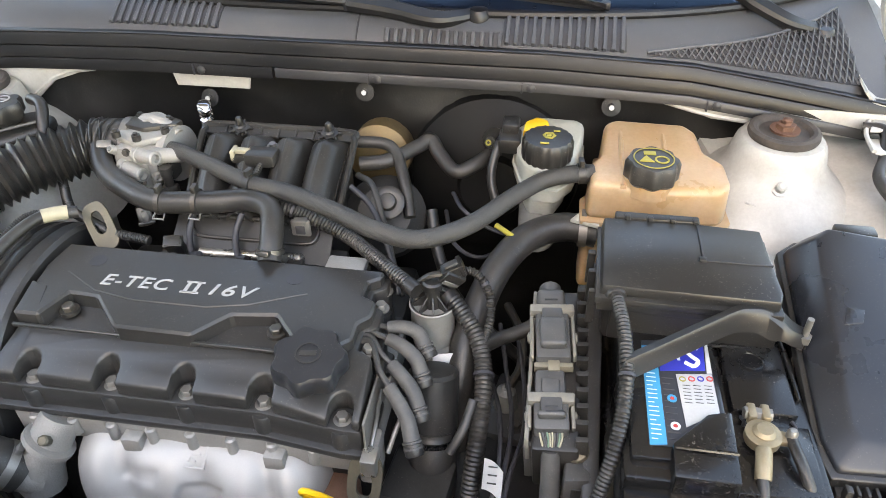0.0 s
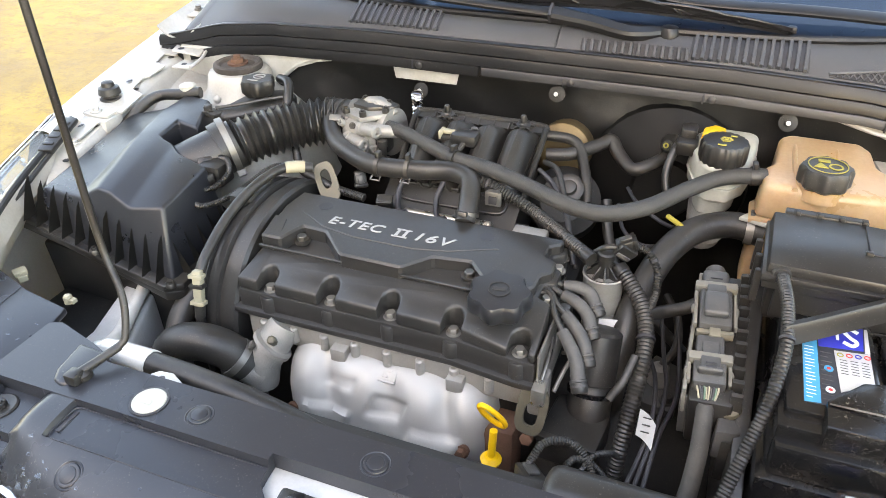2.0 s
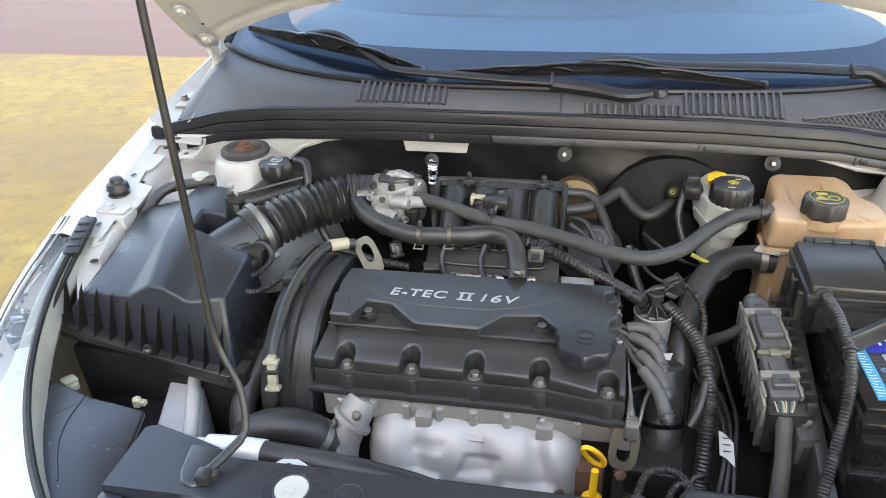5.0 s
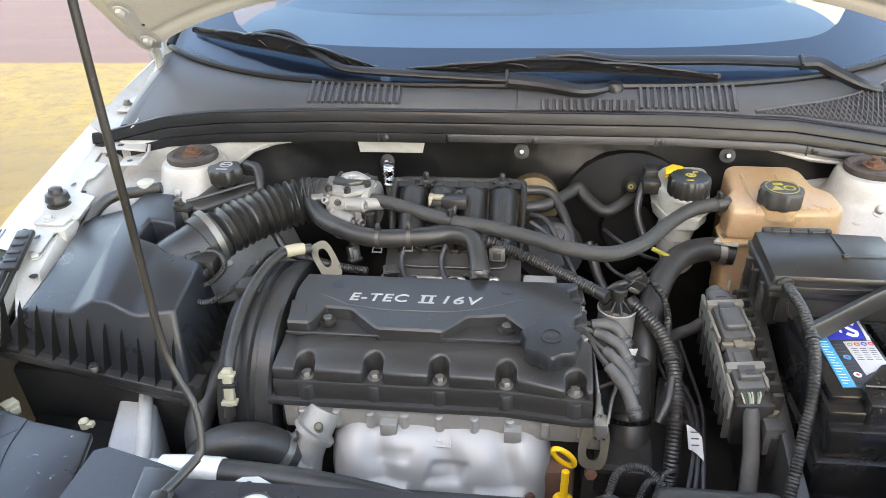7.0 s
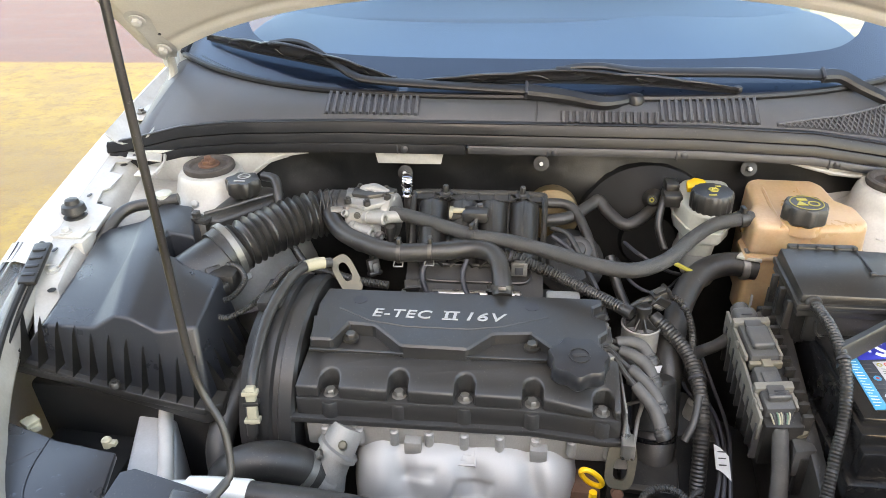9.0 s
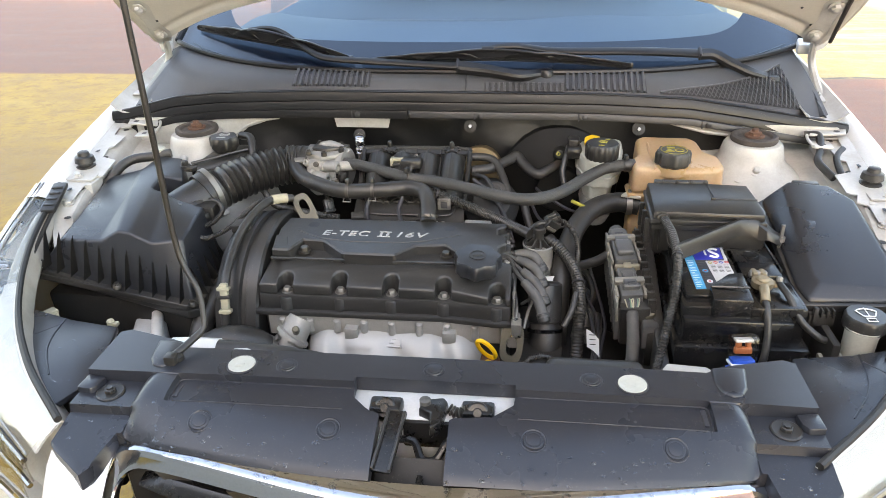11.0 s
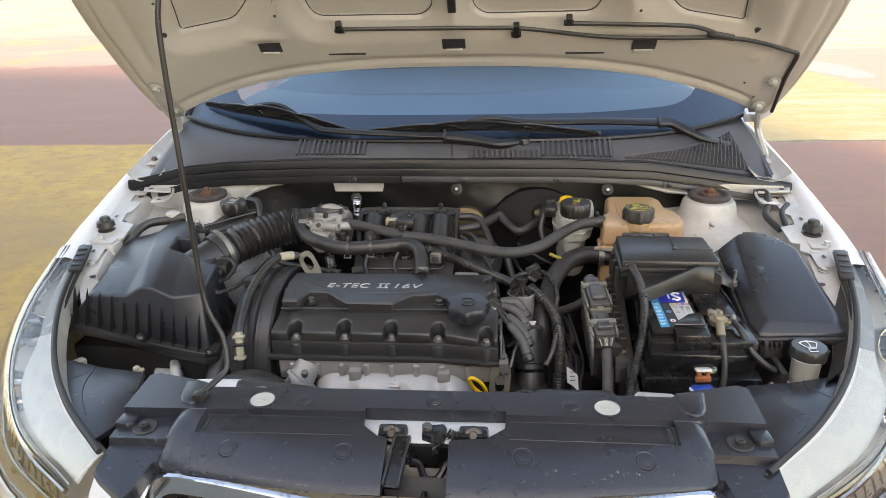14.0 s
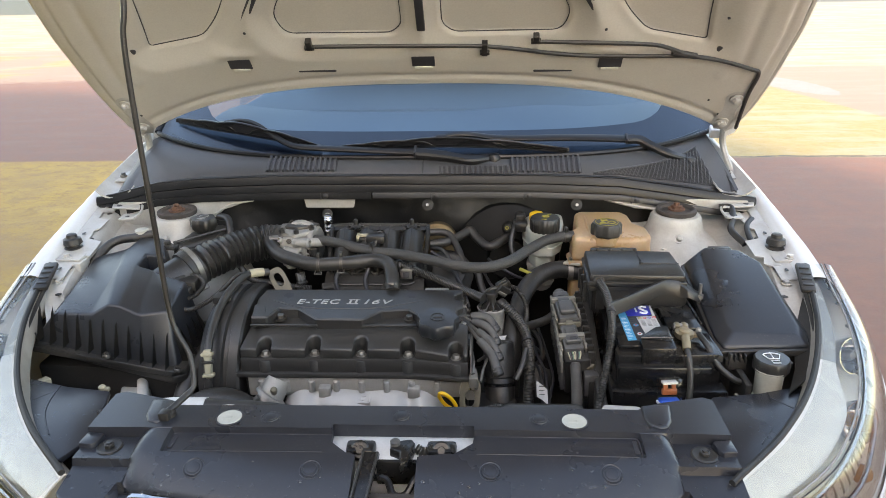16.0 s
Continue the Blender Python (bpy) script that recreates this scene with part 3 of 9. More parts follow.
comb(-0.372, -0.205, 14, 0.16, 0.90, COWL)
comb(0.030, 0.192, 14, 0.03, 0.34, COWL)
comb(0.190, 0.352, 14, 0.10, 0.92, COWL)
part("cowl_ledge", tube([Vector(cowl_at(-0.70 + 1.40 * k / 40, 0.97)) + Vector((0, 0.0, 0.002)) for k in range(41)], 0.003, 6, 2), SEAL, cowl)
def mesh_top(x):
    return 0.10 + 0.60 * (x - 0.375) / 0.275


vent = part("vent", grid_skin(40, 6, lambda u, v: Vector(cowl_at(0.378 + 0.277 * u, 0.07 + (mesh_top(0.378 + 0.277 * u) - 0.07) * v)) + Vector((0, 0, 0.0014)), 0.001), INK, cowl, "dark mesh air intake")
b = bmesh.new()
for lean in (-1, 1):
    for k in range(-14, 44):
        run = []
        for j in range(25):
            v = 0.07 + 0.70 * j / 24
            x = 0.378 + 0.0088 * k + lean * 0.062 * (v - 0.07)
            if 0.38 < x < 0.655 and v < mesh_top(x):
                run.append(Vector(cowl_at(x, v)) + Vector((0, 0, 0.0034 + 0.0004 * lean)))
        if len(run) > 2:
            tube(run, 0.0011, 4, bm=b, straight=True)
part("lattice", b, COWL, vent, "dusty grey diagonal lattice")
part("vent_edge", tube([Vector(cowl_at(0.378 + 0.277 * k / 10, mesh_top(0.378 + 0.277 * k / 10))) + Vector((0, 0, 0.003)) for k in range(11)], 0.0022, 6, 2), COWL, vent)

def strip(x0, x1, n, section):
    """A strip along the seal line with a section of (y, z) offsets."""
    rings = []
    for k in range(n + 1):
        x = x0 + (x1 - x0) * k / n
        y, z = seal_line(x)
        rings.append([(x, y + a, z + c) for a, c in section])
    return loft(rings)


seal = part("hood_seal", strip(-0.775, 0.74, 80, ((0.024, 0.000), (0.022, 0.009), (0.016, 0.0125), (0.008, 0.0115), (0.004, 0.006), (0.002, -0.006), (0.004, -0.0085), (0.020, -0.008))), SEAL, body, "black rubber hood seal")
# lip gets a paler colour that imitates the sky highlight along the seal
part("seal_lip", strip(-0.75, 0.735, 80, ((0.0075, 0.0105), (0.0055, 0.0105), (0.0045, 0.0125), (0.0065, 0.0132))), SEALEDGE, seal, "thin seal lip, coloured paler as its highlight")
part("seal_base", strip(-0.772, 0.735, 80, ((0.018, -0.0085), (0.0035, -0.009), (0.0015, -0.0125), (0.0005, -0.0245), (0.004, -0.0255), (0.018, -0.025))), SEAL, seal)
part("seal_channel", strip(-0.12, 0.70, 50, ((0.014, -0.025), (-0.002, -0.0255), (-0.0035, -0.0275), (-0.0035, -0.0385), (0.012, -0.0395))), SEALEDGE, seal, "dusty grey seal channel")
part("seal_channel", strip(-0.772, -0.125, 40, ((0.014, -0.025), (-0.001, -0.0255), (-0.002, -0.0275), (-0.002, -0.0415), (0.012, -0.0425))), SEAL, seal, "black seal channel")
for x in (-0.24, 0.012, 0.22, 0.46):
    y, z = seal_line(x)
    part("channel_joint", box(x - 0.0012, x + 0.0012, y - 0.005, y + 0.004, z - 0.041, z - 0.026, 0.0003), INK, seal)
    part("channel_clip", lathe([(0.006, 0), (0.006, 0.0015), (0.003, 0.003)], 10, towards((x + 0.012, y - 0.0035, z - 0.033), (0, -1, 0.1))), SEALEDGE, seal)

for s in (-1, 1):
    def gutter(u, v, s=s):
        y = 0.050 + 0.33 * v
        x0 = 0.668 + 0.012 * v
        x1 = shut(y)[0] - 0.016
        return (axis(y) + s * (x0 + (x1 - x0) * u), y, 0.900 + 0.13 * (y - 0.05) + 0.020 * abs(2 * u - 1) ** 3)
    part("rear_gutter", grid_skin(8, 14, gutter, 0.003), BAYWHITE, body, "white gutter sheet beside the cowl")
    part("gutter_joint", tube([(axis(y) + s * (shut(y)[0] - 0.024), y, shut(y)[1] - 0.012) for y in (0.06, 0.12, 0.18, 0.26, 0.36)], 0.004, 8, 4), DARK, body)

    def cowl_end(u, v, s=s):
        a_, c_ = Vector(cowl_at(s * 0.70, v)), Vector((axis(0.1) + s * 0.712, 0.07 + 0.20 * v, 0.905 + 0.075 * v))
        return a_.lerp(c_, u) + Vector((0, 0, 0.006 * math.sin(math.pi * u)))
    part("cowl_end", grid_skin(6, 10, cowl_end, 0.003), COWL, cowl, "dark plastic cowl end")
    part("gutter_bracket", prism([(-0.012, -0.03), (0.014, -0.03), (0.016, 0.02), (-0.004, 0.03)], 0, 0.004, 0.001, m=pose(axis(0.16) + s * 0.726, 0.155, 0.922, 8, 0, 0)), BAYWHITE, body)
    part("gutter_bolt", lathe([(0.009, 0), (0.009, 0.003), (0.006, 0.004), (0.006, 0.009)], 6, pose(axis(0.16) + s * 0.727, 0.150, 0.926)), STEEL, body)

SLOPE = radians(30)


def screen(x, s):
    y, z = wbase(x)
    c = 1 - 0.05 * (x / 0.7) ** 2
    return (x * (1 - 0.10 * s), y + s * math.cos(SLOPE) * c + 0.018, z + s * math.sin(SLOPE) + 0.006)


part("windscreen", grid_skin(40, 20, lambda u, v: screen(-0.70 + 1.40 * u, 0.0 + 0.95 * v)), GLASS, body, "blue-tinted windscreen reflecting the sky")


def frit(u, v):
    x = -0.70 + 1.40 * u
    edge = max(0.0, abs(x) - 0.50) / 0.10
    h = 0.096 + (0.09 * (1 - math.sqrt(max(0, 1 - min(1, edge) ** 2))) if edge < 1 else 0.09)
    p = Vector(screen(x, h * v))
    return p + Vector((0, 0.004, -0.007))


part("frit_band", grid_skin(64, 3, frit, 0.001), FRIT, body, "black ceramic band at the glass foot")
for s in (-1, 1):
    def side_frit(u, v, s=s):
        p = Vector(screen(s * (0.70 - 0.100 * u), 0.18 + 0.77 * v))
        return p + Vector((0, 0.004, -0.007))
    part("frit_band", grid_skin(2, 10, side_frit, 0.001), FRIT, body)
    part("screen_trim", tube([Vector(screen(s * 0.705, v / 8 * 0.95)) for v in range(9)], 0.008, 8, 3), SEAL, body)
    part("pillar", tube([Vector(screen(s * 0.74, v / 6 * 0.95)) + Vector((0, 0, -0.01)) for v in range(7)], 0.035, 10, 3), WHITE, body)
part("screen_foot_seal", tube([Vector(screen(-0.70 + 1.4 * k / 20, 0.0)) + Vector((0, -0.004, 0.0)) for k in range(21)], 0.006, 8, 3), SEAL, body)
# cabin behind the glass
part("dashboard", grid_skin(20, 8, lambda u, v: (-0.68 + 1.36 * u, wbase(-0.68 + 1.36 * u)[0] + 0.06 + 0.62 * v, 0.93 + 0.05 * math.sin(v * 2.4) + 0.015 * math.exp(-((u - 0.72) / 0.12) ** 2) * v), 0.02), INTERIOR, body, "grey dashboard seen through the glass")
bm = box(-0.72, 0.72, 0.9, 2.2, 0.3, 0.95, 0.02)
part("cabin", bm, INTERIOR, body)
for s in (-1, 1):
    part("side_window", grid_skin(4, 4, lambda u, v: (s * (0.71 - 0.08 * v), 0.95 + 1.0 * u, 0.95 + 0.48 * v)), GLASS, body)
part("rear_bench", box(-0.70, 0.70, 1.95, 2.08, 0.9, 1.42, 0.05, 3), INTERIOR, body)
for s in (-1, 1):
    part("seat_back", box(-0.24, 0.24, -0.06, 0.06, 0.0, 0.36, 0.05, 3, m=pose(s * 0.36, 1.45, 0.92, -14, 0, 0)), INTERIOR, body)
    part("headrest", box(-0.13, 0.13, -0.045, 0.045, 0.36, 0.475, 0.035, 3, m=pose(s * 0.36, 1.45, 0.90, -14, 0, 0)), INTERIOR, body)
bm = grid_skin(10, 6, lambda u, v: ((-0.64 + 1.28 * u), 1.02 + 1.0 * v, 1.44 + 0.03 * math.sin(math.pi * v)), 0.03)
part("roof", bm, WHITE, body)
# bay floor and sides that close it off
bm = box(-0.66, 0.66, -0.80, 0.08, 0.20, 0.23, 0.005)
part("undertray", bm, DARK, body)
part("radiator", box(-0.36, 0.36, -0.60, -0.565, 0.25, 0.735, 0.004), DARK, body, "black radiator and fan shroud")

# bumper and grille
TOPE = ((0.742, -0.22, 0.846), (0.702, -0.39, 0.810), (0.640, -0.53, 0.780), (0.555, -0.645, 0.762), (0.450, -0.742, 0.750))
OUTE = ((0.792, -0.19, 0.812), (0.816, -0.35, 0.745), (0.785, -0.50, 0.680), (0.695, -0.64, 0.625), (0.505, -0.76, 0.598))


def nose(x, z):
    """Front skin of the bumper."""
    a = abs(x) / 0.88
    return -0.855 + 0.33 * a ** 2.6 - 0.10 * max(0, 0.66 - z) + 0.35 * max(0, z - 0.70)


bumper = part("bumper", grid_skin(56, 12, lambda u, v: (-0.60 + 1.20 * u, nose(-0.60 + 1.20 * u, 0.18 + 0.41 * v), 0.18 + 0.41 * v), 0.004), WHITE, body, "white front bumper skin")
for s in (-1, 1):
    def cheek(u, v, s=s):
        hi = Vector((0.396 + 0.060 * u, -0.812 + 0.036 * u, 0.732 + 0.006 * u))
        lo = Vector((0.355 + 0.130 * u, -0.850 + 0.040 * u, 0.575))
        p = lo.lerp(hi, v) + Vector((0, -0.012 * math.sin(math.pi * v), 0.006 * math.sin(math.pi * v)))
        if v > 0.99:
            p.y += 0.006
        tuck = max(0.0, 0.25 - u) / 0.25 * max(0.0, v - 0.6) / 0.4
        p += Vector((-0.012 * tuck, 0.050 * tuck, 0))
        return (0.012 + s * p.x, p.y, p.z)
    part("bumper_cheek", grid_skin(10, 10, cheek, 0.004), WHITE, body)


for s in (-1, 1):
    oc = spline(OUTE, 6)

    def side_skin(u, v, s=s):
        p = oc[min(len(oc) - 1, int(round(u * (len(oc) - 1))))]
        return (s * (p.x + 0.004 + 0.05 * v * (1 - 0.4 * u)), p.y - 0.006 - 0.03 * v * u, p.z - 0.004 - 0.40 * v)
    part("bumper_side", grid_skin(len(oc) - 1, 6, side_skin, 0.004), WHITE, body)


NOSEX = 0.013


def nose_y(x, z):
    return -0.868 + 0.34 * abs(x) ** 1.9 + (0.42 + 0.95 * abs(x)) * max(0, z - 0.66)


RINGP = spline([Vector((x, 0, z)) for x, z in ((0.0, 0.741), (0.12, 0.741), (0.24, 0.740), (0.32, 0.736), (0.360, 0.729), (0.384, 0.711), (0.391, 0.688), (0.380, 0.662), (0.35, 0.638), (0.28, 0.618), (0.14, 0.606), (0.0, 0.602))], 6)
RINGP = RINGP + [Vector((-p.x, 0, p.z)) for p in reversed(RINGP[1:-1])]


def ring_at(k):
    p = RINGP[k % len(RINGP)]
    return Vector((p.x + NOSEX, nose_y(p.x, p.z), p.z))


rings = []
for k in range(len(RINGP) + 1):
    p = ring_at(k)
    d = (ring_at(k + 1) - ring_at(k - 1)).normalized()
    f = Vector((0, -1, 0.15)).normalized()
    o = f.cross(d).normalized()
    if o.dot(p - Vector((NOSEX, p.y, 0.67))) < 0:
        o = -o
    w = 0.55 + 0.45 * step((p.z - 0.63) / 0.10)
    e = p + o * (0.014 - 0.007 * step((p.z - 0.72) / 0.018)) * w
    back = max(p.y + 0.006, -0.798 + 0.36 * abs(p.x - NOSEX) ** 2.1)
    e.y = p.y + 0.006 + step((p.z - 0.66) / 0.05) * (back - p.y - 0.006)
    mid_ = (p + o * 0.004 * w + f * 0.003).lerp(e, 0.5) + o * 0.0012
    top_ = step((p.z - 0.69) / 0.03)
    band_ = [Vector((p.x + (e.x - p.x) * q, p.y - 0.002 + (e.y - p.y + 0.002) * q, z)) for q, z in ((0.0, p.z - 0.001), (0.16, p.z + 0.0035), (0.36, e.z - 0.0010), (0.72, e.z + 0.0002))]
    rings.append([p - o * 0.016 * w - f * 0.012, p - o * 0.016 * w + f * 0.003, p - o * 0.0135 * w + f * 0.006, (p - o * 0.003 * w + f * 0.0065).lerp(band_[0], top_), (p + o * 0.003 * w + f * 0.004).lerp(band_[1], top_), (p + o * 0.0045 * w + f * 0.002).lerp(band_[2], top_), (mid_ + o * 0.0010).lerp(band_[3], top_), e, e - o * 0.010 - f * 0.006])
grille = thing("grille", (0, -0.83, 0.58), "black radiator grille with wet chrome surround", "grille")
part("chrome_surround", loft(rings, caps=False), CHROME, grille, "polished chrome surround", smooth=32)
for j, z in enumerate((0.700, 0.668, 0.638)):
    w = (0.350, 0.355, 0.325)[j]
    rings = []
    for k in range(49):
        t_ = -1 + 2 * k / 48
        x = w * t_
        y = nose_y(x, z) + 0.020
        h = 0.012 * math.sqrt(max(0.03, 1 - abs(t_) ** 14))
        rings.append([(x + NOSEX, y - 0.006, z + h * 0.3), (x + NOSEX, y - 0.010, z - h * 0.4), (x + NOSEX, y + 0.01, z - h), (x + NOSEX, y + 0.018, z + h * 0.6), (x + NOSEX, y + 0.004, z + h * 0.9)])
    part("slat", loft(rings), BATTERY, grille)
for x in (-0.30, -0.20, -0.10, 0.0, 0.10, 0.20, 0.30):
    y = nose_y(x, 0.72)
    part("lug", loft([[(x + NOSEX + a * q, y + 0.012 + 0.02 * j_, 0.722 - b) for a, b in ((-0.034, 0.0), (0.034, 0.0), (0.022, 0.013), (-0.022, 0.013))] for j_, q in ((0, 0.8), (1, 1.0))]), BLACK, grille)
part("backing", grid_skin(24, 4, lambda u, v: (NOSEX - 0.38 + 0.76 * u, nose_y(-0.38 + 0.76 * u, 0.66) + 0.060, 0.58 + 0.15 * v), 0.004), DARK, grille)

# headlights
def headlight(s):
    hl = thing("headlight", (s * 0.68, -0.55, 0.6), "clear headlight with chrome reflectors and a frosted white rim", "headlight", "headlights")
    a, c = spline(TOPE, 6), spline(OUTE, 6)

    def lens(u, v, push=0.0):
        q_ = min(1.0, max(0.0, u)) * (len(a) - 1)
        k = min(len(a) - 2, int(q_))
        p, q = a[k].lerp(a[k + 1], q_ - k), c[k].lerp(c[k + 1], q_ - k)
        out = Vector((0.6, -0.55, 0.55)).normalized()
        r = p.lerp(q, v) + out * (0.035 * math.sin(math.pi * min(1, v * 0.95 + 0.05)) + push)
        return (s * r.x, r.y, r.z)
    lens_ob = part("lens", grid_skin(48, 12, lens, 0.002), LENS, hl, "clear dusty lens")
    part("rim", grid_skin(30, 4, lambda u, v: Vector(lens(0.40 + 0.60 * u, -0.04 + (0.34 * (0.55 + 0.45 * step(u * 3))) * v, -0.003 - 0.006 * v)), 0.003), RIMWHITE, hl, "frosted white rim")
    part("rear_rim", grid_skin(18, 4, lambda u, v: Vector(lens(0.40 * u, -0.04 + 0.22 * v, -0.004 - 0.012 * v)), 0.003), FROST, hl, "greyed clear rim")
    part("rim_line", tube([Vector(lens(u / 24, 0.315 if u > 13 else 0.20 + 0.115 * step(u / 13), 0.0008)) for u in range(25)], 0.0016, 6, 3), FROST, lens_ob)
    part("rim_line", tube([Vector(lens(u / 24, 0.36 if u > 13 else 0.27 + 0.09 * step(u / 13), 0.0005)) for u in range(25)], 0.0010, 6, 3), INK, lens_ob)
    part("housing", grid_skin(48, 10, lambda u, v: Vector(lens(u, -0.03 + v * 1.06, -0.004 - 0.075 * math.sin(math.pi * v) ** 0.6)), 0.003), HEADLAMP, hl, "dull silver headlight housing")
    for k, (u, v, r) in enumerate(((0.52, 0.66, 0.034), (0.30, 0.62, 0.030))):
        cen = Vector(lens(u, v, -0.052))
        ax = Vector((0.35 * s, -0.85, 0.35))
        rf = part("reflector", lathe([(r * 0.3, -0.02), (r * 0.75, -0.005), (r, 0.022), (r * 1.06, 0.022), (r * 1.06, 0.018), (r * 0.8, -0.01), (r * 0.25, -0.026)], 28, towards(cen, ax)), CHROME, hl, "chrome reflector bowl")
        part("bulb_shield", lathe([(r * 0.30, -0.02), (r * 0.34, 0.012), (r * 0.22, 0.020), (0.0, 0.022)], 16, towards(cen, ax)), STEEL if k else AMBERLENS, rf)
    # ribbed reflector plate low in front, amber lamp below it, bright dividers
    def plate_(u, v):
        return Vector(lens(0.60 + 0.36 * u, 0.46 + 0.22 * v + 0.05 * u, -0.016 - 0.008 * v))
    pl = part("reflector_plate", grid_skin(16, 4, plate_, 0.002), PLATE, hl, "ribbed pale reflector plate")
    for k in range(12):
        u = 0.06 + 0.078 * k
        part("rib", tube([plate_(u, v / 4) + Vector((0, -0.0012, 0.0012)) for v in (0.4, 2, 3.6)], 0.0016, 6, 3), STEEL, pl)
    part("divider", tube([Vector(lens(u, 0.42 + 0.05 * u, -0.012)) for u in (0.14, 0.3, 0.45, 0.6, 0.8, 0.97)], 0.0045, 8, 5), CHROME, hl, "bright chrome divider")
    part("divider", tube([Vector(lens(u, 0.76 + 0.02 * u, -0.018)) for u in (0.48, 0.6, 0.75, 0.96)], 0.004, 8, 5), CHROME, hl)
    for k, (u, v, r) in enumerate(((0.66, 0.86, 0.014), (0.76, 0.85, 0.012), (0.86, 0.86, 0.010))):
        part("lamp_cell", lathe([(r, -0.010), (r * 1.1, 0.0), (r * 0.8, 0.008), (0.0, 0.011)], 18, towards(Vector(lens(u, v, -0.026)), (0.4 * s, -0.7, 0.55))), (AMBERLENS, CHROME, AMBERLENS)[k], hl)
    for k in range(5):
        u = 0.06 + 0.085 * k
        part("rib", tube([Vector(lens(u, v, -0.020)) for v in (0.40, 0.58, 0.78)], 0.003, 6, 3), CHROME if k % 2 else STEEL, hl)
    part("gasket", tube([Vector(lens(u / 16, -0.05, 0.001)) for u in range(17)], 0.005, 8, 2), DARK, hl)
    return hl


headlight(-1)
headlight(1)

# hood, propped open
HINGE, OPEN = Vector((0, 0.205, 1.015)), radians(47)


def hood_at(x, u, up=0.0):
    """Point of the hood's inner face u forward of the hinge line."""
    n = Vector((0, -math.sin(OPEN), -math.cos(OPEN)))
    crown = 0.035 * (1 - (x / 0.78) ** 2) - 0.05 * max(0, u - 0.55) ** 2
    return HINGE + Vector((x, -u * math.cos(OPEN), u * math.sin(OPEN))) - n * crown * 0.6 + n * up


def hood_half(u):
    return float(np.interp(u, (0.0, 0.03, 0.06, 0.18, 0.35, 0.6, 0.85, 1.02), (0.690, 0.722, 0.731, 0.744, 0.747, 0.725, 0.62, 0.42)))


def hood_rear(x):
    return 0.196 * max(0.0, 1 - (abs(x) / 0.74) ** 2.9)


hood = thing("hood", (0, 0.2, 1.0), "open white hood with bare pressed inner frame", "hood")


def hood_skin(up, inset):
    def f(a, v):
        w = -1 + 2 * a
        x0 = w * (0.74 - inset)
        u = hood_rear(x0) + inset + (1.02 - 2 * inset - hood_rear(x0)) * v
        x = w * (hood_half(u) - inset)
        return hood_at(x, u, up)
    return f


part("outer_skin", grid_skin(40, 24, hood_skin(-0.012, 0.0), 0.003), WHITE, hood)
# inner frame: pressed lattice round sunken fields
HALF_FIELDS = (
    ((0.566, 0.318), (0.445, 0.343), (0.402, 0.392), (0.365, 0.457), (0.185, 0.80), (0.50, 0.80), (0.543, 0.467), (0.556, 0.376)),
    ((0.277, 0.340), (0.062, 0.336), (0.040, 0.360), (0.038, 0.80), (0.075, 0.80), (0.292, 0.392)),
)


def rounded(poly, radii):
    """The outline with its corners turned into arcs."""
    out, n = [], len(poly)
    for i, (x, u) in enumerate(poly):
        p, a, b = Vector((x, u)), Vector(poly[i - 1]), Vector(poly[(i + 1) % n])
        r = min(radii[i], 0.45 * (a - p).length, 0.45 * (b - p).length)
        q0, q1 = p + (a - p).normalized() * r, p + (b - p).normalized() * r
        for k in range(6):
            t_ = k / 5
            out.append(tuple(q0.lerp(p, t_).lerp(p.lerp(q1, t_), t_)))
    return out


FIELD_RADII = ((0.010, 0.02, 0.05, 0.05, 0.02, 0.02, 0.03, 0.02), (0.022, 0.022, 0.022, 0.02, 0.02, 0.07))
FIELDS = [[(0.006 + s * x, u) for x, u in rounded(f, r)] for f, r in zip(HALF_FIELDS, FIELD_RADII) for s in (-1, 1)]


def field_distance(poly, x, u):
    """Signed distance to a field's outline, minus inside."""
    best, inside, n = 9.0, False, len(poly)
    for i in range(n):
        (ax, au), (bx, bu) = poly[i], poly[(i + 1) % n]
        ex, eu = bx - ax, bu - au
        k = min(1.0, max(0.0, ((x - ax) * ex + (u - au) * eu) / (ex * ex + eu * eu)))
        best = min(best, math.hypot(x - ax - k * ex, u - au - k * eu))
        if (au > u) != (bu > u) and x < ax + (u - au) * ex / eu:
            inside = not inside
    return -best if inside else best


def relief(x, u):
    """How far the inner frame stands proud."""
    d = min(field_distance(f, x, u) for f in FIELDS)
    h = 0.007 + 0.008 * step((d + 0.001) / 0.007) + 0.015 * step((d - 0.004) / 0.060)
    # pressed beads: along the rear edge, round dimples and the hose gutter
    h -= 0.004 * math.exp(-((u - hood_rear(x) - 0.030) / 0.008) ** 2)
    h += 0.003 * math.exp(-(math.hypot(abs(x) - 0.622, u - 0.232) / 0.014) ** 4)
    h += 0.005 * math.exp(-((u - 0.305) / 0.012) ** 2) * math.exp(-((abs(x) - 0.385) / 0.045) ** 4)
    h -= 0.004 * math.exp(-((abs(x) - 0.655 + 0.06 * (u - 0.3)) / 0.010) ** 2) * step((u - 0.20) / 0.05)
    edge = hood_half(u) - abs(x)
    return h * (0.12 + 0.55 * step((edge - 0.004) / 0.012) + 0.33 * step((edge - 0.036) / 0.012)) + 0.0015 * step((edge - 0.020) / 0.006) * step((0.036 - edge) / 0.006)


def inner(a, v):
    w = -1 + 2 * a
    u = hood_rear(w * 0.73) + 0.004 + (0.90 - hood_rear(w * 0.73)) * v
    x = w * (hood_half(u) - 0.006)
    return hood_at(x, u, relief(x, u))


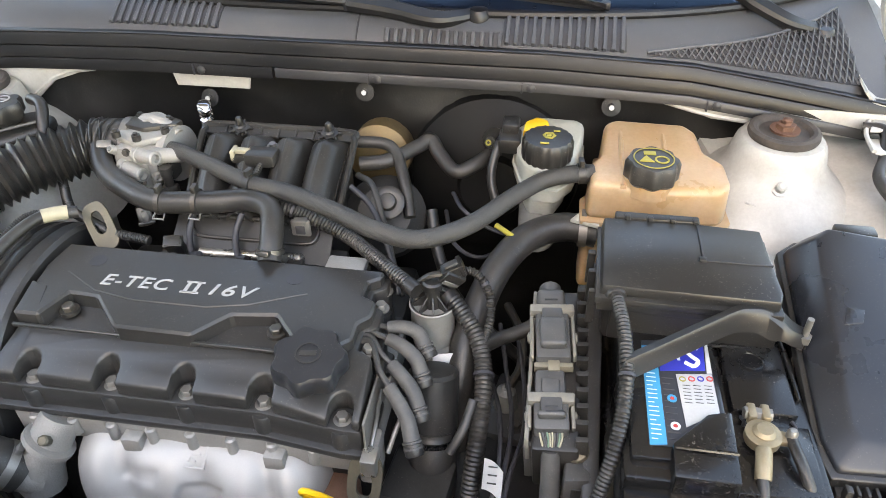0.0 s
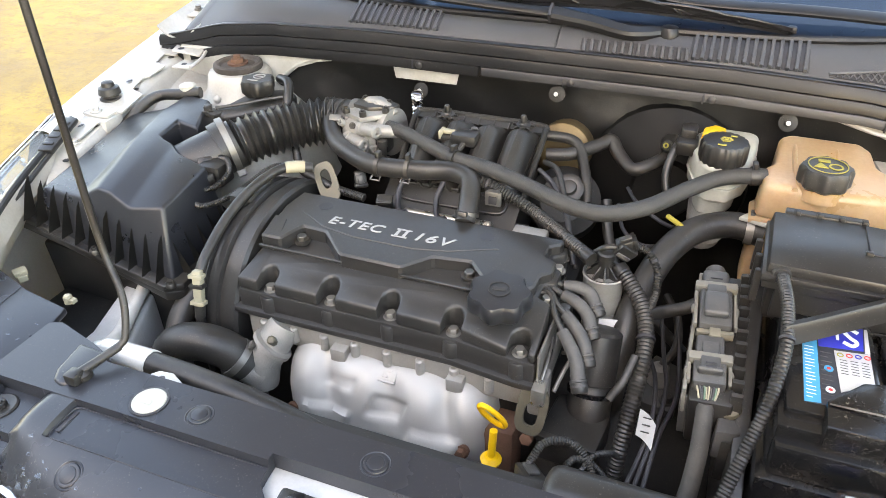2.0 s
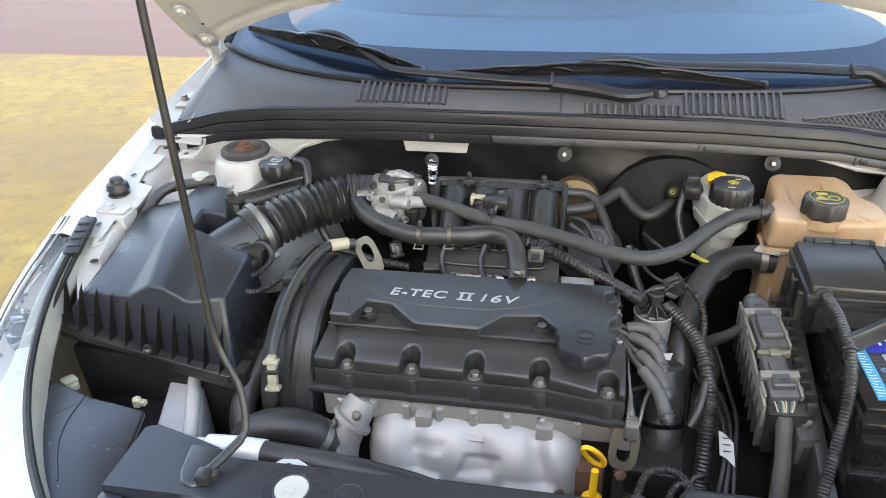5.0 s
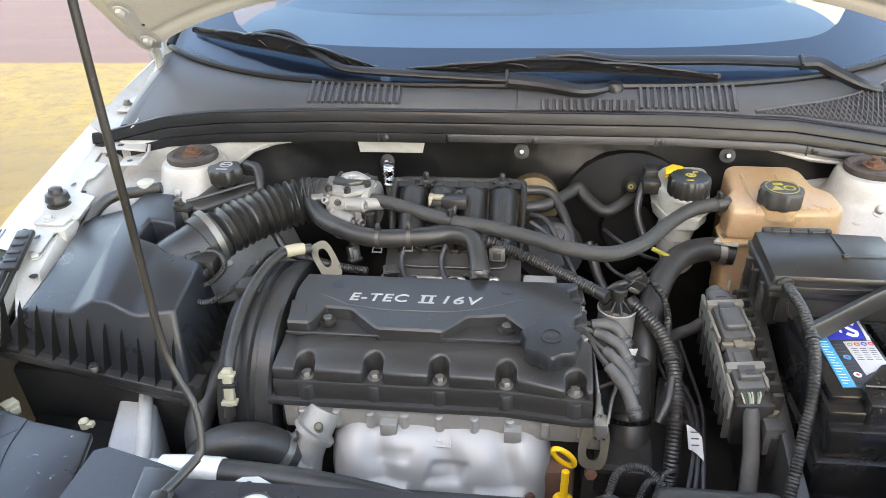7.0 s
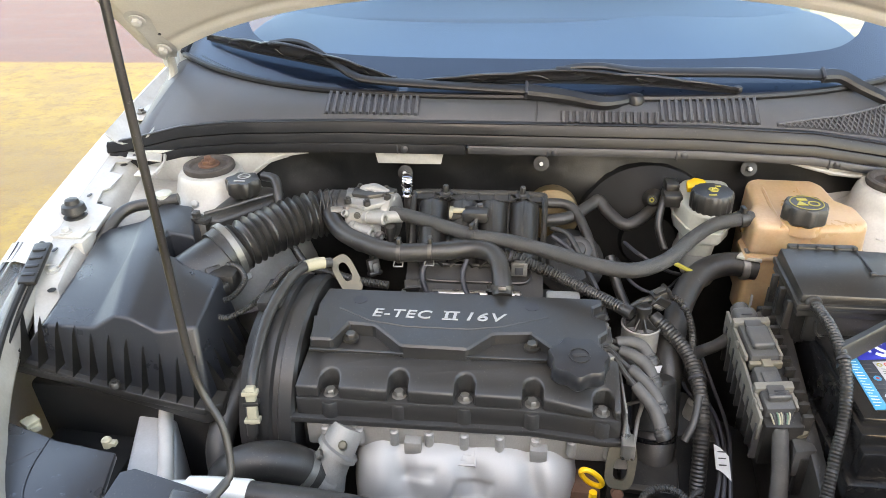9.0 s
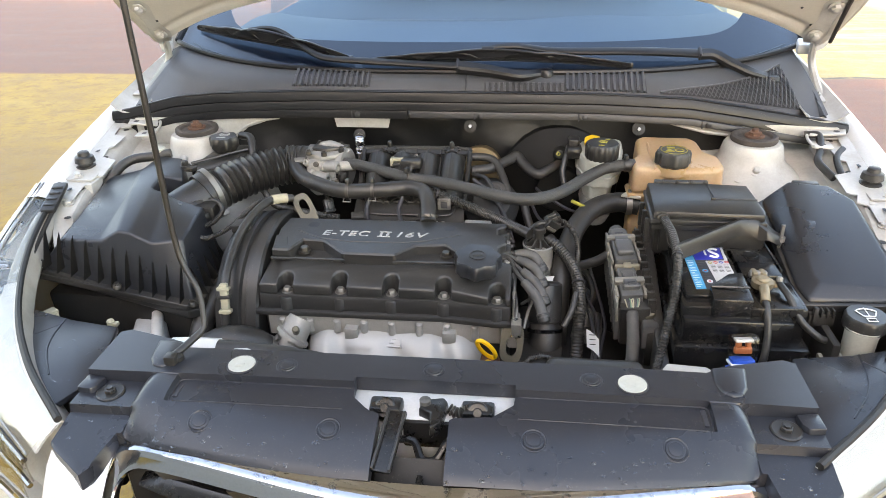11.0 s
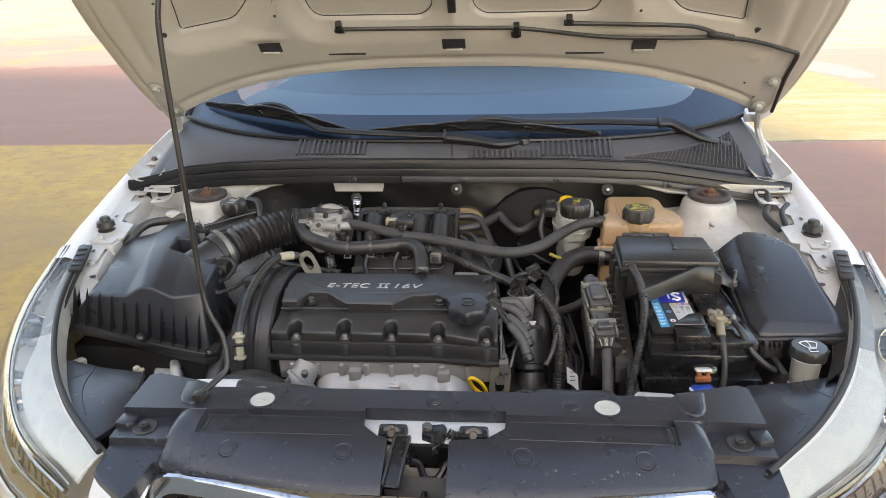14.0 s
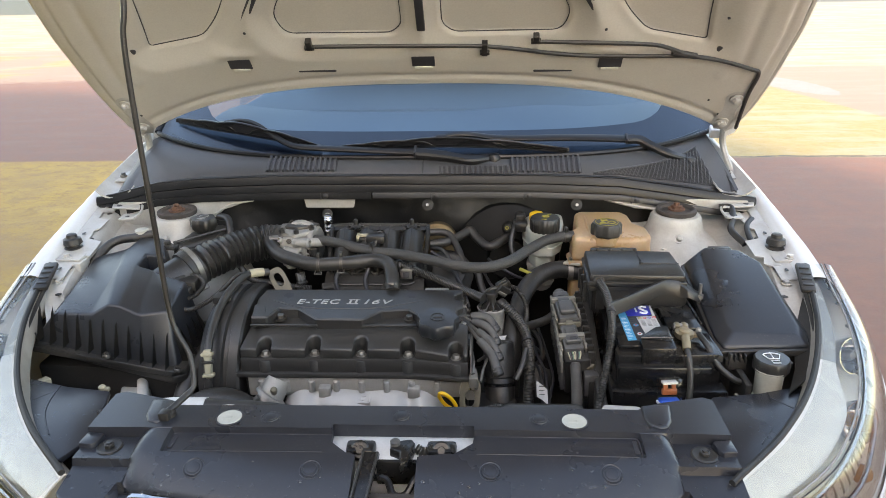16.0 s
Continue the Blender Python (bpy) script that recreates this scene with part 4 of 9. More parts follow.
frame_in = part("inner_frame", grid_skin(330, 150, inner), HOODIN, hood, "grey-beige painted inner frame", smooth=70)
# solid ink line round each field imitates the shadow in its seam
for f in FIELDS:
    top = [i for i, (x, u) in enumerate(f) if u >= 0.74]
    way = [hood_at(x, u, 0.0082) for x, u in f[top[-1]:] + f[:top[0] + 1]]
    part("field_gap", tube(way, 0.0013, 6, 2, straight=True), INK, hood, "dark line drawn as shade in the seam round the sunken field")
part("rear_fold", tube([hood_at(x, hood_rear(x) + 0.004, 0.000) for x in [-0.70 + 1.40 * k / 28 for k in range(29)]], 0.005, 8, 3), HOODIN, hood)
for s in (-1, 1):
    part("side_fold", tube([hood_at(s * hood_half(u), u, -0.002) for u in [0.03 + 0.97 * k / 16 for k in range(17)]], 0.006, 8, 3), HOODIN, hood)


def on_hood(x, u, up, w, h, mat, name, label="", depth=0.004, bevel=0.0015, turn=0.0):
    n = Vector((0, -math.sin(OPEN), -math.cos(OPEN)))
    up_dir = Vector((0, -math.cos(OPEN), math.sin(OPEN)))
    side = up_dir.cross(n)
    m = Matrix((side, up_dir, n)).transposed().to_4x4()
    m.translation = hood_at(x, u, up)
    b = box(-w / 2, w / 2, -h / 2, h / 2, -depth, depth, bevel)
    b.transform(m @ Matrix.Rotation(radians(turn), 4, "Z"))
    return part(name, b, mat, hood, label)


for x, u in ((-0.381, 0.276), (0.004, 0.272), (0.389, 0.268)):
    on_hood(x, u, 0.0275, 0.048, 0.030, INK, "cutout", "dark square cutout")
    on_hood(x, u - 0.018, 0.0315, 0.036, 0.010, HOODIN, "tab", depth=0.003)
for x, u in ((-0.223, 0.247), (0.274, 0.241)):
    on_hood(x, u, 0.0275, 0.082, 0.007, INK, "slot", "dark drain slot", bevel=0.003)
for x, u, a in ((-0.313, 0.440, -30), (0.005, 0.412, 0), (0.327, 0.434, 30)):
    on_hood(x, u, 0.0225, 0.017, 0.115, INK, "slot", turn=a, bevel=0.0035)
for x, u, r in ((-0.593, 0.318, 0.0065), (-0.577, 0.405, 0.003), (0.600, 0.304, 0.0065), (0.592, 0.388, 0.003), (-0.345, 0.366, 0.003), (0.366, 0.362, 0.003), (0.655, 0.10, 0.003), (-0.66, 0.115, 0.003), (0.62, 0.15, 0.0025)):
    part("hole", lathe([(r, -0.003), (r, 0.0012), (0.0, 0.0012)], 14, towards(hood_at(x, u, relief(x, u)), (0, -math.sin(OPEN), -math.cos(OPEN)))), INK, hood)
# hinges
for s in (-1, 1):
    hg = part("hinge", tube([(0.722 * s, 0.16, 0.915), (0.716 * s, 0.20, 0.945), (0.708 * s, 0.225, 0.985), (0.695 * s, 0.19, 1.04), (0.685 * s, 0.15, 1.075)], 0.008, 8, 4), BAYWHITE, hood, "dirty white hinge arm")
    part("hinge_block", box(-0.013, 0.013, -0.014, 0.014, -0.012, 0.012, 0.004, m=pose(-0.012 + 0.704 * s, 0.241, 1.006, 20, 0, -8 * s)), WHITE, hg, "white painted hinge knuckle")
    part("hinge_foot", box(0.700 * s - 0.016, 0.700 * s + 0.016, 0.14, 0.24, 0.905, 0.912, 0.002, m=Matrix.Translation((0.02 * s, 0, 0.01))), BAYWHITE, hg)
    pts = [(0.676 + 0.022 * math.cos(radians(a)), 0.160 + 0.022 * math.sin(radians(a))) for a in range(-20, 201, 20)] + [(0.660, 0.118)]
    pts += [(0.670 + 0.022 * math.cos(radians(a)), 0.076 + 0.022 * math.sin(radians(a))) for a in range(150, 211, 20)] + [(0.660, 0.046), (0.690, 0.044), (0.694, 0.076), (0.688, 0.12)]
    b = bmesh.new()
    fc = b.faces.new([b.verts.new(hood_at(s * x, u, 0.031)) for x, u in pts])
    bmesh.ops.solidify(b, geom=[fc], thickness=0.004)
    soften(b, 0.0015)
    part("hinge_plate", b, BAYWHITE, hg)
    for x, u in ((0.676, 0.160), (0.670, 0.076)):
        part("bolt", merge(lathe([(0.014, 0), (0.014, 0.002), (0.012, 0.003)], 18, towards(hood_at(s * x, u, 0.033), (0, -math.sin(OPEN), -math.cos(OPEN)))), lathe([(0.009, 0.002), (0.009, 0.010), (0.006, 0.012)], 6, towards(hood_at(s * x, u, 0.033), (0, -math.sin(OPEN), -math.cos(OPEN))))), BAYWHITE, hg, "painted hinge bolt")
# washer hoses clipped across the frame
def hood_hose(rows, r=0.0042):
    return tube([hood_at(x, u, 0.034) for x, u in rows], r, 8, 6)


part("washer_hose", hood_hose(((-0.222, 0.327), (-0.05, 0.324), (0.08, 0.322), (0.162, 0.317), (0.308, 0.294), (0.45, 0.292), (0.536, 0.294), (0.60, 0.284), (0.675, 0.258), (0.694, 0.243), (0.695, 0.172), (0.707, 0.055))), RUBBER, hood, "thin black washer hose")
part("washer_hose", hood_hose(((0.236, 0.333), (0.36, 0.330), (0.45, 0.327), (0.491, 0.319), (0.536, 0.297))), RUBBER, hood)
part("hose_joint", hood_hose(((0.505, 0.306), (0.555, 0.294)), 0.0062), RUBBER, hood)
for x, u, h in ((-0.222, 0.336, 0.024), (0.131, 0.317, 0.034), (0.232, 0.345, 0.020)):
    on_hood(x, u, 0.036, 0.012, h, BLACK, "hose_clip", depth=0.007)
    on_hood(x, u - h * 0.3, 0.038, 0.020, 0.008, BLACK, "hose_clip", depth=0.005)

# ---- engine ----
engine = thing("engine", (-0.1, -0.3, 0.25), "transverse four-cylinder engine with black cover", "engine")
part("block", box(-0.31, 0.10, -0.40, -0.10, 0.26, 0.70, 0.01), DARK, engine, "grimy dark engine block")
part("gearbox", lathe([(0.16, 0), (0.17, 0.05), (0.15, 0.12), (0.11, 0.22), (0.06, 0.24)], 28, towards((0.10, -0.27, 0.46), (1, 0, 0))), DARK, engine, "grimy gearbox casing")

VB = [(-0.262, -0.400), (-0.174, -0.397), (-0.090, -0.398), (-0.006, -0.400), (0.079, -0.408)]


def tier_outline(notch=True, grow=0.0):
    """Plan of the valve cover, with scallops for the front bolts."""
    p = [(-0.305 - grow, -0.236 + grow), (-0.305 - grow, -0.414 - grow)]
    for x, y in VB:
        yf = -0.414 - grow - (0.010 if x > 0.05 else 0.0)
        if notch:
            p.append((x - 0.0125, yf))
            for k in range(7):
                a = math.pi * k / 6
                p.append((x - 0.0125 * math.cos(a), y - 0.001 + 0.0125 * math.sin(a)))
            p.append((x + 0.0125, yf))
        else:
            p.append((x, yf))
    p += [(0.100 + grow, -0.424 - grow), (0.100 + grow, -0.36), (0.083 + grow, -0.352), (0.083 + grow, -0.326), (0.097 + grow, -0.318), (0.097 + grow, -0.29), (0.080 + grow, -0.282), (0.080 + grow, -0.262), (0.094 + grow, -0.254), (0.094 + grow, -0.236 + grow)]
    return p


vc = part("valve_cover", prism(tier_outline(), 0.748, 0.79, 0.0035, 2, top=lambda x, y: 0.789 - 0.47 * max(0, -0.365 - y)), COVER, engine, "matte black plastic valve cover")
part("cover_skirt", prism(tier_outline(False, 0.0015), 0.716, 0.7485, 0.004), COVER, vc)
part("cover_lip", prism(tier_outline(False, 0.009), 0.712, 0.722, 0.003), COVER, vc)
bolt0 = None
for x, y in VB + [(0.092, -0.339), (0.090, -0.272), (0.088, -0.243)]:
    z = 0.7475 if y < -0.38 else 0.776
    m = pose(x, y - 0.003, z, 0, 0, 17)
    b = bolt_mesh(0.0068, 0.0095, 0.0075)
    if bolt0 is None:
        bolt0 = part("bolt", b, STEEL, vc, "weathered zinc flange bolt")
        bolt0.matrix_basis = m
    else:
        b.free()
        again(bolt0, m, vc)
for x, y in VB:
    part("lug", lathe([(0.0115, 0.712), (0.0115, 0.742), (0.010, 0.7445)], 16, pose(x, y - 0.010, 0)), COVER, vc)
# raised upper panel with waved front edge
up = [(-0.300, -0.240), (-0.305, -0.280), (-0.300, -0.316), (-0.296, -0.362), (-0.266, -0.362), (-0.252, -0.324), (-0.217, -0.326), (-0.175, -0.368), (-0.089, -0.369), (-0.059, -0.334), (-0.010, -0.328), (0.018, -0.360), (0.020, -0.376), (0.052, -0.376), (0.078, -0.352), (0.078, -0.328), (0.090, -0.316), (0.090, -0.292), (0.074, -0.284), (0.074, -0.262), (0.088, -0.252), (0.088, -0.240)]
part("upper_panel", prism(up, 0.780, 0.803, 0.0028, 1), COVER, vc, smooth=20)
part("corner_facet", prism([(-0.302, -0.313), (-0.281, -0.318), (-0.268, -0.359), (-0.294, -0.359)], 0.799, 0.803, 0.0008, 1, top=lambda x, y: 0.8046 + 0.05 * (y + 0.318)), COVER, vc, smooth=20)
plate = [(-0.273, -0.291), (-0.215, -0.277), (-0.050, -0.277), (0.015, -0.291), (-0.045, -0.318), (-0.090, -0.328), (-0.175, -0.328), (-0.225, -0.318)]
part("name_plate", prism(plate, 0.8015, 0.8042, 0.0010, 1), COVER, vc, smooth=20)
# lip under the panel's edge
for x0, x1 in ((-0.296, -0.172), (-0.092, 0.016)):
    part("lip", box(x0, x1, -0.3695, -0.3655, 0.787, 0.7915, 0.0008, 1), COVER, vc)
for x, y in ((-0.247, -0.338), (-0.008, -0.340)):
    b = lathe([(0.0105, 0.786), (0.0105, 0.7905)], 20, pose(x, y, 0))
    part("bolt", merge(b, lathe([(0.0072, 0.788), (0.0072, 0.796), (0.006, 0.797)], 6, pose(x, y, 0, 0, 0, 20))), DARKSTEEL, vc)
for x in (-0.248, -0.009):
    part("recess", lathe([(0.010, 0.8028), (0.010, 0.8034), (0.0, 0.8034)], 24, pose(x, -0.268, 0)), INK, vc)
for text, x0_, w_, shear in (("E-TEC", -0.2225, 0.0800, 0.12), ("II", -0.1250, 0.0165, 0.05), ("16V", -0.0945, 0.0530, 0.20)):
    lt_ = lettering(text, 0.0272, pose(0, 0, 0), PRINT, vc, "lettering", 0.0004, shear, "raised silver-grey lettering", 1.0, 0.0002)
    xs_ = [v.co.x for v in lt_.data.vertices]
    ys_ = [v.co.y for v in lt_.data.vertices]
    lt_.data.transform(pose(x0_ - 0.0005, -0.2995 - 0.0092, 0.8046) @ Matrix.Diagonal((w_ / (max(xs_) - min(xs_)), 0.0184 / (max(ys_) - min(ys_)), 1, 1)) @ Matrix.Translation((-min(xs_), -min(ys_), 0)))
for dy in (-0.0086, 0.0086):
    xm = -0.1170 + 0.08 * dy
    part("serif", box(xm - 0.0108, xm + 0.0108, -0.2995 + dy - 0.0013, -0.2995 + dy + 0.0013, 0.8040, 0.8050, 0.0002), PRINT, vc)
CAPM = Matrix.Translation((0.047, -0.393, 0.806)) @ pose(0, 0, 0, 5, 0, 10) @ Matrix.Translation((0, 0, -0.798))
cap = part("oil_cap", lathe([(0.030, 0.785), (0.0355, 0.792), (0.0355, 0.808), (0.033, 0.812), (0.0, 0.8135)], 84, CAPM, lobes=7, depth=0.075), LID, vc, "lobed black oil filler cap")
part("mark", merge(lathe([(0.013, 0.8133), (0.013, 0.8143), (0.0115, 0.8143), (0.0115, 0.8133)], 24, CAPM), box(-0.008, 0.008, -0.003, 0.003, 0.8133, 0.8143, 0.0003, m=CAPM)), COVER, cap)

# cylinder head rim, exhaust side
hd = part("cylinder_head", box(-0.296, 0.108, -0.418, -0.235, 0.672, 0.7125, 0.004), ALU, engine, "dull cast aluminium head")
for k in range(9):
    part("rib", lathe([(0.006, 0.684), (0.006, 0.705), (0.004, 0.707)], 12, pose(-0.27 + 0.045 * k, -0.419, 0)), ALU, hd)
for x in (-0.155, 0.004):
    part("tab", box(x - 0.011, x + 0.011, -0.432, -0.414, 0.678, 0.698, 0.002), ALU, hd)
part("corner_boss", box(0.096, 0.116, -0.432, -0.395, 0.675, 0.722, 0.004), ALU, hd)

# exhaust heat shield: pressed pillow with troughs
def shield(u, v):
    x = -0.237 + 0.292 * u
    e = min(u, 1 - u) / 0.16
    k = math.sqrt(max(0.0, 1 - max(0, 1 - e) ** 2)) if e < 1 else 1.0
    a = radians(100 - 205 * v)
    cy, cz = -0.392, 0.603
    ry, rz = 0.074 * (0.25 + 0.75 * k), 0.086 * (0.45 + 0.55 * k)
    ca, sa_ = math.cos(a), math.sin(a)
    y = cy - ry * math.copysign(abs(ca) ** 0.75, ca)
    z = cz + rz * math.copysign(abs(sa_) ** 0.75, sa_)
    # troughs and raised fields
    d = 0.0
    for cx, w in ((-0.165, 0.016), (-0.075, 0.020), (0.000, 0.014)):
        d -= 0.014 * math.exp(-((x - cx - 0.25 * (0.66 - z)) / w) ** 2) * math.exp(-((v - 0.30) / 0.16) ** 2)
    d += 0.006 * math.exp(-((z - 0.598) / 0.012) ** 2) * math.exp(-((x + 0.13) / 0.05) ** 2)
    d += 0.006 * math.exp(-((z - 0.605) / 0.012) ** 2) * math.exp(-((x + 0.02) / 0.045) ** 2)
    for xa, xb, za, zb, hgt in ((-0.205, -0.128, 0.590, 0.632, 0.0075), (-0.052, 0.022, 0.586, 0.630, 0.0075), (-0.118, -0.064, 0.628, 0.664, -0.0065), (-0.19, -0.14, 0.655, 0.675, -0.003)):
        sl = 0.35 * (z - 0.61)
        d += hgt * step((x - xa - sl) / 0.007) * step((xb + sl - x) / 0.007) * step((z - za) / 0.007) * step((zb - z) / 0.007)
    d += 0.0012 * noise.noise(Vector((x * 40, z * 40, 1.0)))
    return (x, y - d * abs(ca), z + d * sa_)


sh = part("heat_shield", grid_skin(120, 66, shield, 0.0015), SHIELD, engine, "pressed silver exhaust heat shield", smooth=50)
for x, z in ((-0.214, 0.604), (0.026, 0.616)):
    part("bolt", merge(lathe([(0.0095, -0.004), (0.0095, 0.002)], 16), lathe([(0.0065, 0.002), (0.0065, 0.009)], 6)), RUST, sh, "rusty shield bolt")
    sh.children[-1].matrix_basis = towards((x, -0.464, z), (0.0, -1, 0.15))
SM = towards((-0.091, -0.424, 0.6795), (0, -0.52, 0.85))
for x0, x1, y0, y1 in ((-0.017, 0.017, 0.014, 0.0165), (-0.017, 0.017, -0.0165, -0.014), (-0.017, -0.0145, -0.014, 0.014), (0.0145, 0.017, -0.014, 0.014), (-0.010, 0.008, 0.006, 0.009), (-0.006, 0.010, -0.003, 0.0), (-0.009, 0.006, -0.010, -0.007), (-0.002, 0.001, -0.010, 0.009)):
    part("stamp", box(x0, x1, y0, y1, -0.004, 0.0014, 0.0006, m=SM), SHIELD, sh)
part("manifold", box(0.03, 0.085, -0.44, -0.38, 0.50, 0.64, 0.01), RUST, engine, "rusty exhaust manifold end")

# timing belt cover
prof = ((-0.12, 0.70), (-0.145, 0.755), (-0.19, 0.793), (-0.25, 0.808), (-0.31, 0.805), (-0.36, 0.787), (-0.40, 0.752), (-0.425, 0.705), (-0.432, 0.65), (-0.428, 0.56), (-0.41, 0.46), (-0.30, 0.42), (-0.16, 0.45), (-0.12, 0.55))
rings = []
for x, k in ((-0.392, 0.86), (-0.388, 0.93), (-0.378, 0.955), (-0.376, 0.985), (-0.366, 0.99), (-0.364, 0.96), (-0.356, 0.96), (-0.354, 0.995), (-0.344, 1.0), (-0.341, 0.965), (-0.334, 0.965), (-0.331, 1.005), (-0.314, 1.005), (-0.310, 0.98)):
    c = Vector((0, -0.28, 0.62))
    ring = spline([*(Vector((x, c.y + (y - c.y) * k, c.z + (z - c.z) * k)) for y, z in prof)], 3)
    rings.append(ring)
tc = part("timing_cover", loft(rings), COVER, engine, "black ribbed timing belt cover", smooth=30)
part("cover_tab", box(-0.388, -0.352, -0.30, -0.235, 0.797, 0.812, 0.003), COVER, tc)
part("tie", box(-0.0065, 0.0065, -0.006, 0.006, -0.026, 0.026, 0.003, m=pose(-0.358, -0.430, 0.745, -14, 0, 8)), CREAM, tc, "cream plastic harness clip")
for dz in (-0.020, 0.004, 0.018):
    part("tie_latch", box(-0.010, 0.010, -0.0085, 0.004, dz - 0.0028, dz + 0.0028, 0.001, m=pose(-0.358, -0.430, 0.745, -14, 0, 8)), CREAM if dz != 0.004 else BLACK, tc)

# lifting eyes
def eye_plate(c, w, h, m, name="lifting_eye"):
    b = bmesh.new()
    n = 28
    out, inn = [], []
    for k in range(n):
        a = 2 * math.pi * k / n
        ca, sa_ = math.cos(a), math.sin(a)
        out.append((w / 2 * math.copysign(abs(ca) ** 0.6, ca), h / 2 * math.copysign(abs(sa_) ** 0.6, sa_)))
        inn.append((w * 0.23 * math.copysign(abs(ca) ** 0.8, ca), h * 0.08 + h * 0.24 * math.copysign(abs(sa_) ** 0.7, sa_)))
    rings = [[(x, y, 0) for x, y in inn], [(x, y, 0) for x, y in out], [(x, y, 0.004) for x, y in out], [(x, y, 0.004) for x, y in inn]]
    rings.append(rings[0])
    b = loft(rings, caps=False)
    b.transform(m)
    return part(name, b, GOLDZINC, engine, "dull zinc lifting eye")


eye_plate(0, 0.032, 0.064, towards((-0.283, -0.200, 0.800), (0.12, -0.75, 0.66), 26))
eye_plate(0, 0.036, 0.062, towards((0.104, -0.437, 0.690), (-0.05, -1, 0.35), 176))
part("eye_bolt", lathe([(0.008, 0), (0.008, 0.008), (0.005, 0.009)], 6, towards((0.102, -0.445, 0.652), (0, -1, 0.3))), RUST, engine)

# dipstick
dip = part("dipstick", tube([(0.068, -0.478, 0.635), (0.069, -0.474, 0.680)], 0.0048, 10, 3), YELLOW, engine, "yellow plastic dipstick handle")
ringp = [Vector((0.066 + 0.0095 * math.cos(a) - 0.010 * math.sin(a), -0.470 - 0.008 * math.sin(a), 0.699 + 0.021 * math.sin(a))) for a in [2 * math.pi * k / 18 for k in range(19)]]
part("grip", tube(ringp, 0.0034, 8, 2), YELLOW, dip)
part("grip_foot", lathe([(0.012, 0), (0.013, 0.004), (0.008, 0.009)], 16, pose(0.068, -0.478, 0.632)), YELLOW, dip)

# thermostat housing and hoses
th = part("thermostat_housing", tube([(-0.240, -0.414, 0.705), (-0.250, -0.428, 0.685), (-0.264, -0.444, 0.655), (-0.270, -0.450, 0.625)], 0.022, 16, 5, taper=0.025), ALU, engine, "cast aluminium thermostat housing")
part("neck", tube([(-0.262, -0.448, 0.640), (-0.280, -0.455, 0.652), (-0.296, -0.459, 0.668)], 0.023, 14, 4), ALU, th)
part("flange", lathe([(0.024, -0.004), (0.029, -0.003), (0.029, 0.003), (0.024, 0.004)], 20, towards((-0.252, -0.434, 0.681), (-0.55, -0.45, -0.7))), ALU, th)
part("bleed_screw", lathe([(0.006, 0), (0.006, 0.018), (0.004, 0.020)], 8, towards((-0.243, -0.440, 0.692), (0.2, -0.6, 0.8))), GOLDZINC, th)

# intake manifold: sloping flanged face over four bulging runners
im = part("intake_manifold", box(-0.190, 0.000, -0.150, -0.030, 0.70, 0.822, 0.012), BLACK, engine, "black ribbed plastic intake manifold")


def face_at(u, v, up=0.0):
    """Point of the manifold's sloping face, v from its rear edge to the front."""
    x0, x1 = -0.203 + 0.012 * v, 0.010 - 0.004 * v
    return Vector((x0 + (x1 - x0) * u, -0.034 - 0.130 * v, 0.862 - 0.050 * v - 0.018 * v ** 4)) + Vector((0, -0.36, 0.93)) * up


def runner_at(u, v):
    k = (u - 0.04) / 0.92 * 4
    h = 0.0
    if 0 < k < 4:
        q = abs(k % 1 - 0.5) / 0.46
        h = 0.030 * math.sqrt(max(0.0, 1 - q * q)) if q < 1 else 0.0
        h *= step((v - 0.02) / 0.26)
        if abs(k % 1 - 0.5) < 0.035:
            h += 0.0014
    return face_at(u, v, h - 0.006)


for k in range(4):
    part("runner", grid_skin(32, 30, lambda u, v: runner_at(0.04 + 0.23 * (k + u * 0.998 + 0.001), v), 0.004), BLACK, im, smooth=50)
rim_way = [(0.0, 1.0), (0.0, 0.22), (0.012, 0.08), (0.05, 0.0), (0.5, -0.01), (0.95, 0.0), (0.988, 0.08), (1.0, 0.22), (1.0, 1.0)]
part("rim", tube([face_at(u, v, 0.001) for u, v in rim_way], 0.0048, 8, 6), BLACK, im)
part("back_flange", grid_skin(24, 2, lambda u, v: face_at(0.02 + 0.96 * u, 0.015 + 0.10 * v, 0.002), 0.005), BLACK, im)
for k in range(7):
    u = 0.04 + 0.92 * (k + 1) / 8
    tops = [face_at(u, v, 0.003) for v in (0.02, 0.08, 0.14)]
    part("rib", tube(tops, 0.0016, 6, 3), BLACK, im)
for x, u in ((-0.150, 0.25), (-0.026, 0.83)):
    p = face_at(u, 0.045, 0.004)
    st = part("stud", merge(lathe([(0.0075, -0.006), (0.0075, 0.004), (0.005, 0.006), (0.0045, 0.016), (0.003, 0.018)], 12, towards(p, (0, -0.2, 1))), lathe([(0.012, 0.0), (0.012, 0.002), (0.006, 0.004)], 8, towards(p, (0, -0.2, 1)))), BLACK, im, "stud with star-shaped push nut")
    for a in range(8):
        part("fin", box(0.009, 0.0165, -0.0016, 0.0016, -0.001, 0.0022, 0.0005, m=towards(p, (0, -0.2, 1), 45 * a)), DARKSTEEL if a % 2 else BLACK, st)
ms = part("pressure_sensor", box(-0.118, -0.078, -0.118, -0.090, 0.850, 0.868, 0.004), BLACK, im, "black pressure sensor with white lock")
part("nose", box(-0.138, -0.116, -0.112, -0.098, 0.850, 0.862, 0.003), BLACK, ms)
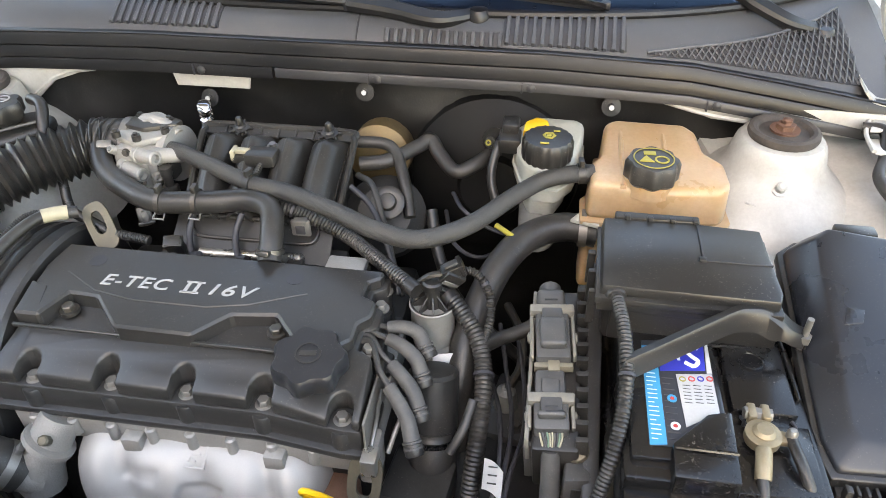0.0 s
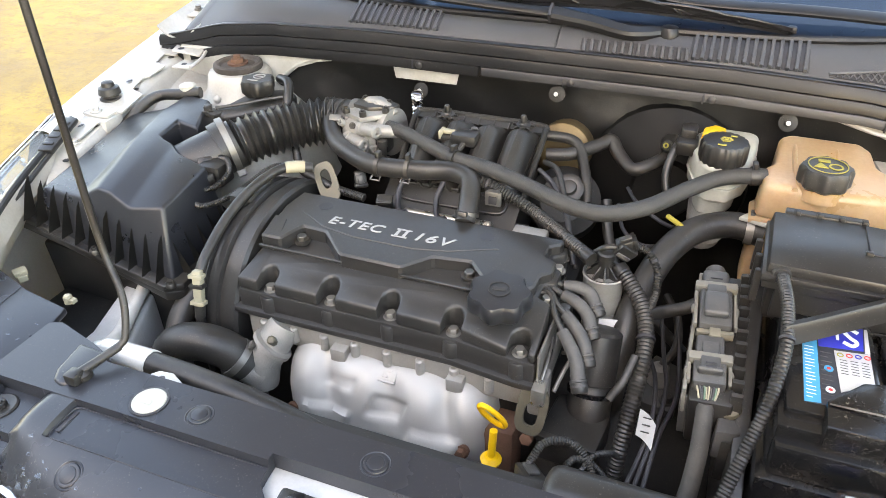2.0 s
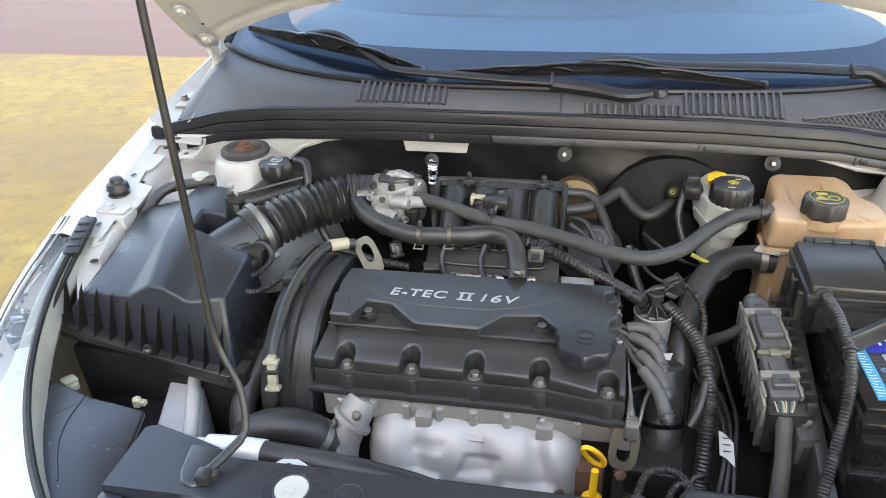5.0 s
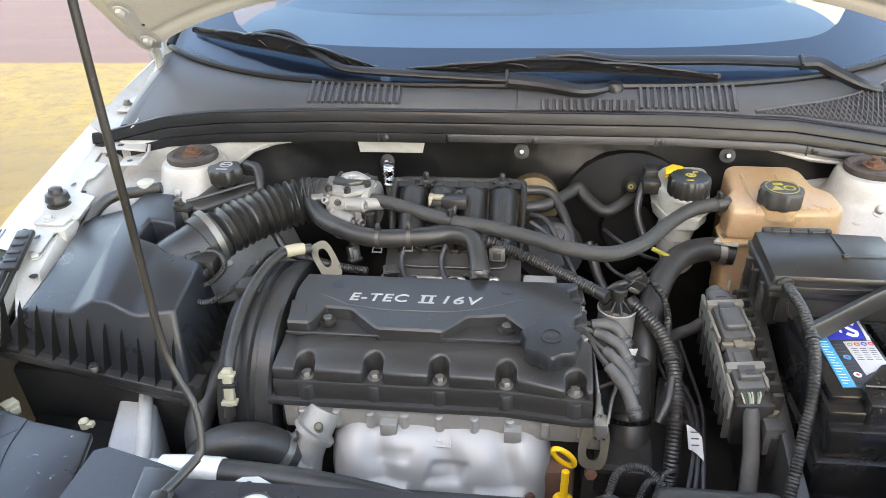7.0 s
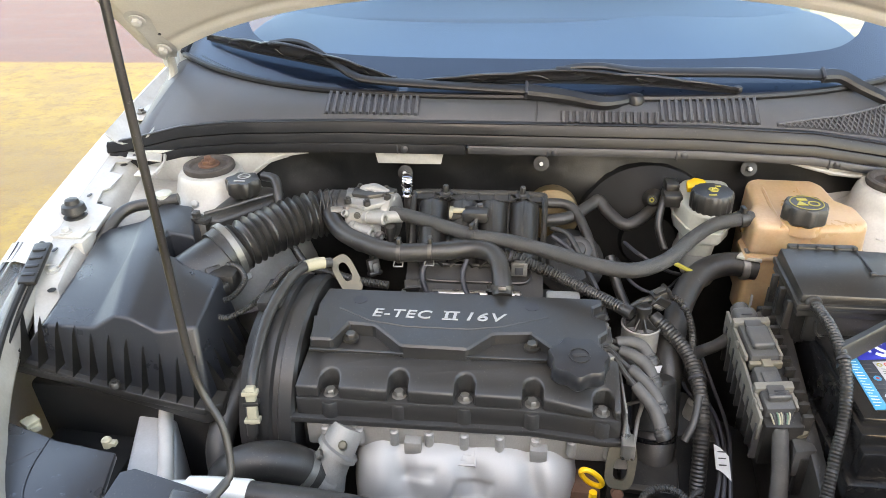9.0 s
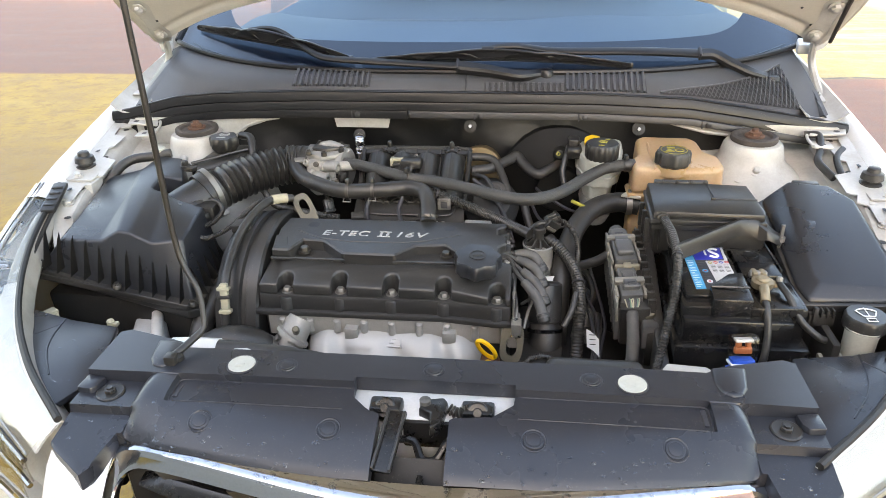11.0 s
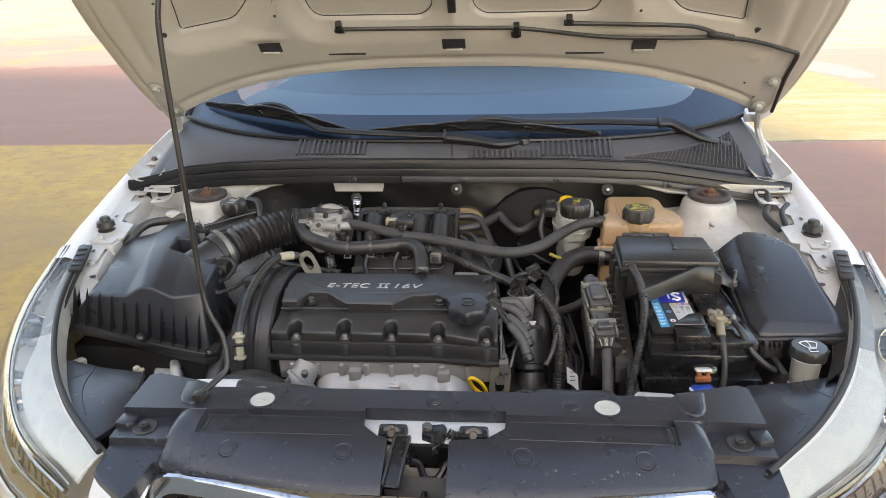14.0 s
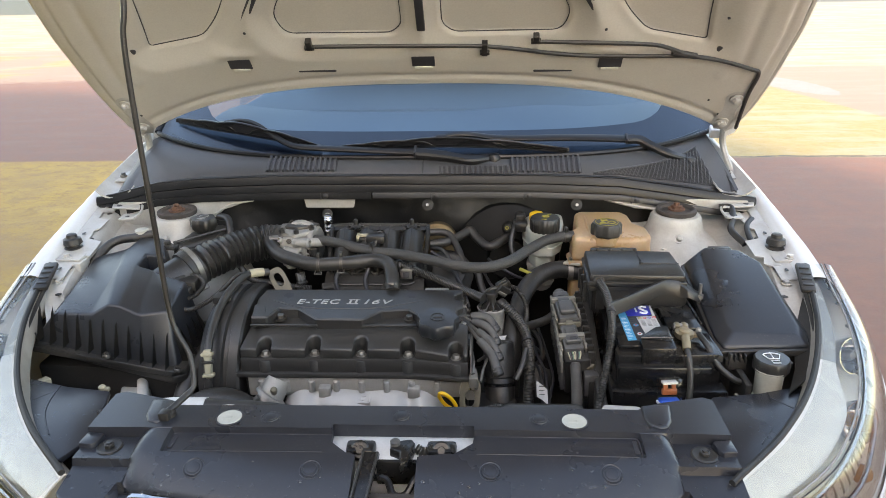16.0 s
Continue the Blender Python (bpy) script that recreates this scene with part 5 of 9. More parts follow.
part("lock", merge(box(-0.136, -0.110, -0.107, -0.098, 0.862, 0.868, 0.0015), box(-0.138, -0.132, -0.112, -0.094, 0.854, 0.868, 0.0015)), CREAM, ms, "white connector lock")
part("screw", merge(lathe([(0.008, 0.862), (0.008, 0.866)], 16, pose(-0.092, -0.080, -0.004)), lathe([(0.005, 0.866), (0.005, 0.870)], 6, pose(-0.092, -0.080, -0.004))), STEEL, ms)
part("tail", tube([(-0.096, -0.118, 0.856), (-0.098, -0.132, 0.850), (-0.100, -0.146, 0.842)], 0.004, 8, 4, wave=0.0006, pitch=0.003), BLACK, ms)
# sloping shroud plate with a moulded oblong frame
def plate_at(x, v):
    return Vector((x, -0.160 - 0.047 * v, 0.804 - 0.030 * v))


part("shroud_plate", grid_skin(16, 6, lambda u, v: plate_at(-0.197 + 0.205 * u, v), 0.004), BLACK, engine, "black plastic shroud with a moulded frame")
part("shroud_frame", tube([plate_at(x, v) + Vector((0, -0.001, 0.002)) for x, v in ((-0.09, 0.06), (-0.16, 0.07), (-0.176, 0.20), (-0.170, 0.46), (-0.155, 0.56), (-0.09, 0.56), (-0.03, 0.55), (-0.014, 0.46), (-0.012, 0.18), (-0.026, 0.06), (-0.09, 0.06))], 0.0024, 8, 6), BLACK, engine)
part("fuel_rail_shroud", box(-0.20, 0.025, -0.215, -0.165, 0.73, 0.770, 0.006), DARK, engine, "black fuel rail shroud")
part("fuel_rail", tube([(-0.154, -0.208, 0.779), (-0.10, -0.207, 0.779), (-0.026, -0.204, 0.779)], 0.0065, 12, 3), RAIL, engine, "bright metal fuel rail")
for x in (-0.192, -0.110, -0.031, 0.052):
    ij = part("injector", lathe([(0.0062, 0), (0.0062, 0.022), (0.0085, 0.023), (0.0085, 0.030), (0.005, 0.032)], 14, towards((x, -0.212, 0.752), (0, 0.35, 1))), RAIL, engine, "bright metal injector")
    part("seal_ring", lathe([(0.0064, 0), (0.0088, 0.002), (0.0088, 0.006), (0.0064, 0.008)], 14, towards((x, -0.214, 0.748), (0, 0.35, 1))), CAPYELLOW, ij, "yellow-green injector seal")
    part("latch", box(x - 0.010, x + 0.010, -0.219, -0.205, 0.770, 0.782, 0.003), BLACK, ij)
part("rail_label", box(0.012, 0.060, -0.235, -0.205, 0.778, 0.792, 0.003), ALU, engine, "pale injector bracket")

# throttle body
tb = part("throttle_body", lathe([(0.036, -0.040), (0.040, -0.036), (0.040, -0.028), (0.032, -0.024), (0.031, 0.014), (0.038, 0.020), (0.038, 0.032), (0.02, 0.034)], 28, towards((-0.262, -0.062, 0.832), (1, -0.18, 0.05))), ALU, engine, "cast aluminium throttle body")
part("casting", prism([(-0.302, 0.794), (-0.266, 0.790), (-0.250, 0.802), (-0.246, 0.832), (-0.254, 0.852), (-0.280, 0.862), (-0.303, 0.856), (-0.308, 0.82)], 0.046, 0.108, 0.006, 2, m=pose(0, 0, 0, 90)), ALU, tb, smooth=30)
for p_, d_, r_, l_ in (((-0.268, -0.106, 0.850), (0.9, -0.35, 0.1), 0.0095, 0.034), ((-0.290, -0.110, 0.832), (0.9, -0.40, -0.05), 0.0105, 0.036), ((-0.282, -0.108, 0.806), (-0.2, -0.9, 0.35), 0.0135, 0.010), ((-0.300, -0.100, 0.850), (-0.3, -0.7, 0.6), 0.006, 0.014), ((-0.256, -0.100, 0.818), (0.7, -0.7, 0.1), 0.007, 0.016)):
    part("nozzle", lathe([(r_ * 1.15, -0.004), (r_ * 1.15, 0.003), (r_, 0.004), (r_, l_ - 0.002), (r_ * 0.8, l_), (r_ * 0.55, l_), (r_ * 0.5, l_ - 0.006), (0.0, l_ - 0.006)], 18, towards(p_, d_)), ALU, tb)
for k, (x_, y_) in enumerate(((-0.300, -0.094), (-0.268, -0.100), (-0.240, -0.076), (-0.246, -0.050), (-0.290, -0.045))):
    part("cover_screw", merge(lathe([(0.0058, 0.868), (0.0058, 0.876)], 14, pose(x_, y_, 0)), lathe([(0.0035, 0.876), (0.0035, 0.879)], 6, pose(x_, y_, 0))), DARKSTEEL, tb)
part("cover_rim", prism([(-0.308, -0.088), (-0.272, -0.106), (-0.236, -0.082), (-0.232, -0.050), (-0.262, -0.034), (-0.302, -0.040)], 0.858, 0.868, 0.003), ALU, tb)
part("worm_housing", box(-0.010, 0.010, -0.006, 0.006, -0.005, 0.005, 0.002, m=pose(-0.318, -0.098, 0.856, 30, 0, 15)), STEEL, tb)
part("sensor_stem", merge(lathe([(0.006, 0), (0.006, 0.020), (0.008, 0.021), (0.008, 0.032), (0.005, 0.034)], 14, pose(-0.232, -0.112, 0.806)), box(-0.242, -0.222, -0.120, -0.104, 0.796, 0.810, 0.003)), BLACK, tb)
part("motor_housing", lathe([(0.020, 0), (0.020, 0.012), (0.015, 0.016), (0.006, 0.017), (0.005, 0.022)], 20, towards((-0.268, -0.050, 0.858), (0.3, -0.5, 1))), ALU, tb)
part("boss", box(-0.288, -0.248, -0.103, -0.085, 0.834, 0.858, 0.005), ALU, tb)
for a, c in ((-0.283, 0.853), (-0.251, 0.852), (-0.285, 0.800), (-0.262, 0.798)):
    part("screw", merge(lathe([(0.0055, 0), (0.0055, 0.004)], 12, towards((a, -0.106, c), (0, -1, 0.3))), lathe([(0.004, 0.004), (0.004, 0.007)], 6, towards((a, -0.106, c), (0, -1, 0.3)))), DARKSTEEL, tb)
part("top_cover", prism([(-0.300, -0.070), (-0.270, -0.078), (-0.232, -0.062), (-0.228, -0.048), (-0.262, -0.034), (-0.298, -0.044)], 0.866, 0.874, 0.002), DARKSTEEL, tb, "stamped metal top cover")
part("connector_box", box(-0.252, -0.226, -0.104, -0.080, 0.812, 0.836, 0.004), BLACK, tb)
part("lower_flange", box(-0.292, -0.256, -0.112, -0.09, 0.795, 0.84, 0.006), ALU, tb)
part("stub", tube([(-0.255, -0.098, 0.848), (-0.235, -0.100, 0.848), (-0.215, -0.092, 0.846)], 0.010, 12, 3), ALU, tb)
part("stub", tube([(-0.295, -0.045, 0.862), (-0.275, -0.050, 0.872), (-0.250, -0.056, 0.870), (-0.232, -0.062, 0.858)], 0.009, 12, 4), ALU, tb)
part("bore", lathe([(0.010, 0), (0.012, 0.004), (0.012, 0.006), (0.008, 0.007), (0.007, 0.002)], 18, towards((-0.274, -0.112, 0.812), (0, -1, 0.35))), STEEL, tb)
part("filler_stem", lathe([(0.0060, 0.70), (0.0060, 0.838), (0.008, 0.840), (0.008, 0.846)], 12, pose(-0.222, 0.007, 0)), STEEL, engine)
part("filler_spring", tube([(-0.222, 0.006, 0.838), (-0.221, 0.004, 0.858), (-0.219, 0.000, 0.876)], 0.0085, 14, 6, wave=0.0018, pitch=0.006), CHROME, engine, "corrugated metal vacuum nozzle")

# ignition: coil, leads, valve
VX, VY = 0.144, -0.248
ev = part("egr_valve", lathe([(0.022, 0.700), (0.0245, 0.712), (0.0250, 0.722), (0.0258, 0.726), (0.0258, 0.764), (0.0275, 0.767), (0.0275, 0.770), (0.0255, 0.7715), (0.0235, 0.7705), (0.0230, 0.7655), (0.0, 0.7655)], 36, pose(VX, VY, 0)), VALVE, engine, "pale grey round exhaust valve body")
hub = part("valve_head", lathe([(0.0100, 0.765), (0.0085, 0.780), (0.0075, 0.790), (0.0115, 0.7915), (0.0115, 0.800), (0.009, 0.802), (0.0, 0.802)], 24, pose(VX, VY, 0)), BLACK, ev, "black connector tower")
for a in range(8):
    part("rib", prism([(0.006, -0.001), (0.0225, -0.001), (0.0225, 0.001), (0.006, 0.001)], 0.7655, 0.780, 0.0003, 1, top=lambda x, y: 0.784 - 0.85 * (x - 0.006), m=pose(VX, VY, 0, 0, 0, 45 * a + 12)), BLACK, ev)
part("seat_ring", lathe([(0.0235, 0.7705), (0.0262, 0.7722), (0.0262, 0.7705)], 36, pose(VX, VY, 0)), BLACK, ev)
part("plug", box(-0.013, 0.013, -0.009, 0.009, 0.0, 0.022, 0.003, m=pose(VX + 0.014, VY + 0.010, 0.795, 20, 35, 25)), BLACK, hub)
part("plug_lock", box(-0.010, 0.010, -0.0105, -0.008, 0.004, 0.010, 0.001, m=pose(VX + 0.014, VY + 0.010, 0.795, 20, 35, 25)), STEEL, hub)
part("valve_flange", prism([(0.125, -0.285), (0.150, -0.300), (0.178, -0.290), (0.176, -0.262), (0.140, -0.255)], 0.690, 0.716, 0.004), VALVE, ev, "cast valve flange")
part("tag", box(-0.012, 0.012, -0.001, 0.001, -0.009, 0.009, 0.0005, m=pose(0.162, -0.290, 0.718, -30, 0, 12)), LABEL, ev, "white paper label")
coil = part("ignition_coil", lathe([(0.020, -0.004), (0.0265, 0.0), (0.0275, 0.004), (0.0275, 0.060), (0.0262, 0.062), (0.0262, 0.068), (0.0285, 0.070), (0.0285, 0.132), (0.0245, 0.136), (0.0, 0.137)], 32, towards((0.160, -0.375, 0.610), (-0.03, 0.42, 0.90))), COIL, engine, "black round ignition coil")
part("coil_band", lathe([(0.0278, 0.052), (0.0300, 0.053), (0.0300, 0.058), (0.0278, 0.059)], 32, towards((0.160, -0.375, 0.610), (-0.03, 0.42, 0.90))), GLOSSBLACK, coil)
part("coil_shelf", prism([(0.108, -0.430), (0.182, -0.434), (0.190, -0.372), (0.180, -0.345), (0.118, -0.350)], 0.600, 0.642, 0.006), COIL, coil)
part("coil_bracket", prism([(0.106, -0.436), (0.150, -0.440), (0.150, -0.430), (0.106, -0.426)], 0.642, 0.650, 0.001), DARKSTEEL, coil)
for k, (a, m1, m2, e) in enumerate((
        ((0.104, -0.303, 0.776), (0.120, -0.301, 0.777), (0.137, -0.303, 0.772), (0.149, -0.316, 0.758)),
        ((0.107, -0.318, 0.774), (0.123, -0.324, 0.772), (0.140, -0.334, 0.764), (0.150, -0.348, 0.748)),
        ((0.117, -0.350, 0.770), (0.128, -0.358, 0.765), (0.143, -0.370, 0.754), (0.153, -0.386, 0.738)),
        ((0.120, -0.378, 0.767), (0.130, -0.388, 0.760), (0.143, -0.402, 0.748), (0.152, -0.420, 0.728)))):
    n0 = (0.070 + 0.003 * k, -0.316 - 0.006 * k, 0.782)
    ld = part("spark_lead", tube([n0, (0.084 + 0.003 * k, -0.311 - 0.008 * k, 0.784), Vector(a).lerp(Vector(n0), 0.3) + Vector((0, 0, 0.004)), a], 0.0036, 8, 6), RUBBER, engine, "dusty grey spark plug lead")
    part("boot", tube([a, m1, m2, e], 0.0072, 12, 8, taper=0.0088), BOOT, ld, "grey rubber boot")
    d_ = (Vector(e) - Vector(m2)).normalized()
    for q_ in (0.0, 0.006):
        part("boot_ring", lathe([(0.0086, -0.0016), (0.0102, -0.001), (0.0102, 0.001), (0.0086, 0.0016)], 16, towards(Vector(e) - d_ * q_, d_)), BOOT, ld)
    part("tower", lathe([(0.0098, -0.004), (0.0098, 0.006), (0.0085, 0.008)], 16, towards(e, d_)), COIL, coil)
part("wire_clip", tube([(0.106, -0.36, 0.74), (0.110, -0.40, 0.735), (0.109, -0.425, 0.72), (0.112, -0.43, 0.69)], 0.0022, 8, 5), STEEL, engine)
part("side_plate", box(0.1035, 0.1065, -0.428, -0.34, 0.700, 0.765, 0.001), STEEL, engine, "bright gasket edge plate")
part("corner_lug", box(0.100, 0.116, -0.446, -0.424, 0.704, 0.728, 0.002, m=Matrix.Translation((0.002, 0.002, 0.0))), RAIL, engine)

# ---- hoses and looms (each a thing of its own) ----
def hose(name, pts, r, mat, label, category="hose", seg=12, steps=8, **kw):
    ob = part(name, tube(pts, r, seg, steps, **kw), mat)
    return tagged(ob, label, category)


def band(ob, p, d, r, mat=None, w=0.010):
    """Spring clamp round a hose, with two ears."""
    m = towards(p, d)
    if p[2] < 0.835 and abs(p[1] + 0.176) < 0.004:
        part("clamp_ear", tube([Vector(p) + Vector(q) for q in ((-0.006, -0.010, -0.010), (-0.007, -0.018, -0.014), (0.007, -0.018, -0.014), (0.006, -0.010, -0.010))], 0.0014, 6, 2, straight=True), STEEL, ob)
    c = part("clamp", merge(lathe([(r, -w / 2), (r + 0.0018, -w / 2), (r + 0.0018, w / 2), (r, w / 2)], 20, towards(p, d)), box(-0.006, 0.006, r, r + 0.009, -0.003, 0.003, 0.001, m=towards(p, d))), mat or STEEL, ob, "spring steel hose clamp")
    return c


h = hose("vent_hose", [(-0.247, -0.078, 0.846), (-0.215, -0.092, 0.850), (-0.160, -0.120, 0.850), (-0.10, -0.147, 0.846), (-0.04, -0.163, 0.846), (0.028, -0.196, 0.846), (0.076, -0.222, 0.846), (0.128, -0.232, 0.846), (0.178, -0.196, 0.844), (0.225, -0.132, 0.846), (0.262, -0.100, 0.853), (0.300, -0.088, 0.857), (0.318, -0.084, 0.857)], 0.0108, BRAID, "long braided black coolant vent hose", seg=14)
band(h, (0.304, -0.087, 0.857), (1, 0.15, 0.1), 0.0112, BLACK)
band(h, (-0.100, -0.147, 0.846), (1, -0.35, 0), 0.0112, BLACK)
h = hose("breather_hose", [(-0.342, -0.062, 0.862), (-0.328, -0.098, 0.846), (-0.304, -0.130, 0.836), (-0.268, -0.155, 0.832), (-0.214, -0.178, 0.830), (-0.146, -0.174, 0.832), (-0.098, -0.166, 0.834), (-0.066, -0.178, 0.832), (-0.054, -0.210, 0.822), (-0.050, -0.240, 0.80)], 0.0140, RUBBER, "grey rubber crankcase breather hose", seg=14)
band(h, (-0.206, -0.178, 0.830), (1, 0, 0), 0.0148, DARKSTEEL, 0.006)
band(h, (-0.160, -0.175, 0.832), (1, 0.05, 0), 0.0148, DARKSTEEL, 0.006)
band(h, (-0.051, -0.228, 0.808), (0, -0.5, -1), 0.0148, DARKSTEEL, 0.006)
h = hose("lower_radiator_hose", [(-0.282, -0.456, 0.655), (-0.304, -0.466, 0.684), (-0.335, -0.476, 0.696), (-0.370, -0.482, 0.684), (-0.394, -0.478, 0.640), (-0.40, -0.450, 0.56)], 0.0255, RUBBER, "thick black radiator hose", seg=18)
band(h, (-0.292, -0.461, 0.668), (-0.6, -0.25, 0.7), 0.0262)
h = hose("upper_coolant_hose", [(0.330, -0.110, 0.785), (0.29, -0.108, 0.790), (0.245, -0.130, 0.785), (0.212, -0.180, 0.77), (0.192, -0.235, 0.74), (0.182, -0.29, 0.70), (0.178, -0.33, 0.62)], 0.0185, RUBBER, "black coolant tank hose", seg=16)
band(h, (0.312, -0.109, 0.788), (1, 0, 0), 0.0192)
h = hose("booster_hose", [(0.012, -0.045, 0.822), (0.05, -0.035, 0.825), (0.085, 0.0, 0.83), (0.100, 0.012, 0.834), (0.115, -0.005, 0.822), (0.140, -0.03, 0.812), (0.165, -0.02, 0.818), (0.192, 0.010, 0.826)], 0.010, RUBBER, "black vacuum hose to the brake booster")
h = hose("heater_hose", [(0.00, -0.02, 0.842), (0.05, -0.02, 0.838), (0.075, -0.06, 0.815), (0.09, -0.10, 0.78)], 0.008, RUBBER, "thin black heater hose")
h = hose("side_hose", [(-0.395, -0.30, 0.72), (-0.41, -0.36, 0.70), (-0.42, -0.42, 0.66), (-0.40, -0.46, 0.60)], 0.018, RUBBER, "dark rubber hose beside the belt cover")
pipe = hose("air_conditioning_pipe", [(-0.532, -0.335, 0.672), (-0.518, -0.365, 0.674), (-0.492, -0.420, 0.677), (-0.458, -0.490, 0.684), (-0.428, -0.545, 0.712), (-0.395, -0.570, 0.745), (-0.372, -0.577, 0.754)], 0.0100, ACHOSE, "silver foil-wrapped air conditioning pipe", "pipe")
part("hose_end", tube([(-0.376, -0.576, 0.754), (-0.350, -0.577, 0.755), (-0.306, -0.579, 0.755)], 0.0135, 16, 3, taper=0.0162), ACHOSE, pipe, "pale crimped hose end")
part("rubber_run", tube([(-0.312, -0.579, 0.755), (-0.225, -0.583, 0.753), (-0.15, -0.586, 0.744), (-0.09, -0.588, 0.728), (-0.02, -0.585, 0.690), (0.03, -0.58, 0.64)], 0.0150, 16, 6), RUBBER, pipe, "black rubber run")



def loom(pts, r, label, wave=0.0008, pitch=0.0042):
    """Split conduit with tape at both ends and a tie."""
    ob = hose("wiring_loom", pts, r, BLACK, label, "wiring", 12, 8, wave=wave, pitch=pitch)
    sp = spline(pts, 8)
    for a, c in ((0, 3), (len(sp) - 4, len(sp) - 1)):
        part("tape", tube(sp[a:c + 1], r * 1.12, 10, 2), RUBBER, ob, "cloth tape wrap")
    k = len(sp) * 2 // 5
    part("cable_tie", lathe([(r * 1.05, -0.0016), (r * 1.22, -0.0016), (r * 1.22, 0.0016), (r * 1.05, 0.0016)], 16, towards(sp[k], sp[k + 1] - sp[k])), INK, ob)
    return ob


loom([(-0.19, -0.168, 0.826), (-0.14, -0.166, 0.830), (-0.06, -0.164, 0.826), (-0.02, -0.166, 0.815), (0.031, -0.180, 0.80), (0.094, -0.230, 0.795), (0.128, -0.258, 0.792)], 0.0085, "black corrugated loom across the intake")
loom([(0.160, -0.240, 0.776), (0.180, -0.258, 0.766), (0.200, -0.282, 0.752), (0.210, -0.310, 0.737), (0.213, -0.345, 0.720), (0.211, -0.380, 0.690), (0.208, -0.408, 0.650), (0.206, -0.425, 0.60), (0.21, -0.43, 0.55)], 0.0098, "thick black corrugated loom dropping beside the coil", 0.0007, 0.0050)
loom([(0.168, -0.232, 0.806), (0.190, -0.226, 0.800), (0.207, -0.236, 0.782), (0.212, -0.258, 0.764), (0.208, -0.285, 0.752)], 0.0046, "thin corrugated loom at the valve")
hose("taped_loom", [(0.206, -0.290, 0.748), (0.225, -0.268, 0.742), (0.250, -0.255, 0.745), (0.270, -0.245, 0.755)], 0.0085, RUBBER, "cloth-taped wiring loom behind the coil", "wiring")
loom([(-0.470, -0.222, 0.822), (-0.442, -0.226, 0.825), (-0.420, -0.252, 0.818), (-0.430, -0.278, 0.806), (-0.456, -0.290, 0.798), (-0.453, -0.305, 0.794), (-0.427, -0.314, 0.794), (-0.400, -0.292, 0.800), (-0.376, -0.258, 0.815), (-0.361, -0.226, 0.825), (-0.336, -0.216, 0.828)], 0.0042, "thin corrugated loom looping from the air duct", 0.0006, 0.003)
part_ = tagged(part("duct_sensor", merge(lathe([(0.012, 0), (0.012, 0.010), (0.009, 0.014)], 18, towards((-0.482, -0.226, 0.808), (0.5, -0.6, 0.6))), box(-0.011, 0.011, -0.008, 0.008, 0.010, 0.026, 0.002, m=towards((-0.482, -0.226, 0.808), (0.5, -0.6, 0.6)))), BLACK), "black air temperature sensor in the filter outlet", "sensor")
h = hose("belt_cover_loom", [(-0.303, -0.206, 0.825), (-0.334, -0.230, 0.831), (-0.352, -0.275, 0.825), (-0.362, -0.330, 0.808), (-0.362, -0.385, 0.785), (-0.360, -0.420, 0.760), (-0.362, -0.436, 0.70)], 0.0072, RUBBER, "taped wiring loom along the belt cover", "wiring")
part("tape_wrap", tube([(-0.312, -0.212, 0.8275), (-0.322, -0.219, 0.8295), (-0.334, -0.230, 0.831)], 0.0088, 12, 4), CREAM, h, "cream tape wrap")
hose("pulsation_wire", [(0.02, -0.12, 0.835), (0.05, -0.14, 0.82), (0.08, -0.19, 0.80), (0.10, -0.23, 0.76)], 0.0035, INK, "thin black wire over the intake", "wiring")
for x in (-0.165, -0.105):
    hose("injector_wire", [(x, -0.175, 0.82), (x - 0.006, -0.19, 0.80), (x + 0.004, -0.215, 0.785), (x + 0.02, -0.225, 0.79)], 0.004, INK, "thin black injector wire", "wiring")
part_ = part("alternator", lathe([(0.05, 0), (0.055, 0.01), (0.055, 0.05), (0.04, 0.06), (0.036, 0.064), (0.012, 0.066)], 28, towards((0.048, -0.050, 0.735), (0.1, -0.7, 0.7))), DARK)
tagged(part_, "dark ribbed pump body behind the intake", "pump")
part("spool", lathe([(0.012, 0.060), (0.020, 0.066), (0.022, 0.070), (0.018, 0.072), (0.012, 0.071), (0.010, 0.078), (0.006, 0.079)], 24, towards((0.055, -0.055, 0.755), (0.1, -0.7, 0.7))), BLACK, part_)
part("gold_canister", lathe([(0.04, 0), (0.045, 0.01), (0.045, 0.05), (0.03, 0.06)], 24, towards((0.025, 0.058, 0.795), (0, -1, 0.2))), CANISTER, part_, "dull gold canister")

# ---- small fittings round the engine ----
def plug(at, d, w, h, l, label, mat=None):
    """A wiring plug with a latch and a short tail."""
    m = towards(at, d)
    ob = tagged(part("wiring_plug", box(-w / 2, w / 2, -h / 2, h / 2, 0, l, 0.002, m=m), mat or BLACK), label, "wiring plug")
    part("latch", box(-w * 0.25, w * 0.25, h / 2, h / 2 + 0.003, l * 0.2, l * 0.8, 0.001, m=m), GREY, ob)
    part("collar", box(-w * 0.58, w * 0.58, -h * 0.58, h * 0.58, l * 0.75, l * 0.95, 0.001, m=m), mat or BLACK, ob)
    tail = m @ Vector((0, 0, 0)), m @ Vector((0, 0.004, -0.014)), m @ Vector((0.006, -0.004, -0.03))
    part("tail", tube([*tail], 0.004, 8, 4), RUBBER, ob)
    return ob


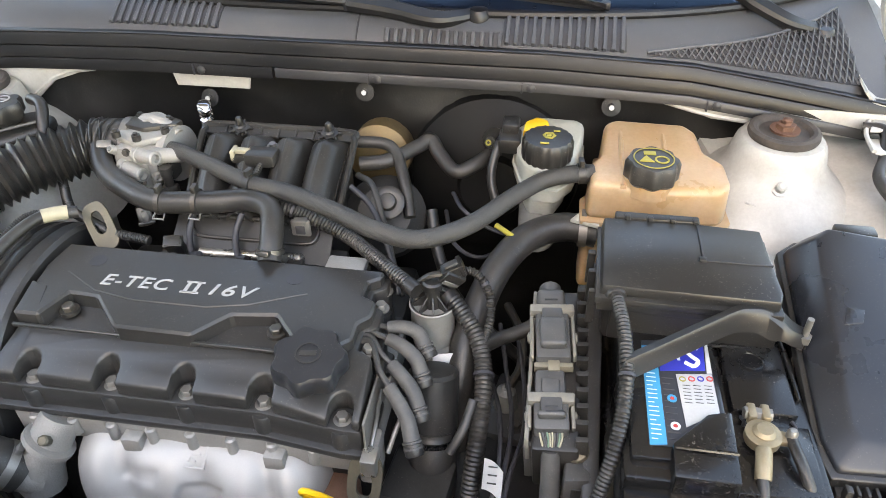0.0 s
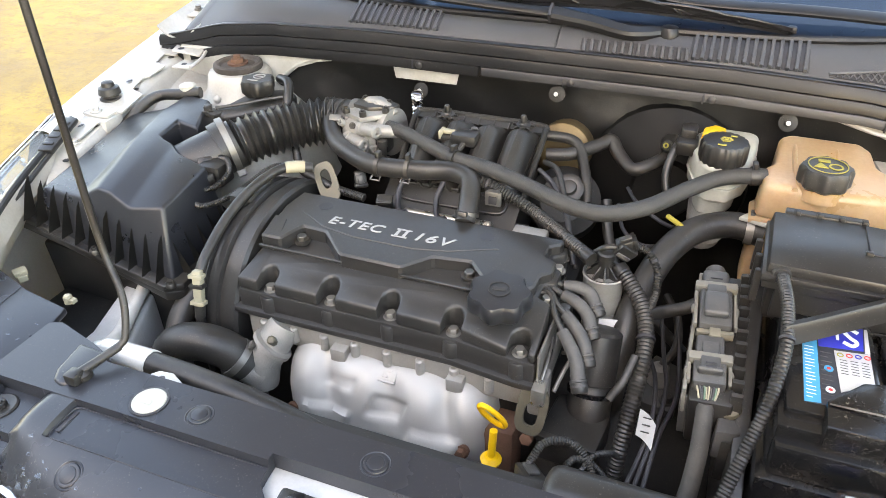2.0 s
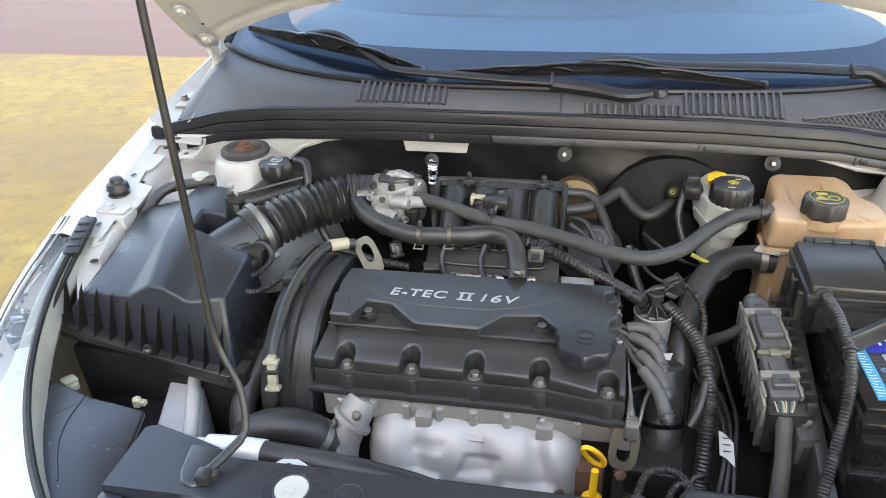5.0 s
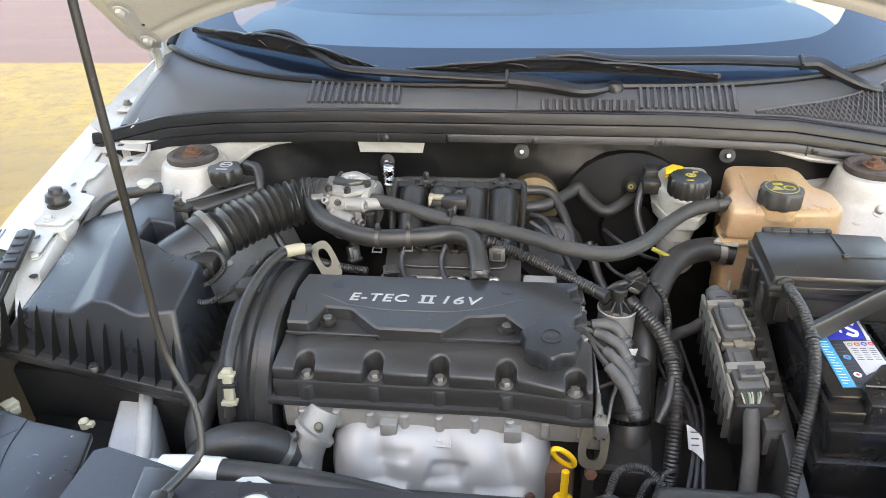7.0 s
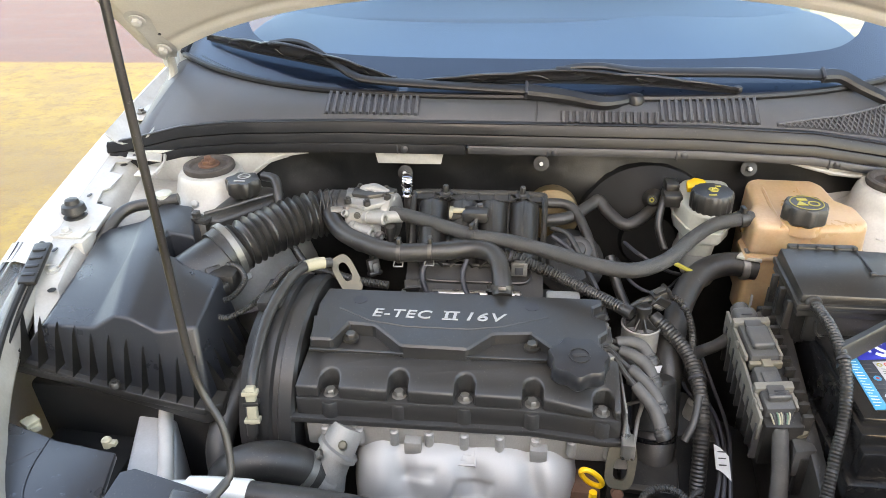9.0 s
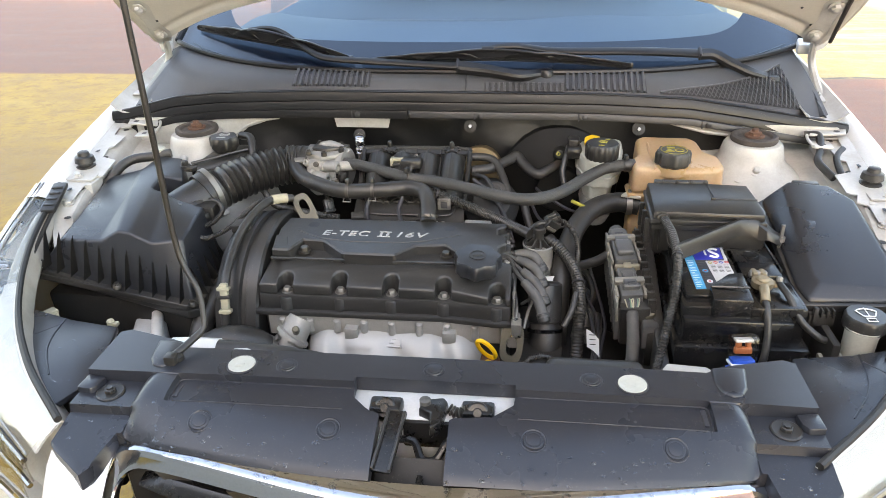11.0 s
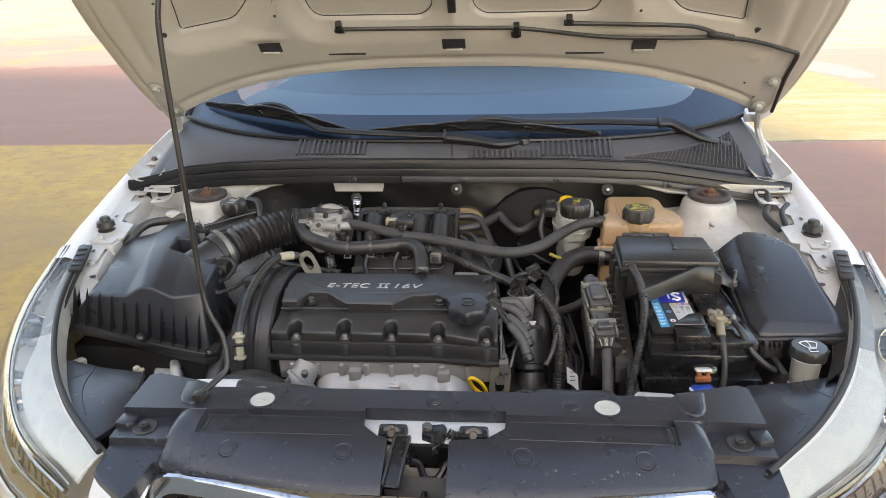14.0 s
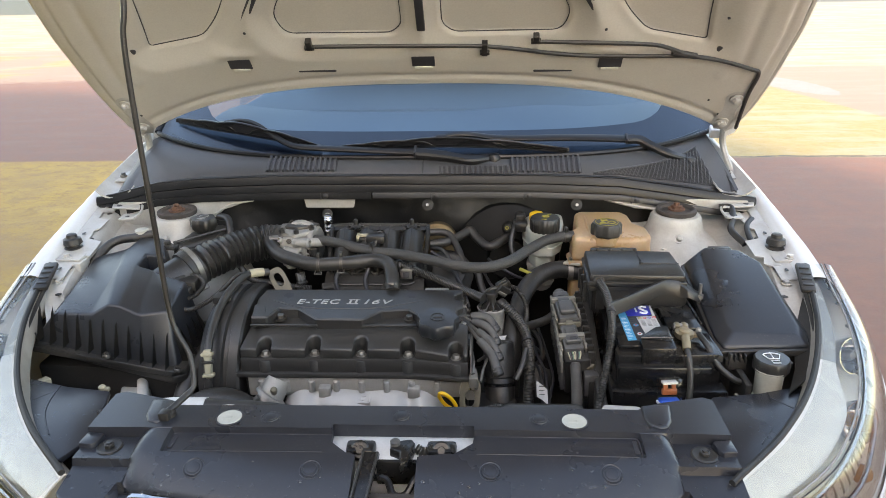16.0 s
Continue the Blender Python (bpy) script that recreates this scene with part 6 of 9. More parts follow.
plug((-0.470, -0.258, 0.806), (0.8, -0.5, 0.1), 0.022, 0.016, 0.030, "black plug in the air duct sensor")
plug((-0.255, -0.150, 0.800), (0.2, -0.3, -1), 0.018, 0.014, 0.026, "black plug below the throttle")
plug((-0.185, -0.205, 0.775), (0.1, -0.4, 1), 0.020, 0.014, 0.028, "black injector plug beside the rail")
plug((-0.060, -0.208, 0.775), (-0.1, -0.4, 1), 0.020, 0.014, 0.028, "black injector plug behind the cover")
plug((0.155, -0.242, 0.808), (0.9, 0.3, 0.35), 0.018, 0.014, 0.026, "black plug on the valve head")
pc = tagged(part("loom_bracket", merge(box(-0.040, -0.016, -0.186, -0.180, 0.800, 0.822, 0.002), box(-0.036, -0.020, -0.188, -0.178, 0.818, 0.824, 0.001)), STEEL), "small steel loom bracket with cut-out", "bracket")
part("cutout", box(-0.034, -0.022, -0.1875, -0.1855, 0.804, 0.816, 0.001), INK, pc)
hose("purge_line", [(0.020, -0.085, 0.83), (0.045, -0.11, 0.832), (0.066, -0.15, 0.81), (0.085, -0.19, 0.78), (0.10, -0.21, 0.74)], 0.0042, RUBBER, "thin rubber purge line over the pump", "hose", 10)
hose("sensor_wire", [(-0.40, -0.10, 0.795), (-0.36, -0.15, 0.785), (-0.31, -0.18, 0.79), (-0.27, -0.20, 0.792), (-0.22, -0.205, 0.788)], 0.006, BLACK, "corrugated wire behind the belt cover", "wiring", 10, wave=0.0008, pitch=0.0034)
hose("coil_wire", [(0.185, -0.40, 0.70), (0.197, -0.385, 0.72), (0.205, -0.36, 0.74)], 0.005, RUBBER, "short black coil wire", "wiring")
hose("ground_strap", [(0.118, -0.345, 0.705), (0.135, -0.36, 0.725), (0.128, -0.385, 0.715), (0.122, -0.41, 0.70)], 0.0028, STEEL, "bent metal bracket wire by the head", "bracket", 8)
# clutter low down between the coil and the control unit
gs = thing("shift_linkage", (0.23, -0.30, 0.50), "grimy gear selector bracket and linkage", "linkage")
part("bracket", prism([(0.205, -0.30), (0.262, -0.31), (0.268, -0.22), (0.225, -0.20)], 0.60, 0.615, 0.004), GREY, gs)
part("tower", lathe([(0.028, 0.50), (0.028, 0.585), (0.018, 0.60), (0.012, 0.64), (0.006, 0.645)], 20, pose(0.235, -0.255, 0)), ALU, gs, "dull cast selector tower")
part("arm", tube([(0.235, -0.255, 0.64), (0.25, -0.22, 0.65), (0.245, -0.17, 0.66), (0.225, -0.12, 0.66)], 0.006, 8, 4), DARKSTEEL, gs)
part("bolt", bolt_mesh(0.007, 0.010, 0.008), DARKSTEEL, gs).matrix_basis = pose(0.250, -0.29, 0.615)
for k in range(3):
    hose("gearbox_wire", [(0.215 + 0.012 * k, -0.47, 0.60 + 0.01 * k), (0.235 + 0.006 * k, -0.40, 0.66), (0.232 + 0.014 * k, -0.33, 0.68 - 0.01 * k), (0.215 + 0.02 * k, -0.26, 0.67), (0.20 + 0.02 * k, -0.20, 0.70)], 0.0028, INK, "thin black wire down to the gearbox", "wiring", 8)
hose("heater_pipe", [(0.115, -0.08, 0.78), (0.13, -0.12, 0.74), (0.16, -0.16, 0.70), (0.21, -0.18, 0.66), (0.26, -0.19, 0.62)], 0.008, BLACK, "black pipe running down beside the brake servo", "pipe")

# ---- air filter box and duct ----
def rim_z(x):
    """Top of the filter box's rim, which slopes down towards the engine."""
    return 0.724 - 0.150 * (x + 0.445)


def sloped(bm):
    for v in bm.verts:
        v.co.z += rim_z(v.co.x) - 0.750
    return bm


airbox = thing("air_filter_box", (-0.57, -0.25, 0.45), "black ribbed plastic air filter box", "air filter box")
# lid: name, top corner, foot of the wall below it
LIDV = {"A": (-0.648, -0.384, 0.820, -0.700, -0.392), "B": (-0.577, -0.386, 0.819, -0.585, -0.398), "C": (-0.548, -0.378, 0.835, -0.550, -0.399), "D": (-0.527, -0.379, 0.833, -0.525, -0.400), "E": (-0.488, -0.388, 0.819, -0.490, -0.402), "F": (-0.440, -0.374, 0.822, -0.428, -0.402), "G": (-0.448, -0.264, 0.830, -0.425, -0.262), "H": (-0.500, -0.258, 0.842, -0.470, -0.240), "I": (-0.526, -0.238, 0.845, -0.505, -0.226), "J": (-0.556, -0.229, 0.849, -0.553, -0.224), "K": (-0.562, -0.178, 0.852, -0.559, -0.180), "M": (-0.516, -0.190, 0.850, -0.512, -0.186), "N": (-0.553, -0.103, 0.860, -0.550, -0.090), "O": (-0.608, -0.092, 0.860, -0.610, -0.075), "P": (-0.622, -0.138, 0.849, -0.672, -0.078), "Q": (-0.690, -0.148, 0.834, -0.714, -0.112), "R": (-0.668, -0.262, 0.828, -0.710, -0.250)}
b = bmesh.new()
tv = {k: b.verts.new(p[:3]) for k, p in LIDV.items()}
tv["S"] = b.verts.new((-0.596, -0.225, 0.850))
for f in ("ABSPQR", "BCS", "CDJS", "DEIJ", "EFGHI", "SJKP", "KMNOP"):
    b.faces.new([tv[k] for k in f])
fv = {k: b.verts.new((p[3], p[4], rim_z(p[3]) - 0.002)) for k, p in LIDV.items()}
ks = list(LIDV)
for i, k in enumerate(ks):
    q = ks[(i + 1) % len(ks)]
    b.faces.new((tv[k], fv[k], fv[q], tv[q]))
bmesh.ops.recalc_face_normals(b, faces=b.faces[:])
soften(b, 0.0055, 3, 9.0)
lid = part("lid", b, LID, airbox, "satin black moulded lid", smooth=32)
RIMP = [(-0.722, -0.398), (-0.432, -0.420), (-0.412, -0.402), (-0.420, -0.262), (-0.470, -0.215), (-0.530, -0.19), (-0.57, -0.055), (-0.70, -0.05), (-0.715, -0.12)]
part("rim", sloped(prism(RIMP, 0.738, 0.750, 0.002)), BLACK, airbox, "flanged rim with screws")
part("rim_lower", sloped(prism([(x * 0.99 - 0.005, y * 0.99 - 0.002) for x, y in RIMP], 0.722, 0.739, 0.003)), BLACK, airbox)
part("base", prism([(x * 0.90 - 0.06, y * 0.80 - 0.045) for x, y in RIMP], 0.45, 0.705, 0.008, shrink=-0.04), DARK, airbox, "grimy black filter box base")
rib_m = bmesh.new()
pv = [rib_m.verts.new(p) for p in ((0, 0.004, 0), (0, -0.020, 0), (0, 0.004, 0.052), (0, 0.014, 0.062))]
rib_m.faces.new(pv)
bmesh.ops.solidify(rib_m, geom=rib_m.faces[:], thickness=0.0035)
rib = part("rib", rib_m, BLACK, airbox)
rib.matrix_basis = pose(-0.672, -0.394, rim_z(-0.672) - 0.001)
for k in range(1, 11):
    again(rib, pose(-0.672 + 0.0229 * k, -0.394 - 0.0007 * k, rim_z(-0.672 + 0.0229 * k) - 0.001), airbox)
for k in range(5):
    again(rib, pose(-0.429, -0.380 + 0.026 * k, rim_z(-0.429) - 0.001, 0, 0, 90), airbox)
for x, y in ((-0.425, -0.412), (-0.685, -0.398), (-0.55, -0.412)):
    part("screw", sloped(merge(lathe([(0.007, 0.748), (0.007, 0.753), (0.0055, 0.755)], 14, pose(x, y, 0)), lathe([(0.004, 0.755), (0.004, 0.758)], 6, pose(x, y, 0)))), DARKSTEEL, airbox)
part("outlet", tube([(-0.535, -0.245, 0.79), (-0.50, -0.215, 0.808), (-0.458, -0.172, 0.825)], 0.039, 24, 4), BLACK, airbox)
part("flow_sensor", box(-0.445, -0.405, -0.262, -0.225, 0.79, 0.825, 0.005, m=Matrix.Translation((-0.03, 0.005, 0))), BLACK, airbox)

duct = thing("air_duct", (-0.40, -0.11, 0.79), "black corrugated rubber intake duct with clamps", "air duct")
DW = [(-0.472, -0.186, 0.820), (-0.440, -0.150, 0.829), (-0.400, -0.108, 0.835), (-0.362, -0.078, 0.837), (-0.336, -0.066, 0.837)]
part("bellows", tube(DW, 0.0350, 32, 18, wave=0.0042, pitch=0.0122), DUCT, duct, smooth=60)
part("elbow", tube([(-0.350, -0.072, 0.837), (-0.325, -0.062, 0.838), (-0.300, -0.058, 0.835)], 0.0345, 24, 6), RUBBER, duct)
part("collar", tube([(-0.478, -0.194, 0.820), (-0.462, -0.174, 0.828)], 0.042, 24, 3), RUBBER, duct)
for p, d, r in (((-0.468, -0.182, 0.825), (0.65, 0.72, 0.2), 0.0435), ((-0.304, -0.057, 0.836), (1, 0.1, 0), 0.036)):
    part("hose_clamp", merge(lathe([(r, -0.005), (r + 0.0015, -0.005), (r + 0.0015, 0.005), (r, 0.005)], 32, towards(p, d)), box(-0.012, 0.012, r - 0.001, r + 0.010, -0.007, 0.007, 0.002, m=towards(p, d, 150))), STEEL, duct, "steel worm-drive clamp")
for k in range(3):
    part("rib", tube([Vector((-0.345 + 0.012 * k, -0.068, 0.837)) + Vector((0, -0.0365 * math.cos(a), 0.0365 * math.sin(a))) for a in [math.pi * j / 8 for j in range(9)]], 0.002, 6, 2), RUBBER, duct)

TILTBOX = Matrix(((1, 0, 0, 0), (0, 1, 0, 0), (-0.075, 0, 1, -0.0325), (0, 0, 0, 1)))
for nm in ("rim", "rim_lower"):
    for o in airbox.children:
        if o.name == nm:
            o.data.transform(TILTBOX)
for o in airbox.children:
    if o.name.split(".")[0] == "rib" and o.matrix_basis.translation.z > 0.7:
        o.matrix_basis = Matrix.Translation((0, 0, -0.075 * o.matrix_basis.translation.x - 0.0325)) @ o.matrix_basis
    if o.name.split(".")[0] == "screw":
        c = sum((v.co for v in o.data.vertices), Vector()) / len(o.data.vertices)
        o.data.transform(Matrix.Translation((0, 0, -0.075 * c.x - 0.0325)))

# ---- power steering reservoir ----
ps = thing("steering_reservoir", (-0.47, -0.09, 0.78), "black power steering fluid reservoir with printed cap", "fluid reservoir")
part("tank", prism([(-0.530, -0.128), (-0.505, -0.140), (-0.452, -0.098), (-0.424, -0.072), (-0.420, -0.040), (-0.455, -0.028), (-0.505, -0.055)], 0.80, 0.865, 0.008, 3, top=lambda x, y: 0.862 + 0.12 * (y + 0.06)), BLACK, ps)
part("ridge", tube([(-0.526, -0.125, 0.857), (-0.490, -0.108, 0.862), (-0.455, -0.085, 0.866), (-0.428, -0.068, 0.868)], 0.003, 8, 4), BLACK, ps)
c = part("cap", lathe([(0.024, 0.864), (0.033, 0.874), (0.033, 0.889), (0.030, 0.893), (0.0, 0.894)], 60, pose(-0.479, -0.066, 0) @ Matrix.Diagonal((0.82, 0.82, 1, 1)), lobes=6, depth=0.10), BLACK, ps)
part("print", merge(lathe([(0.013, 0.894), (0.013, 0.8948), (0.0105, 0.8948), (0.0105, 0.894)], 24, pose(-0.478, -0.060, 0) @ Matrix.Diagonal((0.8, 0.8, 1, 1))), box(-0.4865, -0.4695, -0.0615, -0.0590, 0.894, 0.8948, 0.0003)), PRINT, c, "pale grey steering wheel symbol")
part("print", box(-0.488, -0.470, -0.080, -0.0765, 0.8936, 0.8946, 0.0002), PRINT, c)
part("strap", tube([(-0.455, -0.035, 0.884), (-0.43, -0.05, 0.884), (-0.420, -0.075, 0.86), (-0.418, -0.09, 0.82)], 0.008, 10, 4), BLACK, ps)
part("fixing_arm", merge(prism([(-0.548, -0.140), (-0.516, -0.146), (-0.510, -0.126), (-0.540, -0.122)], 0.846, 0.855, 0.003), lathe([(0.011, 0), (0.011, 0.003), (0.0075, 0.0035), (0.0075, 0.010), (0.005, 0.012)], 6, pose(-0.535, -0.133, 0.853))), BLACK, ps, "fixing arm with rusty bolt")

# ---- brake fluid reservoir, master cylinder, booster ----
bo = thing("brake_booster", (0.17, 0.04, 0.70), "black round brake servo at the firewall", "brake servo")
part("drum", lathe([(0.125, 0), (0.128, 0.02), (0.120, 0.045), (0.085, 0.065), (0.05, 0.075), (0.045, 0.085), (0.0, 0.085)], 40, towards((0.185, 0.085, 0.760), (0.03, -1, 0.08))), BOOSTER, bo)
part("valve", merge(lathe([(0.016, 0), (0.018, 0.012), (0.012, 0.018), (0.008, 0.03)], 16, towards((0.192, 0.022, 0.835), (-0.3, -1, 0.4))), lathe([(0.006, 0.03), (0.006, 0.032), (0.003, 0.032)], 12, towards((0.192, 0.022, 0.835), (-0.3, -1, 0.4)))), BLACK, bo)
part("valve_mark", lathe([(0.0042, 0), (0.0042, 0.001), (0.002, 0.001), (0.002, 0)], 16, towards((0.182, -0.010, 0.848), (-0.3, -1, 0.4))), CAPYELLOW, bo)
br = thing("brake_reservoir", (0.258, -0.04, 0.78), "milky white brake fluid reservoir with black cap", "fluid reservoir")
part("tank", prism([(0.218, -0.022), (0.230, -0.070), (0.248, -0.086), (0.276, -0.086), (0.296, -0.056), (0.306, -0.010), (0.307, 0.030), (0.296, 0.038), (0.24, 0.040), (0.220, 0.014)], 0.806, 0.868, 0.009, 3, top=lambda x, y: 0.862 + 0.12 * max(0, y)), MILK, br)
part("seam", prism([(0.215, -0.022), (0.228, -0.072), (0.247, -0.089), (0.277, -0.089), (0.299, -0.057), (0.309, -0.010), (0.310, 0.032), (0.297, 0.041), (0.238, 0.043), (0.217, 0.014)], 0.826, 0.830, 0.001), MILK, br)
part("tank_foot", prism([(0.232, -0.030), (0.244, -0.066), (0.272, -0.066), (0.286, -0.030), (0.290, 0.015), (0.24, 0.020)], 0.768, 0.808, 0.008, 2, shrink=-0.18), MILK, br)
part("neck", lathe([(0.030, 0.858), (0.0275, 0.868)], 28, pose(0.260, -0.064, 0)), MILK, br)
c = part("cap", lathe([(0.0285, 0.862), (0.0310, 0.866), (0.0310, 0.888), (0.0285, 0.892), (0.0, 0.893)], 72, pose(0.260, -0.064, 0), lobes=18, depth=0.03), BLACK, br, "black ribbed cap with yellow print")
part("print", lathe([(0.0085, 0.893), (0.0085, 0.8938), (0.0050, 0.8938), (0.0050, 0.893)], 6, pose(0.261, -0.063, 0)), CAPYELLOW, c)
part("print", lathe([(0.0032, 0.893), (0.0032, 0.8938), (0.0, 0.8938)], 12, pose(0.261, -0.063, 0)), CAPYELLOW, c)
for dx, dy, w in ((0.010, 0.014, 0.008), (-0.004, -0.018, 0.011)):
    part("print", box(0.260 + dx - w / 2, 0.260 + dx + w / 2, -0.066 + dy, -0.0625 + dy, 0.8928, 0.8937, 0.0002), CAPYELLOW, c)
part("tag", prism([(0.228, -0.040), (0.262, -0.030), (0.258, -0.012), (0.244, -0.006), (0.230, -0.018)], 0.876, 0.884, 0.002, top=lambda x, y: 0.886 + 0.1 * (y + 0.03)), YELLOW, br, "yellow cap tether")
part("sensor", merge(box(0.196, 0.226, -0.036, 0.000, 0.846, 0.868, 0.005), box(0.200, 0.222, -0.018, 0.012, 0.862, 0.880, 0.004)), BLACK, br)
part("cable", tube([(0.205, -0.01, 0.865), (0.195, -0.03, 0.85), (0.19, -0.05, 0.82), (0.20, -0.07, 0.79)], 0.006, 10, 4), BLACK, br)
part("master_cylinder", merge(tube([(0.25, 0.03, 0.76), (0.255, -0.09, 0.755)], 0.024, 18, 3), lathe([(0.020, 0), (0.021, 0.004), (0.015, 0.005), (0.006, 0.008)], 20, towards((0.262, -0.080, 0.760), (0.1, -0.75, 0.65)))), ALU, br)
for k, pts in enumerate(([(0.235, -0.08, 0.75), (0.20, -0.10, 0.77), (0.16, -0.09, 0.79), (0.14, -0.05, 0.79)], [(0.24, -0.06, 0.74), (0.19, -0.12, 0.74), (0.15, -0.11, 0.75), (0.13, -0.05, 0.76)])):
    part("brake_pipe", tube(pts, 0.003, 8, 6), INK, br)
part("dip_tag", tube([(0.205, -0.13, 0.80), (0.222, -0.142, 0.797), (0.232, -0.148, 0.795)], 0.0035, 8, 3), CAPYELLOW, br)

# ---- coolant expansion tank ----
ct = thing("coolant_tank", (0.39, -0.04, 0.72), "amber stained coolant expansion tank with black cap", "coolant tank")
TP = [(0.312, -0.118), (0.40, -0.125), (0.47, -0.118), (0.480, -0.10), (0.478, -0.055), (0.455, -0.03), (0.450, 0.012), (0.436, 0.030), (0.345, 0.032), (0.330, 0.022), (0.326, -0.05), (0.312, -0.07)]
part("upper_shell", prism(TP, 0.812, 0.868, 0.016, 4, shrink=0.03, top=lambda x, y: 0.866 + 0.11 * max(0, y + 0.05) - 0.10 * max(0, -0.09 - y)), AMBER, ct)
part("seam", prism([(x * 1.0 + (0.006 if x > 0.39 else -0.006), y + (0.005 if y > -0.05 else -0.006)) for x, y in TP], 0.807, 0.813, 0.0015), AMBER, ct, "pale moulded seam")
part("lower_shell", prism([(x, y) for x, y in TP], 0.70, 0.809, 0.012, 3, shrink=-0.0), AMBER, ct)
for k, x in enumerate((0.352, 0.405)):
    part("rib", tube([(x, -0.118, 0.86), (x, -0.06, 0.862), (x, 0.0, 0.868), (x, 0.028, 0.858)], 0.004, 8, 4), AMBER, ct)
part("neck", lathe([(0.030, 0.85), (0.028, 0.878)], 24, pose(0.383, -0.100, 0)), AMBER, ct)
c = part("cap", lathe([(0.027, 0.866), (0.0305, 0.870), (0.0305, 0.888), (0.028, 0.893), (0.0, 0.894)], 64, pose(0.383, -0.103, 0), lobes=8, depth=0.06), BLACK, ct, "lobed black pressure cap")
part("print", lathe([(0.0235, 0.894), (0.0235, 0.8947), (0.0222, 0.8947), (0.0222, 0.894)], 40, pose(0.383, -0.103, 0)), CAPYELLOW, c)
part("print", prism([(0.366, -0.112), (0.383, -0.112), (0.3745, -0.098)], 0.8935, 0.8947, 0.0002), CAPYELLOW, c)
part("print", lathe([(0.0085, 0.894), (0.0085, 0.8947), (0.0062, 0.8947), (0.0062, 0.894)], 20, pose(0.392, -0.106, 0)), CAPYELLOW, c)
part("print", box(0.372, 0.386, -0.096, -0.088, 0.8937, 0.8947, 0.0002), CAPYELLOW, c)
part("nipple", tube([(0.34, -0.080, 0.857), (0.312, -0.085, 0.857)], 0.007, 12, 2), AMBER, ct)
part("bracket", prism([(0.295, -0.12), (0.33, -0.13), (0.33, -0.115), (0.305, -0.105)], 0.806, 0.811, 0.001), MILK, ct)
part("rating_tag", box(0.325, 0.327, -0.135, -0.128, 0.70, 0.75, 0.0005), LABEL, ct)

# ---- battery with its cover, strap and cables ----
bat = thing("battery", (0.43, -0.35, 0.60), "black car battery with blue and white label", "battery")
part("case", box(0.346, 0.520, -0.470, -0.190, 0.615, 0.792, 0.006), BATTERY, bat)
part("case_foot", box(0.338, 0.528, -0.49, -0.215, 0.60, 0.735, 0.006), BATTERY, bat)
part("case_step", box(0.348, 0.50, -0.482, -0.462, 0.735, 0.775, 0.004), BATTERY, bat)
part("top_pad", box(0.447, 0.506, -0.388, -0.292, 0.790, 0.800, 0.003), BATTERY, bat)
part("top_rib", box(0.509, 0.514, -0.365, -0.25, 0.790, 0.797, 0.002), BATTERY, bat)
part("top_rib", box(0.447, 0.506, -0.286, -0.282, 0.790, 0.796, 0.001), BATTERY, bat)
for a in (0.455, 0.500):
    part("slot", tube([(a, -0.390, 0.7935), (a + 0.002, -0.396, 0.7935), (a, -0.402, 0.7935)], 0.0018, 6, 3), INK, bat)
part("top_pad", box(0.352, 0.44, -0.455, -0.24, 0.790, 0.8020, 0.004), BATTERY, bat)
part("plug", lathe([(0.012, 0.798), (0.012, 0.8020), (0.0105, 0.8024), (0.0100, 0.8014), (0.0, 0.8014)], 24, pose(0.474, -0.325, 0)), BATTERY, bat)
LB = Matrix.Translation((0, 0, 0.8022))
lb = part("label", prism([(0.368, -0.442), (0.402, -0.440), (0.434, -0.398), (0.434, -0.305), (0.369, -0.312)], 0, 0.0006, 0.0002, m=LB), INK, bat, "dark printed label")
part("cyan_field", prism([(0.3685, -0.4415), (0.3835, -0.4395), (0.3830, -0.318), (0.3690, -0.320)], 0, 0.0012, 0.0002, m=LB), CYAN, lb, "bright cyan field")
part("blue_field", prism([(0.3845, -0.352), (0.4275, -0.346), (0.4300, -0.308), (0.3845, -0.312)], 0, 0.0012, 0.0002, m=LB), BLUE, lb, "deep blue field")
part("white_field", prism([(0.3990, -0.3545), (0.4330, -0.3500), (0.4335, -0.397), (0.4020, -0.4180)][::-1], 0, 0.0012, 0.0002, m=LB), LABEL, lb, "white field")
part("white_field", prism([(0.4285, -0.3495), (0.4335, -0.3488), (0.4340, -0.308), (0.4310, -0.308)], 0, 0.0012, 0.0002, m=LB), LABEL, lb)
part("brand_stroke", tube([(0.424, -0.318, 0.0012), (0.417, -0.314, 0.0012), (0.411, -0.320, 0.0012), (0.4165, -0.329, 0.0012), (0.422, -0.335, 0.0012), (0.417, -0.342, 0.0012), (0.409, -0.338, 0.0012)], 0.0022, 6, 5), PALE, lb, "pale brand stroke").data.transform(LB)
part("brand_stroke", box(0.402, 0.405, -0.336, -0.320, 0.0008, 0.0020, 0.0003, m=LB), PALE, lb)
for k in range(4):
    part("mark", lathe([(0.0032, 0), (0.0032, 0.0018), (0.0022, 0.0018), (0.0022, 0)], 16, LB @ pose(0.4045 + 0.0085 * k, -0.3605 + 0.0012 * k, 0)), (CAPYELLOW, RED, BLUE, RED)[k], lb)
for k in range(18):
    i_, j_ = k % 3, k // 3
    part("text_bar", box(0.4035 + 0.010 * i_, 0.4105 + 0.010 * i_, -0.3685 - 0.0042 * j_ + 0.001 * i_, -0.3678 - 0.0042 * j_ + 0.001 * i_, 0, 0.0016, 0.0001, m=LB), GREY, lb)
